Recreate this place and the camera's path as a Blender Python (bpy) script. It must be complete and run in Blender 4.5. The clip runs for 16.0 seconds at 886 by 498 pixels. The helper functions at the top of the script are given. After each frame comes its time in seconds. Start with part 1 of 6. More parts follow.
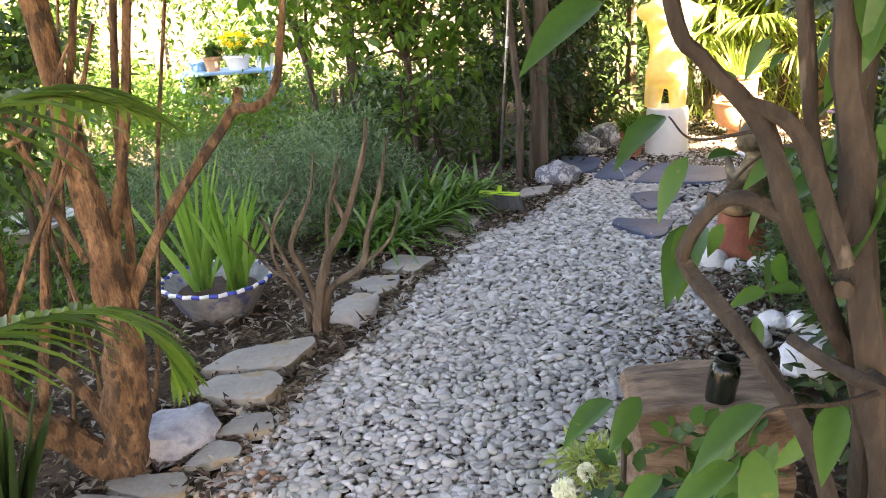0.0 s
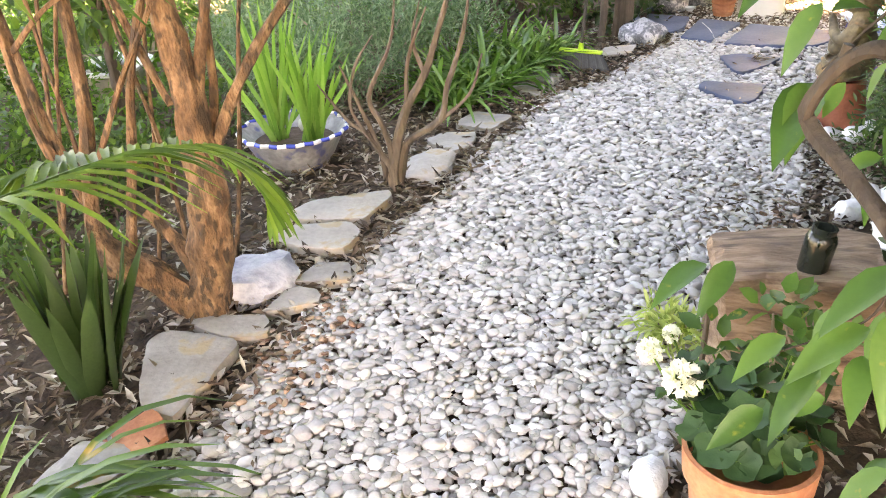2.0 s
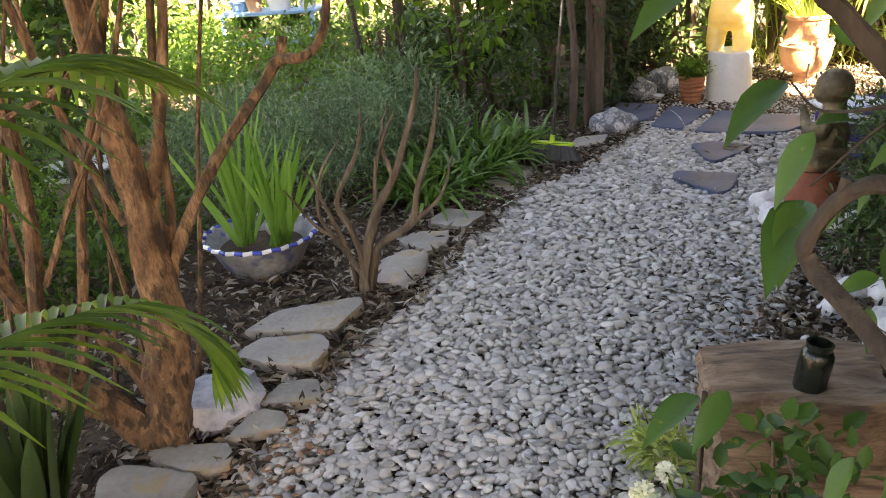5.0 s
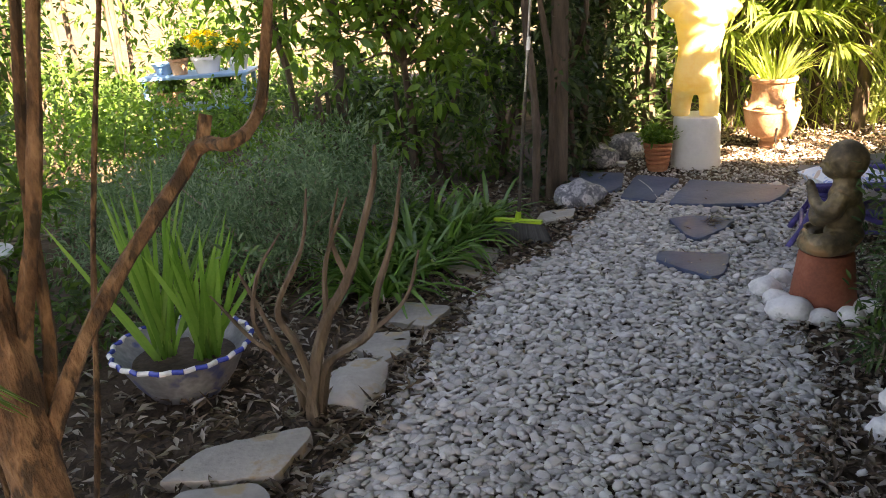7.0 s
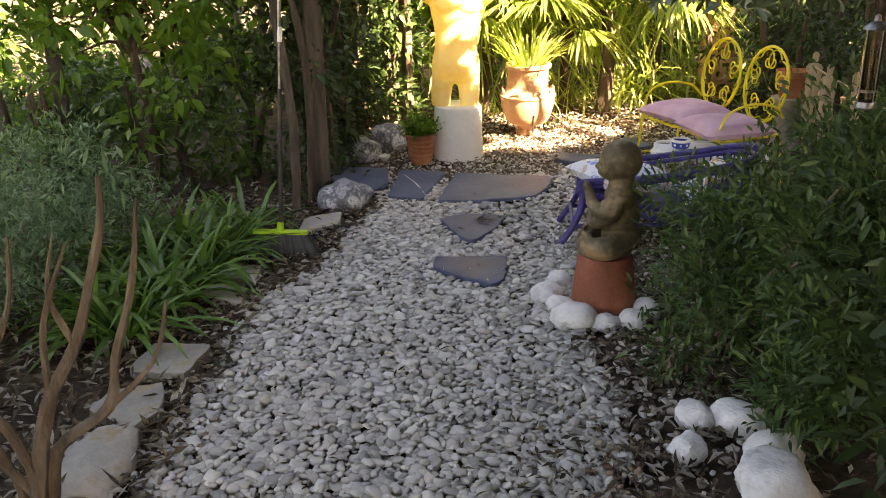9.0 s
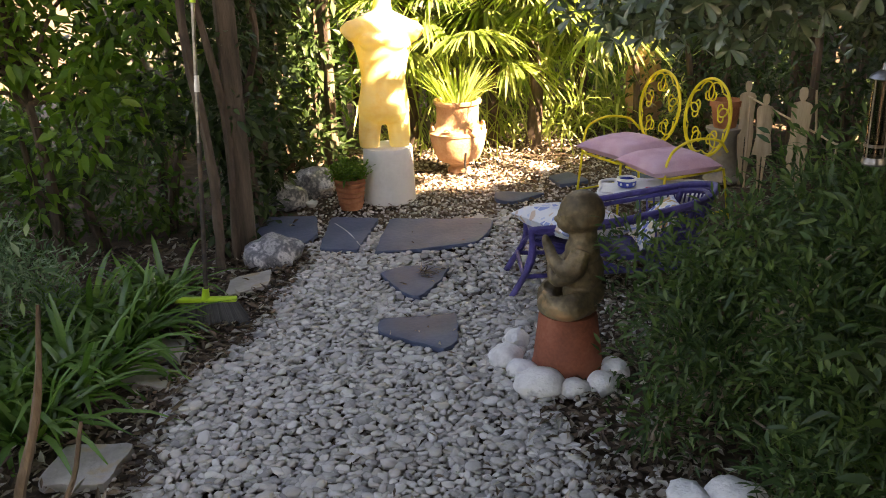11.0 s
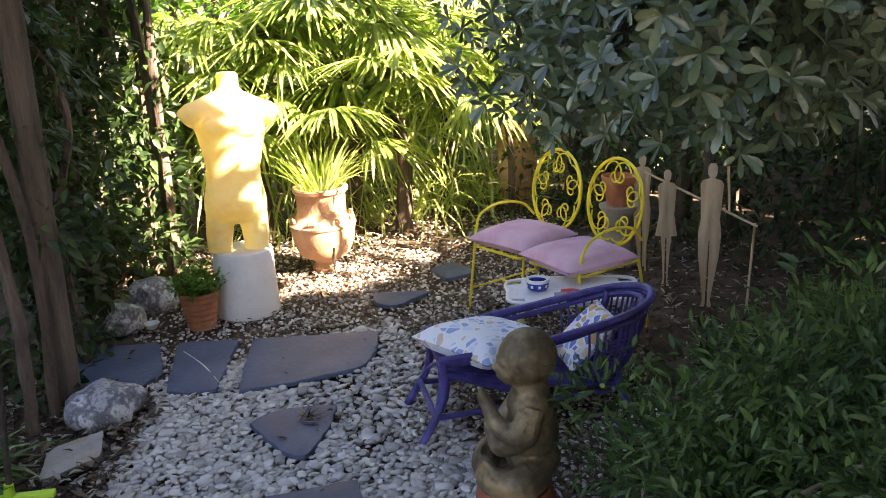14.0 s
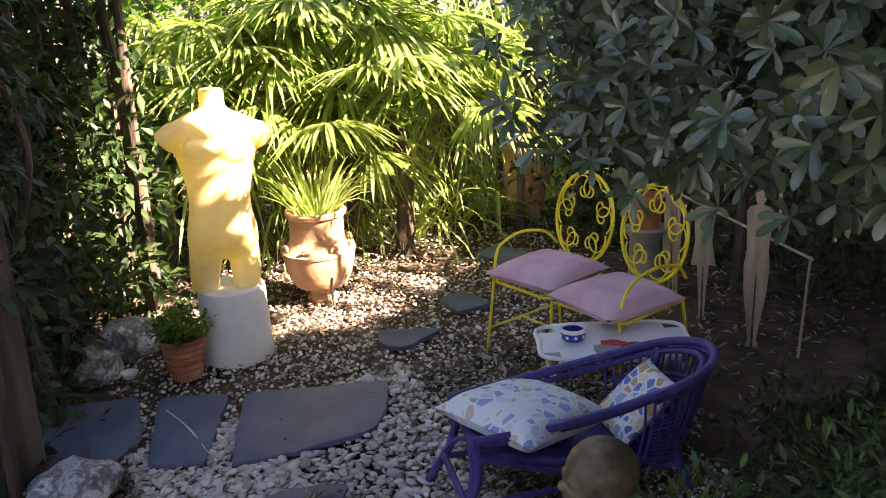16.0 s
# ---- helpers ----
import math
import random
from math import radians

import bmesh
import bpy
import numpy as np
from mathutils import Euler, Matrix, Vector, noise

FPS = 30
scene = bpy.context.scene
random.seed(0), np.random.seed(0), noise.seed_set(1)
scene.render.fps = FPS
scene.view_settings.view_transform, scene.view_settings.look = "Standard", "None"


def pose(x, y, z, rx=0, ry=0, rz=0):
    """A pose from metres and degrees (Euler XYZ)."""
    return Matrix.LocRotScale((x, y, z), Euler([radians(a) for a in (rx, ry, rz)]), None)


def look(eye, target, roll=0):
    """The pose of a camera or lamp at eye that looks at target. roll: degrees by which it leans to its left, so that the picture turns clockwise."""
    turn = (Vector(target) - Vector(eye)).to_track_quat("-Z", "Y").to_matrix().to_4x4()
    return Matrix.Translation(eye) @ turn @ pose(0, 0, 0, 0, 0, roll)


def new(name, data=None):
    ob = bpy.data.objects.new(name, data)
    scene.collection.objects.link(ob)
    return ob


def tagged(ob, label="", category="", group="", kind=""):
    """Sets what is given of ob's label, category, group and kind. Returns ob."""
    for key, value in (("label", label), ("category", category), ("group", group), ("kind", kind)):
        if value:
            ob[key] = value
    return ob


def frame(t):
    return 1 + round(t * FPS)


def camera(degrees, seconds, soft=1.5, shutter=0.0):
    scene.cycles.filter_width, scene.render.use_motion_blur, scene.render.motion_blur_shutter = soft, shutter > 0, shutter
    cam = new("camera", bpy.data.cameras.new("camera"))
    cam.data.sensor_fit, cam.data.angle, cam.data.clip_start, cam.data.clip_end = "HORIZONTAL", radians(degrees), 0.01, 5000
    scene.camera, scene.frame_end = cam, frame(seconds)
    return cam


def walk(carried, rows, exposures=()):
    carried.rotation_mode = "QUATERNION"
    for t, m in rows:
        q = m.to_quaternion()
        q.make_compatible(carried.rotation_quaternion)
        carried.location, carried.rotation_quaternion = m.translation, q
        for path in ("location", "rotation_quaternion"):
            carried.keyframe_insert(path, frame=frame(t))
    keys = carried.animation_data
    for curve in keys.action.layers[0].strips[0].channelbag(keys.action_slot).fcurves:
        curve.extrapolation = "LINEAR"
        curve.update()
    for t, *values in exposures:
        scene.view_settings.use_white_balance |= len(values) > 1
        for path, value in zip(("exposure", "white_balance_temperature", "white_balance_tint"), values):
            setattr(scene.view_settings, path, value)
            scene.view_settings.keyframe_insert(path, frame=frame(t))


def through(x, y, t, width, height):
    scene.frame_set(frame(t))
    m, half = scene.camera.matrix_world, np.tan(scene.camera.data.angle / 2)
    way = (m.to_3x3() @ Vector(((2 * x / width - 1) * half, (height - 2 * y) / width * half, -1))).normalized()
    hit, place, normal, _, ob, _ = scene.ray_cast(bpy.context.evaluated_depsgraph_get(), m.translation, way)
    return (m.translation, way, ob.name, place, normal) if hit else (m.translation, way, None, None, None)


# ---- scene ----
cam = camera(55.0, 16.0, soft=1.0)
PATH = [
    (0, (0.232, -0.063, 1.599), (0.123, 1.831, 0.966), -3.8),
    (0.5, (0.204, -0.043, 1.588), (-0.003, 1.819, 0.886), -3.1),
    (1, (0.153, -0.034, 1.583), (-0.103, 1.809, 0.848), -3.0),
    (1.5, (0.156, -0.03, 1.568), (-0.106, 1.749, 0.692), -3.1),
    (2, (0.164, -0.035, 1.563), (-0.098, 1.721, 0.643), -3.5),
    (2.5, (0.173, -0.03, 1.56), (-0.089, 1.712, 0.614), -3.8),
    (3, (0.184, -0.025, 1.559), (-0.076, 1.711, 0.601), -4.1),
    (3.5, (0.208, -0.021, 1.564), (-0.05, 1.715, 0.605), -4.3),
    (4, (0.261, -0.02, 1.575), (0.009, 1.723, 0.627), -4.4),
    (4.5, (0.276, 0.017, 1.587), (0.023, 1.802, 0.721), -4.3),
    (5, (0.165, 0.151, 1.607), (-0.043, 1.99, 0.85), -4.3),
    (5.2, (0.13, 0.183, 1.62), (-0.033, 2.036, 0.885), -4.6),
    (7.3, (-0.009, 0.905, 1.555), (-0.003, 2.799, 0.912), -3.3),
    (7.5, (-0.012, 0.947, 1.568), (0.054, 2.835, 0.914), -3.3),
    (8, (0.045, 1.085, 1.542), (0.197, 2.955, 0.849), -4.2),
    (8.5, (0.081, 1.192, 1.562), (0.378, 3.037, 0.85), -2.8),
    (9, (0.002, 1.291, 1.591), (0.507, 3.088, 0.871), -1.6),
    (9.2, (-0.025, 1.31, 1.58), (0.523, 3.095, 0.864), -2.4),
    (11.3, (-0.004, 1.781, 1.64), (0.761, 3.51, 0.988), -2.2),
    (11.5, (-0.007, 1.85, 1.644), (0.82, 3.559, 1.015), -2.6),
    (12, (-0.026, 1.924, 1.662), (0.89, 3.594, 1.052), -3.9),
    (12.5, (0.045, 2.035, 1.645), (0.988, 3.698, 1.06), -3.6),
    (13, (0.194, 2.179, 1.667), (1.135, 3.848, 1.092), -3.1),
    (13.5, (0.223, 2.363, 1.65), (1.179, 4.026, 1.084), -2.6),
    (14, (0.193, 2.553, 1.661), (1.237, 4.164, 1.099), -2.6),
    (14.5, (0.29, 2.704, 1.663), (1.336, 4.314, 1.104), -2.8),
    (15, (0.37, 2.864, 1.708), (1.408, 4.474, 1.131), -2.6),
    (15.5, (0.34, 3.057, 1.737), (1.402, 4.646, 1.149), -2.5),
    (16, (0.375, 3.11, 1.754), (1.449, 4.689, 1.16), -2.8),
]
EXPOSURES = [(t, e, k, 28) for t, e, k in ((0.0, 4.85, 9000), (0.5, 5.05, 9500), (1.0, 5.3, 9800), (1.4, 5.85, 10200), (1.8, 5.85, 10400), (4.0, 5.75, 10400), (4.5, 5.2, 10800), (5.0, 4.5, 9700), (7.5, 3.95, 9400), (8.0, 4.5, 9900), (9.0, 4.2, 10700), (11.5, 3.95, 9600), (13.5, 4.0, 8200), (15.2, 3.85, 7500), (16.0, 3.5, 7800))]
walk(cam, [(t, look(eye, target, roll)) for t, eye, target, roll in PATH], EXPOSURES)

# ---- light ----
TO_SUN = Vector((0.42, -0.66, 0.62)).normalized()
world = bpy.data.worlds.new("sky")
scene.world = world
world.use_nodes = True
sky = world.node_tree.nodes.new("ShaderNodeTexSky")
sky.sky_type, sky.sun_disc = "NISHITA", False
sky.sun_elevation = math.asin(TO_SUN.z)
sky.sun_rotation = math.atan2(TO_SUN.x, TO_SUN.y)
world.node_tree.links.new(sky.outputs[0], world.node_tree.nodes["Background"].inputs[0])
world.node_tree.nodes["Background"].inputs[1].default_value = 0.05
sun = new("sun", bpy.data.lights.new("sun", "SUN"))
sun.data.energy, sun.data.angle, sun.data.color = 5.0, radians(0.5), (1.0, 0.9, 0.72)
sun.matrix_world = look(TO_SUN * 30, (0, 0, 0))

# ---- materials ----


def material(name, colors, rough=0.7, metal=0.0, scale=8.0, bump=0.3, fine=60.0, island=0.0, per_object=0.0, through=0.0, spots=None, gloss=0.5, aniso=None):
    """Two-scale procedural surface; island and per_object vary it piece by piece; through lets light pass (leaves)."""
    m = bpy.data.materials.new(name)
    m.use_nodes = True
    n, l = m.node_tree.nodes, m.node_tree.links
    b, out = n["Principled BSDF"], n["Material Output"]
    co = n.new("ShaderNodeTexCoord")
    src = co.outputs["Object"]
    if aniso:
        mp = n.new("ShaderNodeMapping")
        mp.inputs["Scale"].default_value = aniso
        l.new(src, mp.inputs[0])
        src = mp.outputs[0]
    big, small = n.new("ShaderNodeTexNoise"), n.new("ShaderNodeTexNoise")
    for t, s, d in ((big, scale, 5), (small, fine, 3)):
        t.inputs["Scale"].default_value, t.inputs["Detail"].default_value = s, d
        l.new(src, t.inputs["Vector"])
    mix = n.new("ShaderNodeMath")
    mix.operation = "MULTIPLY_ADD"
    l.new(small.outputs[0], mix.inputs[0])
    mix.inputs[1].default_value = 0.35
    l.new(big.outputs[0], mix.inputs[2])
    value, shift = mix.outputs[0], -0.17
    if island or per_object:
        rnd = n.new("ShaderNodeObjectInfo").outputs["Random"]
        if island:
            both, wrap = n.new("ShaderNodeMath"), n.new("ShaderNodeMath")
            both.operation, wrap.operation = "ADD", "FRACT"
            l.new(rnd, both.inputs[0])
            l.new(n.new("ShaderNodeNewGeometry").outputs["Random Per Island"], both.inputs[1])
            l.new(both.outputs[0], wrap.inputs[0])
            rnd = wrap.outputs[0]
        add = n.new("ShaderNodeMath")
        add.operation = "MULTIPLY_ADD"
        l.new(rnd, add.inputs[0])
        add.inputs[1].default_value = island or per_object
        l.new(value, add.inputs[2])
        value, shift = add.outputs[0], shift - 0.5 * (island or per_object)
    sh = n.new("ShaderNodeMath")
    sh.operation = "ADD"
    l.new(value, sh.inputs[0])
    sh.inputs[1].default_value = shift
    ramp = n.new("ShaderNodeValToRGB")
    e = ramp.color_ramp.elements
    lo, hi = 0.3 - 0.35 * (island or per_object), 0.7 + 0.35 * (island or per_object)
    while len(e) < len(colors):
        e.new(0.5)
    for k, c in enumerate(colors):
        e[k].position = max(0.0, min(1.0, lo + (hi - lo) * k / max(1, len(colors) - 1)))
        e[k].color = (*c, 1)
    l.new(sh.outputs[0], ramp.inputs[0])
    color = ramp.outputs[0]
    if spots:
        tone, size, amount = spots
        v = n.new("ShaderNodeTexNoise")
        v.inputs["Scale"].default_value, v.inputs["Detail"].default_value = size, 6
        l.new(src, v.inputs["Vector"])
        r2 = n.new("ShaderNodeValToRGB")
        r2.color_ramp.elements[0].position, r2.color_ramp.elements[1].position = 1 - amount, min(1.0, 1.08 - amount)
        l.new(v.outputs[0], r2.inputs[0])
        mx = n.new("ShaderNodeMixRGB")
        l.new(r2.outputs[0], mx.inputs[0])
        l.new(color, mx.inputs[1])
        mx.inputs[2].default_value = (*tone, 1)
        color = mx.outputs[0]
    l.new(color, b.inputs["Base Color"])
    b.inputs["Roughness"].default_value, b.inputs["Metallic"].default_value = rough, metal
    b.inputs["Specular IOR Level"].default_value = gloss
    if bump:
        bp = n.new("ShaderNodeBump")
        bp.inputs["Strength"].default_value, bp.inputs["Distance"].default_value = bump, 0.02
        l.new(mix.outputs[0], bp.inputs["Height"])
        l.new(bp.outputs[0], b.inputs["Normal"])
    if through:
        tr, ms = n.new("ShaderNodeBsdfTranslucent"), n.new("ShaderNodeMixShader")
        warm = n.new("ShaderNodeMixRGB")
        warm.blend_type, warm.inputs[0].default_value = "MULTIPLY", 1.0
        l.new(color, warm.inputs[1])
        warm.inputs[2].default_value = (1.35, 1.5, 0.85, 1)
        l.new(warm.outputs[0], tr.inputs[0])
        ms.inputs[0].default_value = through
        l.new(b.outputs[0], ms.inputs[1])
        l.new(tr.outputs[0], ms.inputs[2])
        l.new(ms.outputs[0], out.inputs[0])
    return m


def leafy(name, colors, rough=0.5, through=0.35, spots=None, gloss=0.4):
    return material(name, colors, rough, scale=3, bump=0.1, fine=90, island=0.9, through=through, spots=spots, gloss=gloss)


SOIL = material("soil", [(0.035, 0.024, 0.016), (0.075, 0.05, 0.033), (0.14, 0.10, 0.07)], 0.95, scale=5, bump=0.9, fine=50)
PEBBLE = material("pebble", [(0.27, 0.265, 0.26), (0.40, 0.39, 0.375), (0.47, 0.44, 0.41), (0.50, 0.49, 0.475), (0.60, 0.59, 0.57)], 0.8, scale=20, bump=0.25, fine=120, island=1.1)
GRIT = material("fine_gravel", [(0.16, 0.11, 0.08), (0.36, 0.30, 0.25), (0.42, 0.41, 0.39), (0.68, 0.66, 0.62)], 0.8, scale=20, bump=0.3, fine=120, island=1.5)
CHIPS = material("bark_chip", [(0.12, 0.065, 0.04), (0.26, 0.15, 0.10), (0.36, 0.25, 0.18), (0.46, 0.38, 0.32)], 0.85, scale=20, bump=0.3, fine=120, island=1.3)
LITTER = material("leaf_litter", [(0.04, 0.028, 0.02), (0.10, 0.068, 0.046), (0.19, 0.14, 0.10), (0.40, 0.37, 0.33)], 0.8, scale=9, bump=0.2, fine=60, island=1.4, through=0.1)
FLAG = material("flagstone", [(0.22, 0.205, 0.185), (0.33, 0.31, 0.28), (0.43, 0.40, 0.36)], 0.8, scale=5, bump=0.5, fine=40, per_object=0.4, spots=((0.36, 0.28, 0.18), 9, 0.42))
SLATE = material("blue_slate", [(0.035, 0.056, 0.105), (0.06, 0.09, 0.16), (0.105, 0.14, 0.215)], 0.55, scale=4, bump=0.35, fine=45, per_object=0.4, spots=((0.22, 0.23, 0.26), 14, 0.27))
MARBLE = material("veined_rock", [(0.06, 0.07, 0.09), (0.40, 0.41, 0.44), (0.09, 0.10, 0.12), (0.22, 0.23, 0.26), (0.62, 0.62, 0.64), (0.08, 0.09, 0.11)], 0.5, scale=9, bump=0.4, fine=40)
QUARTZ = material("pale_grey_rock", [(0.24, 0.25, 0.29), (0.38, 0.39, 0.43), (0.50, 0.50, 0.53)], 0.8, scale=9, bump=0.7, fine=50, spots=((0.26, 0.26, 0.30), 11, 0.4))
WHITE_STONE = material("white_stone", [(0.54, 0.54, 0.55), (0.74, 0.74, 0.74), (0.83, 0.83, 0.82)], 0.75, scale=9, bump=0.6, fine=60, spots=((0.42, 0.41, 0.40), 14, 0.38))
BARK = material("tan_bark", [(0.06, 0.032, 0.016), (0.15, 0.082, 0.042), (0.27, 0.16, 0.088)], 0.92, scale=26, bump=1.0, fine=130, aniso=(1, 1, 0.4), spots=((0.055, 0.034, 0.02), 30, 0.48))
GREY_BARK = material("grey_bark", [(0.16, 0.12, 0.09), (0.28, 0.22, 0.165), (0.38, 0.31, 0.24)], 0.8, scale=14, bump=0.6, fine=70, aniso=(1, 1, 0.3))
BROWN_BARK = material("brown_bark", [(0.02, 0.015, 0.011), (0.038, 0.029, 0.022), (0.07, 0.055, 0.04)], 0.85, scale=14, bump=0.9, fine=70, aniso=(1, 1, 0.3), spots=((0.13, 0.105, 0.08), 22, 0.34))
FINE = leafy("fine_leaf", [(0.02, 0.055, 0.02), (0.05, 0.11, 0.036), (0.12, 0.20, 0.07)], 0.42, 0.35)
DARK_BARK = material("dark_bark", [(0.045, 0.033, 0.026), (0.09, 0.066, 0.05), (0.15, 0.115, 0.09)], 0.9, scale=12, bump=0.8, fine=60, aniso=(1, 1, 0.3))
POST_WOOD = material("weathered_post", [(0.04, 0.031, 0.024), (0.08, 0.062, 0.047), (0.13, 0.10, 0.075)], 0.85, scale=8, bump=0.6, fine=60, aniso=(3, 3, 0.3))
FRESH = leafy("fresh_leaf", [(0.05, 0.13, 0.02), (0.09, 0.21, 0.03), (0.17, 0.30, 0.05)], 0.45, 0.4)
MID = leafy("mid_leaf", [(0.022, 0.06, 0.014), (0.045, 0.105, 0.022), (0.09, 0.17, 0.035)], 0.45, 0.4)
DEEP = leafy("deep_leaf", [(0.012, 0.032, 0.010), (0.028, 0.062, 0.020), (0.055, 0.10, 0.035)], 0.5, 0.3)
SAGE = leafy("sage_leaf", [(0.045, 0.105, 0.05), (0.10, 0.19, 0.10), (0.24, 0.33, 0.23)], 0.6, 0.3)
LEATHER = leafy("leathery_leaf", [(0.035, 0.065, 0.032), (0.07, 0.115, 0.06), (0.13, 0.19, 0.115)], 0.3, 0.15, gloss=0.9)
BLADE = leafy("blade_leaf", [(0.05, 0.15, 0.02), (0.10, 0.25, 0.04), (0.18, 0.34, 0.08)], 0.4, 0.4)
FROND = leafy("frond_leaf", [(0.04, 0.10, 0.018), (0.08, 0.17, 0.03), (0.15, 0.25, 0.05)], 0.5, 0.4, gloss=0.3)
LILY = leafy("lily_leaf", [(0.045, 0.12, 0.028), (0.09, 0.21, 0.05), (0.16, 0.31, 0.09)], 0.26, 0.4, gloss=0.8)
PALM = leafy("palm_leaf", [(0.10, 0.17, 0.04), (0.22, 0.30, 0.09), (0.38, 0.44, 0.18)], 0.4, 0.5)
REED = leafy("reed_leaf", [(0.18, 0.26, 0.07), (0.33, 0.41, 0.15), (0.5, 0.54, 0.28)], 0.5, 0.5)
BROAD = leafy("broad_leaf", [(0.035, 0.10, 0.025), (0.055, 0.15, 0.035), (0.09, 0.20, 0.05)], 0.4, 0.4, spots=((0.22, 0.24, 0.05), 30, 0.34))
ROUND_LEAF = leafy("geranium_leaf", [(0.018, 0.06, 0.022), (0.032, 0.092, 0.034), (0.06, 0.135, 0.048)], 0.55, 0.25)
PETAL = leafy("white_petal", [(0.72, 0.72, 0.68), (0.80, 0.80, 0.77), (0.85, 0.85, 0.83)], 0.6, 0.25)
YELLOW_PETAL = leafy("yellow_petal", [(0.75, 0.50, 0.02), (0.80, 0.58, 0.03), (0.82, 0.65, 0.08)], 0.6, 0.25)

# ---- builders ----
rng = np.random.default_rng(7)


def fast_mesh(name, verts, faces, mat, smooth=True):
    """verts (n, 3), faces (m, 3 or 4)."""
    verts, faces = np.asarray(verts, np.float32), np.asarray(faces, np.int32)
    k = faces.shape[1]
    me = bpy.data.meshes.new(name)
    me.vertices.add(len(verts))
    me.vertices.foreach_set("co", verts.ravel())
    me.loops.add(faces.size)
    me.loops.foreach_set("vertex_index", faces.ravel())
    me.polygons.add(len(faces))
    me.polygons.foreach_set("loop_start", np.arange(len(faces), dtype=np.int32) * k)
    me.polygons.foreach_set("loop_total", np.full(len(faces), k, np.int32))
    me.polygons.foreach_set("use_smooth", np.full(len(faces), smooth))
    me.materials.append(mat)
    me.update(calc_edges=True)
    return me


def bm_mesh(name, bm, mat, smooth=True):
    bmesh.ops.recalc_face_normals(bm, faces=bm.faces[:])
    me = bpy.data.meshes.new(name)
    bm.to_mesh(me)
    bm.free()
    me.materials.append(mat)
    me.polygons.foreach_set("use_smooth", np.full(len(me.polygons), smooth))
    return me


def sharp(ob, angle=35):
    ob.data.set_sharp_from_angle(angle=radians(angle))
    return ob


def under(ob, parent):
    ob.parent = parent
    return ob


def part(name, bm, mat, parent=None, label="", smooth=True):
    me = bm if isinstance(bm, bpy.types.Mesh) else bm_mesh(name, bm, mat, smooth)
    ob = new(name, me)
    if smooth:
        sharp(ob, 40)
    if parent:
        ob.parent = parent
    return tagged(ob, label)


def thing(name, at, label, category, group="", turn=0.0):
    ob = new(name)
    ob.empty_display_size = 0.05
    ob.matrix_world = pose(*at, 0, 0, turn)
    return tagged(ob, label, category, group)


def spline(points, per=6):
    """Catmull-Rom through points."""
    p = [np.array(q, float) for q in points]
    p = [2 * p[0] - p[1], *p, 2 * p[-1] - p[-2]]
    out = []
    for a, b, c, d in zip(p, p[1:], p[2:], p[3:]):
        for k in range(per):
            t = k / per
            out.append(0.5 * (2 * b + (c - a) * t + (2 * a - 5 * b + 4 * c - d) * t * t + (3 * b - a - 3 * c + d) * t**3))
    out.append(p[-2])
    return out


def tube(bm, points, radii, seg=8, lumpy=0.0, closed=False):
    """A round bar along points; radii one number or one for each point."""
    pts = [Vector(p) for p in points]
    n = len(pts)
    if not hasattr(radii, "__len__"):
        radii = [radii] * n
    elif len(radii) != n:
        radii = np.interp(np.linspace(0, 1, n), np.linspace(0, 1, len(radii)), radii)
    rings, ref = [], Vector((0.3, 0.2, 1)).normalized()
    for k, p in enumerate(pts):
        a = pts[(k - 1) % n] if closed or k else p
        b = pts[(k + 1) % n] if closed or k < n - 1 else p
        d = (b - a).normalized()
        side = d.cross(ref)
        if side.length < 0.05:
            side = d.cross(Vector((1, 0, 0)))
        side.normalize()
        ref = side.cross(d).normalized()
        ring = []
        for s in range(seg):
            w = 2 * math.pi * s / seg
            off = side * math.cos(w) + ref * math.sin(w)
            r = radii[k] * (1 + lumpy * noise.noise(p * 9 + off * 1.3))
            ring.append(bm.verts.new(p + off * r))
        rings.append(ring)
    pairs = list(zip(rings, rings[1:])) + ([(rings[-1], rings[0])] if closed else [])
    for r0, r1 in pairs:
        for s in range(seg):
            bm.faces.new((r0[s], r0[(s + 1) % seg], r1[(s + 1) % seg], r1[s]))
    if not closed:
        bm.faces.new(rings[0][::-1])
        bm.faces.new(rings[-1])
    return bm


def bars(*lines, seg=8, lumpy=0.0):
    bm = bmesh.new()
    for pts, r in lines:
        tube(bm, pts, r, seg, lumpy)
    return bm


def lathe(profile, seg=32, wobble=0.0, flutes=0, depth=0.0):
    """Turned round z from (radius, z) pairs; the ends close on the axis where the radius is 0."""
    bm = bmesh.new()
    rings = []
    for r, z in profile:
        if r < 1e-5:
            rings.append([bm.verts.new((0, 0, z))])
            continue
        ring = []
        for s in range(seg):
            w = 2 * math.pi * s / seg
            q = r * (1 + wobble * noise.noise(Vector((math.cos(w) * 2, math.sin(w) * 2, z * 6))) + depth * (abs(math.sin(flutes * w / 2)) if flutes else 0))
            ring.append(bm.verts.new((q * math.cos(w), q * math.sin(w), z)))
        rings.append(ring)
    for a, b in zip(rings, rings[1:]):
        if len(a) == 1 and len(b) == 1:
            continue
        for s in range(seg):
            t = (s + 1) % seg
            q = [a[s % len(a)], a[t % len(a)], b[t % len(b)], b[s % len(b)]]
            bm.faces.new(list(dict.fromkeys(q)))
    return bm


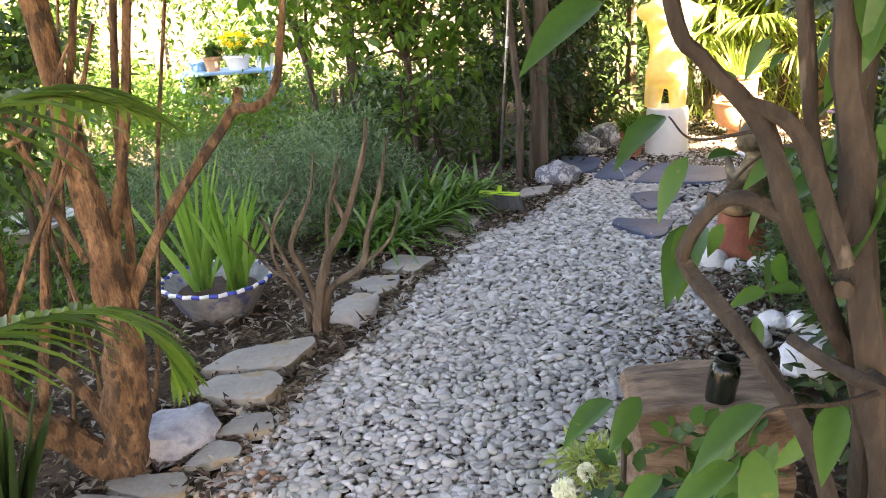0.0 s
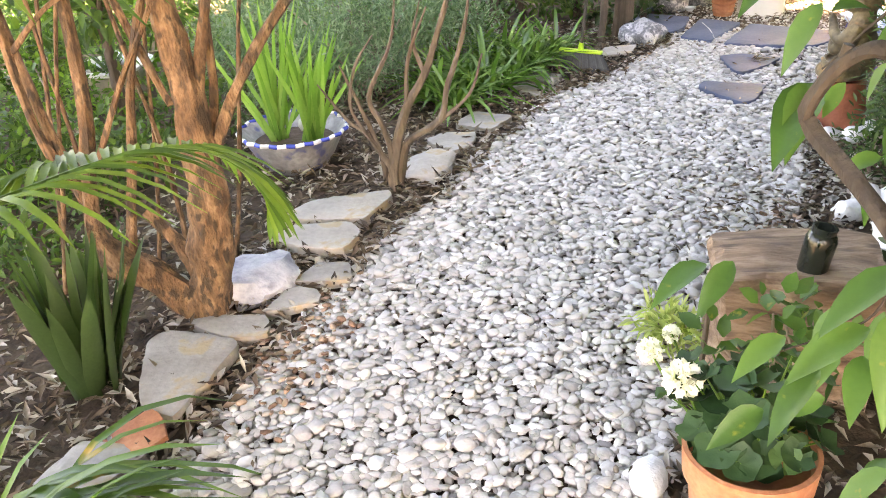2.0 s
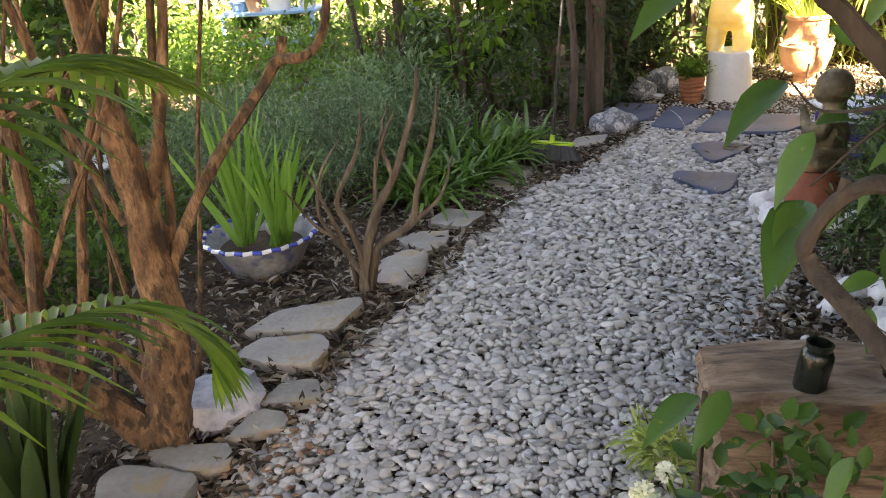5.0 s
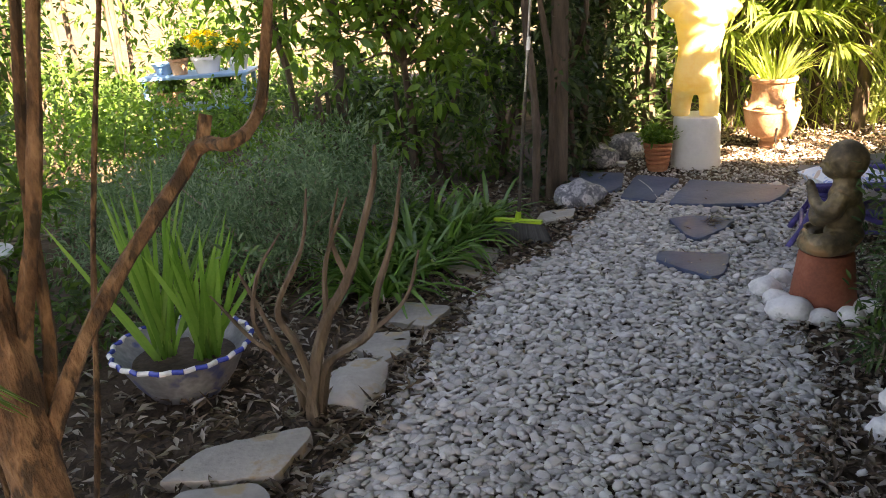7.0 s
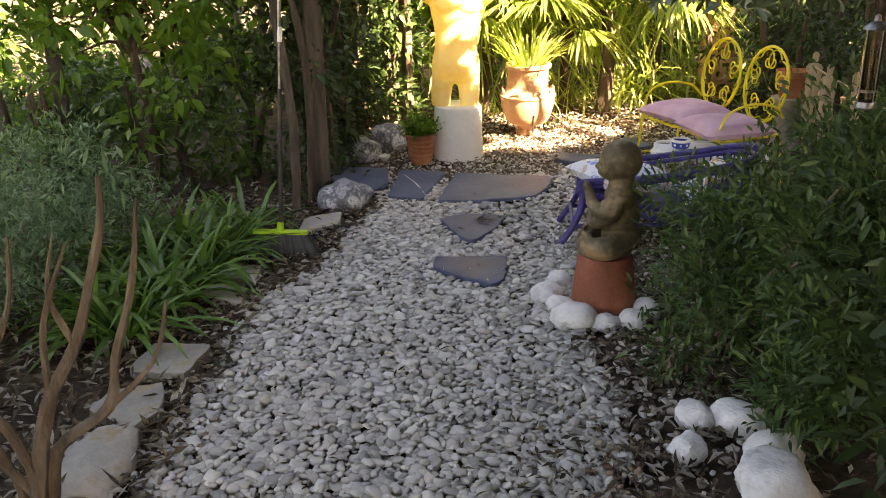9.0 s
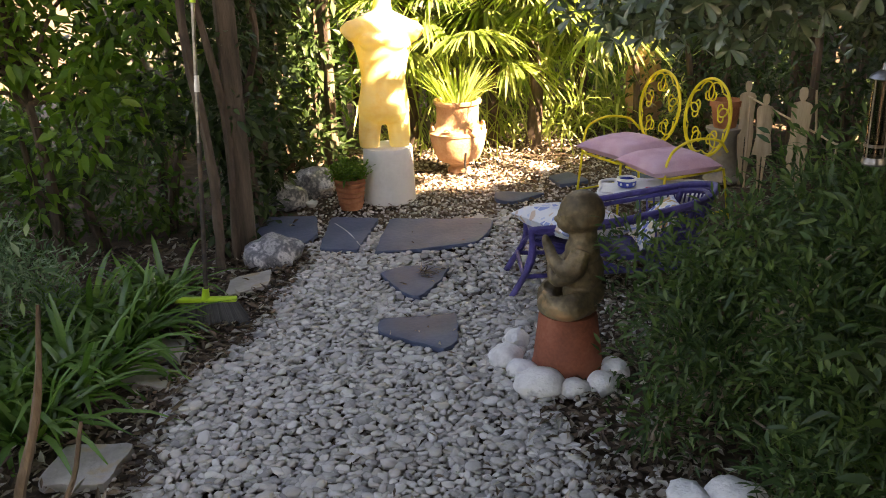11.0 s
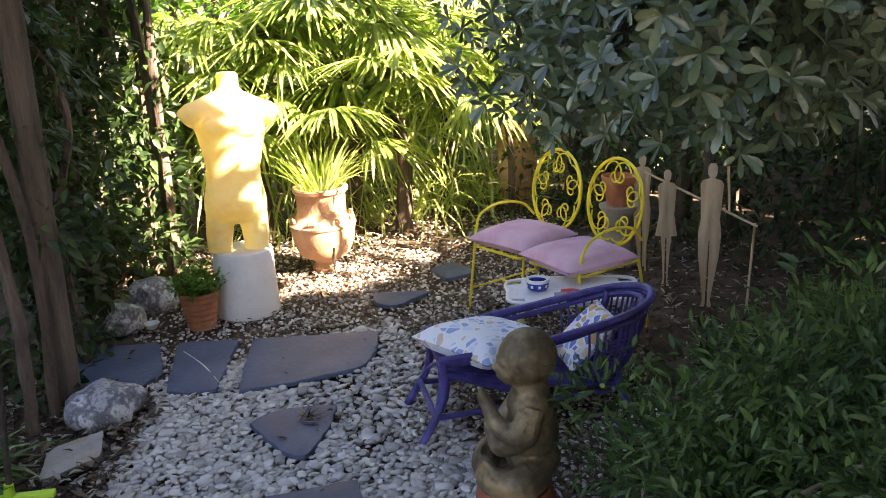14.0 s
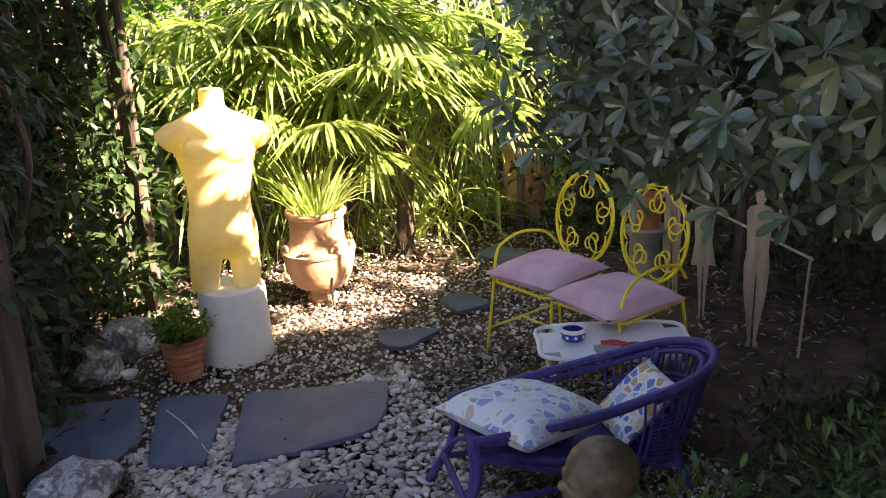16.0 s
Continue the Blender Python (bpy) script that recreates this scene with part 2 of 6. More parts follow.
def box(size, at=(0, 0, 0), bevel=0.004, turn=0.0, bm=None):
    bm2 = bmesh.new()
    bmesh.ops.create_cube(bm2, size=1)
    bmesh.ops.scale(bm2, vec=size, verts=bm2.verts)
    if bevel:
        bmesh.ops.bevel(bm2, geom=bm2.edges[:], offset=bevel, segments=2, affect="EDGES", profile=0.6)
    bmesh.ops.transform(bm2, matrix=pose(*at, 0, 0, turn), verts=bm2.verts)
    if bm is None:
        return bm2
    me = bpy.data.meshes.new("tmp")
    bm2.to_mesh(me)
    bm2.free()
    bm.from_mesh(me)
    bpy.data.meshes.remove(me)
    return bm


def rock_bm(size, seed, rough=0.25, detail=3, facet=0.0):
    bm = bmesh.new()
    bmesh.ops.create_icosphere(bm, subdivisions=detail, radius=0.5)
    o = Vector((seed * 3.1, seed * 1.7, seed * 0.9))
    for v in bm.verts:
        d = v.co.normalized()
        k = 1 + rough * noise.noise(d * 1.6 + o) + rough * 0.45 * noise.noise(d * 4 + o)
        if facet:
            k += facet * (noise.cell(d * 1.8 + o) - 0.5)
        v.co = Vector((v.co.x * size[0], v.co.y * size[1], v.co.z * size[2])) * k
    low = -0.3 * size[2]
    for v in bm.verts:
        v.co.z = max(v.co.z, low) - low
    return bm


def slab_bm(corners, thick, seed, rise=0.0):
    """A split stone from its plan, with broken edges; origin at its middle."""
    c = np.array(corners, float)
    mid = c.mean(0)
    pts = []
    for a, b in zip(c, np.roll(c, -1, 0)):
        n = max(2, int(np.hypot(*(b - a)) / 0.035))
        for k in range(n):
            q = a + (b - a) * k / n
            w = 0.006 * (noise.noise(Vector((q[0] * 25, q[1] * 25, seed))) + noise.noise(Vector((q[0] * 60, q[1] * 60, seed))))
            d = (q - mid) / (np.hypot(*(q - mid)) + 1e-6)
            pts.append(q + d * w * 1.6 - (d * 0.012 if k == 0 else 0))
    bm = bmesh.new()
    rings = []
    for s, z in ((0.99, 0.0), (1.0, thick * 0.3), (0.985, thick * 0.45), (0.995, thick * 0.6), (0.98, thick * 0.97), (0.96, thick), (0.6, thick * 1.02), (0.25, thick * 1.03)):
        ring = []
        for q in pts:
            xy = (q - mid) * s
            h = z + (rise * xy[0] if z else 0) + (0.004 * noise.noise(Vector((xy[0] * 9, xy[1] * 9, seed))) if z else 0)
            ring.append(bm.verts.new((xy[0], xy[1], h)))
        rings.append(ring)
    n = len(pts)
    for a, b in zip(rings, rings[1:]):
        for k in range(n):
            bm.faces.new((a[k], a[(k + 1) % n], b[(k + 1) % n], b[k]))
    bm.faces.new(rings[-1])
    bm.faces.new(rings[0][::-1])
    return bm, mid


def unit(a):
    return a / (np.linalg.norm(a, axis=-1, keepdims=True) + 1e-9)


LEAF = ([0, 0.3, 0.68, 1], [0.12, 1.0, 0.78, 0.0])
SMALL = ([0, 0.45, 1], [0.15, 1.0, 0.0])
OBOVATE = ([0, 0.35, 0.7, 0.9, 1], [0.14, 0.62, 1.0, 0.82, 0.15])
STRAP = ([0, 0.25, 0.5, 0.75, 1], [0.7, 1.0, 0.95, 0.7, 0.03])
WIDE = ([0, 0.12, 0.3, 0.5, 0.7, 0.87, 1], [0.08, 0.62, 0.98, 1.0, 0.72, 0.33, 0.0])


def leaves(name, at, way, up, length, width, mat, shape=LEAF, fold=0.18, droop=0.15):
    """One mesh of many leaves: base places, ways, upper sides, lengths and widths."""
    n = len(at)
    t, w = np.array(shape[0]), np.array(shape[1]) * 0.5
    way = unit(way)
    side = unit(np.cross(way, up))
    top = np.cross(side, way)
    length, width = np.broadcast_to(length, n)[:, None, None], np.broadcast_to(width, n)[:, None, None]
    droop = np.broadcast_to(droop, n)[:, None, None]
    mid = at[:, None] + way[:, None] * length * t[None, :, None]
    mid[..., 2] -= (droop * length * (t**2)[None, :, None])[..., 0]
    off = side[:, None] * width * w[None, :, None]
    lift = top[:, None] * width * (w * fold * 2)[None, :, None]
    v = np.stack([mid - off + lift, mid, mid + off + lift], 2)
    s = len(t)
    f = []
    for k in range(s - 1):
        a = 3 * k
        f += [(a, a + 1, a + 4, a + 3), (a + 1, a + 2, a + 5, a + 4)]
    f = (np.array(f)[None] + (np.arange(n) * 3 * s)[:, None, None]).reshape(-1, 4)
    return fast_mesh(name, v.reshape(-1, 3), f, mat)


def rand_dirs(n, up=0.0):
    d = rng.normal(size=(n, 3))
    d[:, 2] += up
    return unit(d)


def clumps(centres, per, radius, up=0.3, flat=0.8):
    """Leaf places and ways in loose balls round centres."""
    c = np.repeat(np.asarray(centres, float), per, 0)
    d = rand_dirs(len(c))
    r = radius * rng.random(len(c))[:, None] ** 0.5
    p = c + d * r * np.array([1, 1, flat])
    way = unit(d + rng.normal(size=d.shape) * 0.5 + np.array([0, 0, up]))
    return p, way


def crown(name, centres, per, radius, length, width, mat, parent=None, up=0.3, flat=0.8, shape=LEAF, droop=0.2, keep=None, label=""):
    p, way = clumps(centres, per, radius, up, flat)
    if keep is not None:
        k = keep(p)
        p, way = p[k], way[k]
    n = len(p)
    ups = unit(np.array([0, 0, 1.0]) + rng.normal(size=(n, 3)) * 0.5)
    size = rng.uniform(0.65, 1.2, n)
    return part(name, leaves(name, p, way, ups, length * size, width * size, mat, shape, droop=droop), mat, parent, label, smooth=False)


def leaf_parts(parent, at, way, up, length, width, mat, shape, fold, droop):
    """Large leaves that can be told apart, each a part of its own."""
    n = len(at)
    length, width, droop = (np.broadcast_to(q, n) for q in (length, width, droop))
    for k in range(n):
        s = slice(k, k + 1)
        part("leaf", leaves("leaf", at[s], way[s], up[s], length[s], width[s], mat, shape, fold, droop[s]), mat, parent, smooth=False)


def in_ellipsoid(n, centre, radii, shell=0.5):
    d = rand_dirs(n)
    r = (shell + (1 - shell) * rng.random(n))[:, None]
    return np.array(centre) + d * r * np.array(radii)


def in_box(n, lo, hi):
    return rng.uniform(lo, hi, (n, 3))


# ---- ground, gravel and beds ----


def left_edge(y):
    return np.interp(y, [-1, 1.5, 1.9, 2.6, 3.2, 3.45, 4.0, 4.4, 4.9, 5.2, 5.55, 5.85, 6.1, 6.6], [-1.0, -0.92, -0.85, -0.66, -0.52, -0.36, -0.21, -0.06, 0.08, 0.42, 0.6, 0.76, 0.95, 1.0])


def right_edge(y):
    return np.interp(y, [-1, 1.2, 1.6, 2.3, 3.0, 3.6, 4.1, 4.6, 5.2, 6.0], [0.5, 0.42, 0.45, 0.66, 1.0, 1.3, 1.35, 1.75, 2.0, 2.3])


def near_field(a):
    s = np.sign(a) * (np.abs(a) ** 2.6)
    return s


g = np.linspace(-1, 1, 181)
gx, gy = np.meshgrid(near_field(g) * 400 + 0.5, near_field(g) * 400 + 4)
gz = np.array([-0.012 + 0.022 * noise.noise(Vector((x * 1.1, y * 1.1, 0))) * min(1, 12 / (1 + abs(x) + abs(y))) for x, y in zip(gx.ravel(), gy.ravel())]) - 0.012
k = np.arange(180 * 181).reshape(180, 181)[:, :-1].ravel()
ground = new("ground", fast_mesh("ground", np.stack([gx.ravel(), gy.ravel(), gz], 1), np.stack([k, k + 1, k + 182, k + 181], 1), SOIL))
tagged(ground, "dark garden soil with leaf mould under the gravel", "ground", kind="structure")

# plan outlines of the split stones
EDGING = [
    ((-1.2, 2.23), (-1.14, 2.28), (-0.86, 2.22), (-0.9, 1.93), (-0.93, 1.80), (-1.08, 1.88)),
    ((-1.13, 2.38), (-0.83, 2.4), (-0.78, 2.27), (-0.87, 2.235), (-1.04, 2.29)),
    ((-0.81, 2.62), (-0.75, 2.79), (-0.62, 2.79), (-0.58, 2.64)),
    ((-0.86, 2.41), (-0.81, 2.6), (-0.69, 2.58), (-0.66, 2.48)),
    ((-1.0, 2.96), (-0.94, 3.10), (-0.68, 3.12), (-0.62, 3.01), (-0.66, 2.87), (-0.82, 2.87)),
    ((-1.03, 3.15), (-0.93, 3.35), (-0.58, 3.45), (-0.555, 3.40), (-0.64, 3.14)),
    ((-0.52, 4.13), (-0.43, 4.25), (-0.26, 4.24), (-0.25, 4.07), (-0.35, 3.94)),
    ((-0.4, 4.38), (-0.3, 4.6), (-0.07, 4.49), (-0.18, 4.27)),
    ((-1.22, 1.53), (-1.17, 1.72), (-0.94, 1.69), (-1.02, 1.52)),
    ((-0.13, 5.01), (-0.05, 5.14), (0.10, 5.06), (0.07, 4.86)),
    ((-0.03, 5.23), (0.03, 5.39), (0.20, 5.29), (0.15, 5.10)),
    ((0.42, 5.72), (0.50, 5.96), (0.72, 5.98), (0.66, 5.76)),
]
SLATES = [
    ((0.78, 7.02), (1.19, 6.83), (1.08, 6.43), (0.86, 6.23), (0.69, 6.47)),
    ((1.26, 6.76), (1.53, 6.59), (1.22, 6.07), (1.03, 6.2)),
    ((1.58, 6.55), (2.15, 6.24), (2.05, 6.04), (1.87, 5.87), (1.5, 5.93), (1.29, 6)),
    ((1.22, 5.69), (1.34, 5.72), (1.6, 5.6), (1.43, 5.38), (1.29, 5.27), (1.24, 5.33)),
    ((1.03, 5.12), (1.39, 5.02), (1.27, 4.74), (1.19, 4.69), (0.98, 4.99)),
    ((2.42, 6.78), (2.71, 6.57), (2.42, 6.49), (2.34, 6.6)),
    ((2.93, 6.94), (3.13, 6.98), (3.13, 6.69), (2.89, 6.7)),
    ((0.86, 7.38), (0.99, 7.35), (0.96, 7.15), (0.84, 7.16)),
    ((3.5, 6.75), (3.72, 6.7), (3.7, 6.45), (3.45, 6.5)),
    ((3.6, 7.5), (3.85, 7.55), (3.9, 7.25), (3.62, 7.2)),
]


def inside(x, y, poly):
    hit = np.zeros(len(x), bool)
    for (x0, y0), (x1, y1) in zip(poly, poly[1:] + poly[:1]):
        c = ((y0 > y) != (y1 > y)) & (x < (x1 - x0) * (y - y0) / (y1 - y0 + 1e-12) + x0)
        hit ^= c
    return hit


def off_slabs(x, y):
    on = np.zeros(len(x), bool)
    for p in EDGING + SLATES:
        on |= inside(x, y, p)
    return ~on


cube = bmesh.new()
bmesh.ops.create_cube(cube, size=1)
bmesh.ops.subdivide_edges(cube, edges=cube.edges[:], cuts=1, use_grid_fill=True)
PEB_V = np.array([v.co.normalized() * 0.5 * (1 + 0.13 * (abs(v.co.x) + abs(v.co.y) + abs(v.co.z) > 1.2)) for v in cube.verts])
PEB_F = np.array([[v.index for v in f.verts] for f in cube.faces])
cube.free()


ico = bmesh.new()
bmesh.ops.create_icosphere(ico, subdivisions=1, radius=0.5)
CHIP_V = np.array([v.co for v in ico.verts])
CHIP_F = np.array([[v.index for v in f.verts] for f in ico.faces])
ico.free()


def pebbles(name, x, y, z, long, mat, flat=0.42, fine=True):
    """Water-worn stones, each with its own shape, size and tilt."""
    n = len(x)
    size = np.stack([long, long * rng.uniform(0.48, 0.88, n), long * rng.uniform(flat - 0.12, flat + 0.12, n)], 1)
    pv, pf = (PEB_V, PEB_F) if fine else (CHIP_V, CHIP_F)
    v = pv[None] * (1 + rng.normal(size=(n, len(pv), 1)) * 0.1) * size[:, None]
    a, b, c = rng.uniform(0, 6.28, n), rng.normal(size=n) * 0.17, rng.normal(size=n) * 0.17
    v = np.stack([v[..., 0], v[..., 1] - c[:, None] * v[..., 2], v[..., 2] + b[:, None] * v[..., 0] + c[:, None] * v[..., 1]], 2)
    ca, sa = np.cos(a)[:, None], np.sin(a)[:, None]
    v = np.stack([v[..., 0] * ca - v[..., 1] * sa + x[:, None], v[..., 0] * sa + v[..., 1] * ca + y[:, None], v[..., 2] + z[:, None]], 2)
    f = (pf[None] + (np.arange(n) * len(pv))[:, None, None]).reshape(-1, pf.shape[1])
    return new(name, fast_mesh(name, v.reshape(-1, 3), f, mat))


def jittered(x0, x1, y0, y1, step, jitter=0.55):
    x, y = np.meshgrid(np.arange(x0, x1, step), np.arange(y0, y1, step))
    x, y = x.ravel(), y.ravel()
    return x + rng.uniform(-jitter, jitter, len(x)) * step, y + rng.uniform(-jitter, jitter, len(y)) * step


x, y = jittered(-1.2, 2.5, -0.7, 6.7, 0.0245)
rag = np.array([noise.noise(Vector((a * 5, b * 5, 3))) for a, b in zip(x, y)]) * 0.07
keep = (x > left_edge(y) + rag) & (x < right_edge(y) + rag) & off_slabs(x, y) & (y < 6.35 + rag)
thin = (y > 5.1) & (x > 1.5)
keep &= ~(thin & (rng.random(len(x)) < 0.6))
x, y = x[keep], y[keep]
long = np.clip(rng.lognormal(math.log(0.039), 0.3, len(x)), 0.018, 0.075)
lx, ly = jittered(-1.1, 2.3, -0.7, 6.4, 0.031)
low = (lx > left_edge(ly) + 0.03) & (lx < right_edge(ly) - 0.03) & off_slabs(lx, ly)
tagged(pebbles("gravel_bed", lx[low], ly[low], np.full(low.sum(), -0.014), rng.uniform(0.034, 0.05, low.sum()), PEBBLE, 0.4, False), "lower layer of grey pebbles under the path", "gravel", kind="stuff")
path_gravel = pebbles("gravel", x, y, rng.uniform(-0.003, 0.008, len(x)), long, PEBBLE, 0.33)
tagged(path_gravel, "pale grey rounded pebbles covering the garden path", "gravel", kind="stuff")

x, y = jittered(0.7, 5.2, 4.4, 8.6, 0.026)
far = np.array([noise.noise(Vector((a * 2, b * 2, 8))) for a, b in zip(x, y)])
keep = (x > left_edge(y) + 0.1) & off_slabs(x, y) & (rng.random(len(x)) < np.clip(1.25 - 0.32 * np.hypot(x - 1.9, y - 6.0) + far * 0.5, 0.08, 1)) & ((x > right_edge(y) - 0.3) | (y > 6.0)) & (x < np.interp(y, [4.4, 5.4, 6.2, 7.0, 8.6], [2.6, 3.1, 3.5, 4.2, 4.6]) + far * 0.3)
x, y = x[keep], y[keep]
tagged(pebbles("fine_gravel", x, y, rng.uniform(-0.006, 0.008, len(x)), rng.uniform(0.014, 0.034, len(x)), GRIT, 0.5, False),
       "small mixed white and brown gravel round the seats", "gravel", kind="stuff")

x, y = jittered(-1.3, 1.6, 1.1, 6.2, 0.055)
edge = np.minimum(np.abs(x - left_edge(y) - 0.03), np.abs(x - right_edge(y) + 0.03))
keep = (edge < 0.16) & off_slabs(x, y) & (rng.random(len(x)) < 0.6)
tagged(pebbles("loose_chips", x[keep], y[keep], rng.uniform(-0.004, 0.01, keep.sum()), rng.uniform(0.012, 0.04, keep.sum()), GRIT, 0.5, False),
       "brown and grey stone chips strewn along the path's edges", "gravel", kind="stuff")


x, y = jittered(0.4, 2.0, 2.0, 4.5, 0.034)
out = x - right_edge(y) + 0.06
keep = (out > 0) & (rng.random(len(x)) < np.clip(0.95 - out * 1.6, 0, 1))
tagged(pebbles("scattered_gravel", x[keep], y[keep], rng.uniform(-0.008, 0.006, keep.sum()), rng.uniform(0.018, 0.055, keep.sum()), GRIT, 0.36), "grey and brown pebbles thinning out under the bush", "gravel", kind="stuff")
x, y = jittered(-1.05, 0.1, 1.3, 3.1, 0.03)
out = np.hypot((x + 0.68) / 0.2, (y - 2.25) / 0.5)
keep = (rng.random(len(x)) < 1.15 - out) & off_slabs(x, y)
tagged(pebbles("bark_chips", x[keep], y[keep], rng.uniform(0.006, 0.016, keep.sum()), rng.uniform(0.016, 0.045, keep.sum()), CHIPS, 0.3, False), "reddish-brown bark and stone chips beside the edging", "gravel", kind="stuff")
x, y = jittered(-0.2, 1.0, 4.8, 6.1, 0.034)
out = np.abs(x - left_edge(y) + 0.04) / 0.14
keep = (rng.random(len(x)) < 1.0 - out) & off_slabs(x, y)
tagged(pebbles("bark_chips", x[keep], y[keep], rng.uniform(0.004, 0.014, keep.sum()), rng.uniform(0.014, 0.04, keep.sum()), CHIPS, 0.3, False), "brown chips and leaf bits along the gravel by the broom", "gravel", kind="stuff")
x, y = jittered(0.5, 1.6, 2.3, 3.9, 0.034)
out = np.hypot((x - right_edge(y) + 0.03) / 0.22, (y - 3.0) / 0.75)
keep = rng.random(len(x)) < 0.8 - out
tagged(pebbles("bark_chips", x[keep], y[keep], rng.uniform(0.006, 0.018, keep.sum()), rng.uniform(0.016, 0.05, keep.sum()), CHIPS, 0.3, False), "reddish-brown chips among the pebbles by the bush", "gravel", kind="stuff")


def litter(name, x, y, size, label, z=0.012):
    n = len(x)
    at = np.stack([x, y, np.full(n, z) + rng.uniform(-0.008, 0.012, n)], 1)
    way = rng.normal(size=(n, 3)) * np.array([1, 1, 0.22])
    up = np.array([0, 0, 1.0]) + rng.normal(size=(n, 3)) * 0.35
    return tagged(new(name, leaves(name, at, way, up, size * rng.uniform(0.6, 1.4, n), size * rng.uniform(0.2, 0.45, n), LITTER, SMALL, fold=0.5, droop=rng.uniform(-0.3, 0.3, n))),
                  label, "leaf litter", kind="stuff")


n = 12000
y = rng.uniform(0.8, 6.8, n)
x = left_edge(y) - np.abs(rng.normal(size=n)) * 0.9 + 0.05
ok = off_slabs(x, y) | (rng.random(n) < 0.04)
litter("dead_leaves", x[ok], y[ok], 0.055, "dry brown leaves and bark mulch on the bed")
n = 5000
y = rng.uniform(1.0, 6.2, n)
x = right_edge(y) + np.abs(rng.normal(size=n)) * 0.8 - 0.04
litter("dead_leaves", x, y, 0.05, "dark fallen leaves under the shrubs")
n = 5200
x, y = rng.uniform(1.6, 5.0, n), rng.uniform(5.2, 8.8, n)
ok = off_slabs(x, y) & (rng.random(n) < np.clip((np.hypot(x - 1.6, y - 5.4) - 0.5) * 0.5, 0.05, 1))
litter("dead_leaves", x[ok], y[ok], 0.045, "brown leaves scattered over the far gravel")
n = 420
x, y = rng.normal(size=n) * 0.16 + 0.95, rng.normal(size=n) * 0.45 + 3.0
litter("dead_leaves", x, y, 0.04, "reddish-brown dry leaves at the gravel's edge", 0.022)
n = 260
y = rng.uniform(1.4, 6.2, n)
x = left_edge(y) + (right_edge(y) - left_edge(y)) * rng.random(n)
litter("dead_leaves", x, y, 0.03, "a few dry leaf scraps lying on the pebbles", 0.024)

for k, c in enumerate(EDGING):
    bm, mid = slab_bm(c, 0.045 if k in (0, 4, 5) else 0.034, k, 0.02)
    ob = part("flagstone", bm, FLAG)
    ob.location = (mid[0], mid[1], -0.006)
    tagged(ob, "flat beige sandstone slab edging the path", "flagstone", "edging stones")
for k, c in enumerate(SLATES):
    bm, mid = slab_bm(c, 0.026, 20 + k)
    ob = part("stepping_stone", bm, SLATE)
    ob.location = (mid[0], mid[1], -0.004)
    if k == 1:
        part("quartz_vein", bars((spline([(1.243 - mid[0], 6.614 - mid[1], 0.0258), (1.266 - mid[0], 6.39 - mid[1], 0.0262), (1.261 - mid[0], 6.132 - mid[1], 0.0258)], 5), [0.002, 0.0035, 0.0015]), seg=6, lumpy=0.5), WHITE_STONE, ob, "thin white quartz vein")
    tagged(ob, "flat blue-grey slate slab set in the gravel", "stepping stone", "slate slabs")


def rock(name, at, size, seed, mat, label, group="", turn=0, rough=0.25, facet=0.0):
    ob = part(name, rock_bm(size, seed, rough, 3, facet), mat)
    ob.matrix_world = pose(*at, 0, 0, turn)
    return tagged(ob, label, "rock", group)


rock("rock", (-0.94, 2.63, -0.02), (0.31, 0.34, 0.15), 3, QUARTZ, "angular pale grey rock at the tree's foot", turn=20, rough=0.3, facet=0.12)
rock("rock", (-0.46, 3.80, -0.02), (0.26, 0.42, 0.09), 5, FLAG, "rounded weathered beige stone beside the path", turn=-10)
rock("rock", (0.76, 6.14, -0.015), (0.32, 0.26, 0.22), 8, MARBLE, "white-veined grey marbled boulder", "veined boulders")
rock("rock", (1.08, 7.22, -0.015), (0.26, 0.24, 0.22), 9, MARBLE, "dark veined boulder beside the slates", "veined boulders")
rock("rock", (1.32, 7.42, -0.015), (0.34, 0.3, 0.26), 10, MARBLE, "broad dark veined boulder by the flower pot", "veined boulders")
for x, y, s, k in ((1.34, 3.27, 0.14, 1), (1.46, 3.42, 0.15, 2), (1.58, 3.36, 0.18, 3), (1.57, 3.16, 0.19, 4), (1.46, 3.0, 0.26, 5)):
    rock("white_rock", (x, y, -0.015), (s * 1.05, s * 0.85, s * 0.72), 20 + k, WHITE_STONE, "rounded off-white rock under the bush", "white rocks", turn=k * 50, rough=0.24)
for x, y, s, k in ((1.34, 4.46, 0.17, 1), (1.46, 4.60, 0.14, 2), (1.345, 4.33, 0.15, 3), (1.345, 4.19, 0.2, 4), (1.46, 4.12, 0.13, 5), (1.58, 4.11, 0.14, 6), (1.68, 4.18, 0.15, 7)):
    rock("white_stone", (x + 0.045, y + 0.052, -0.01), (s, s * 0.8, s * 0.62), 40 + k, WHITE_STONE, "white-painted stone ringing the terracotta pot", "white stones", turn=k * 37, rough=0.2)
tile = material("terracotta", [(0.30, 0.10, 0.05), (0.42, 0.16, 0.08), (0.52, 0.24, 0.13)], 0.8, scale=6, bump=0.25, fine=70, spots=((0.55, 0.42, 0.34), 7, 0.34))
shard, mid = slab_bm(((-1.12, 1.72), (-1.0, 1.86), (-0.9, 1.72), (-0.97, 1.66)), 0.018, 77)
ob = part("broken_tile", shard, tile)
ob.matrix_world = pose(mid[0], mid[1], 0.02, 6, -8, 0)
tagged(ob, "broken terracotta tile lying by the edging", "tile")

# ---- plants ----


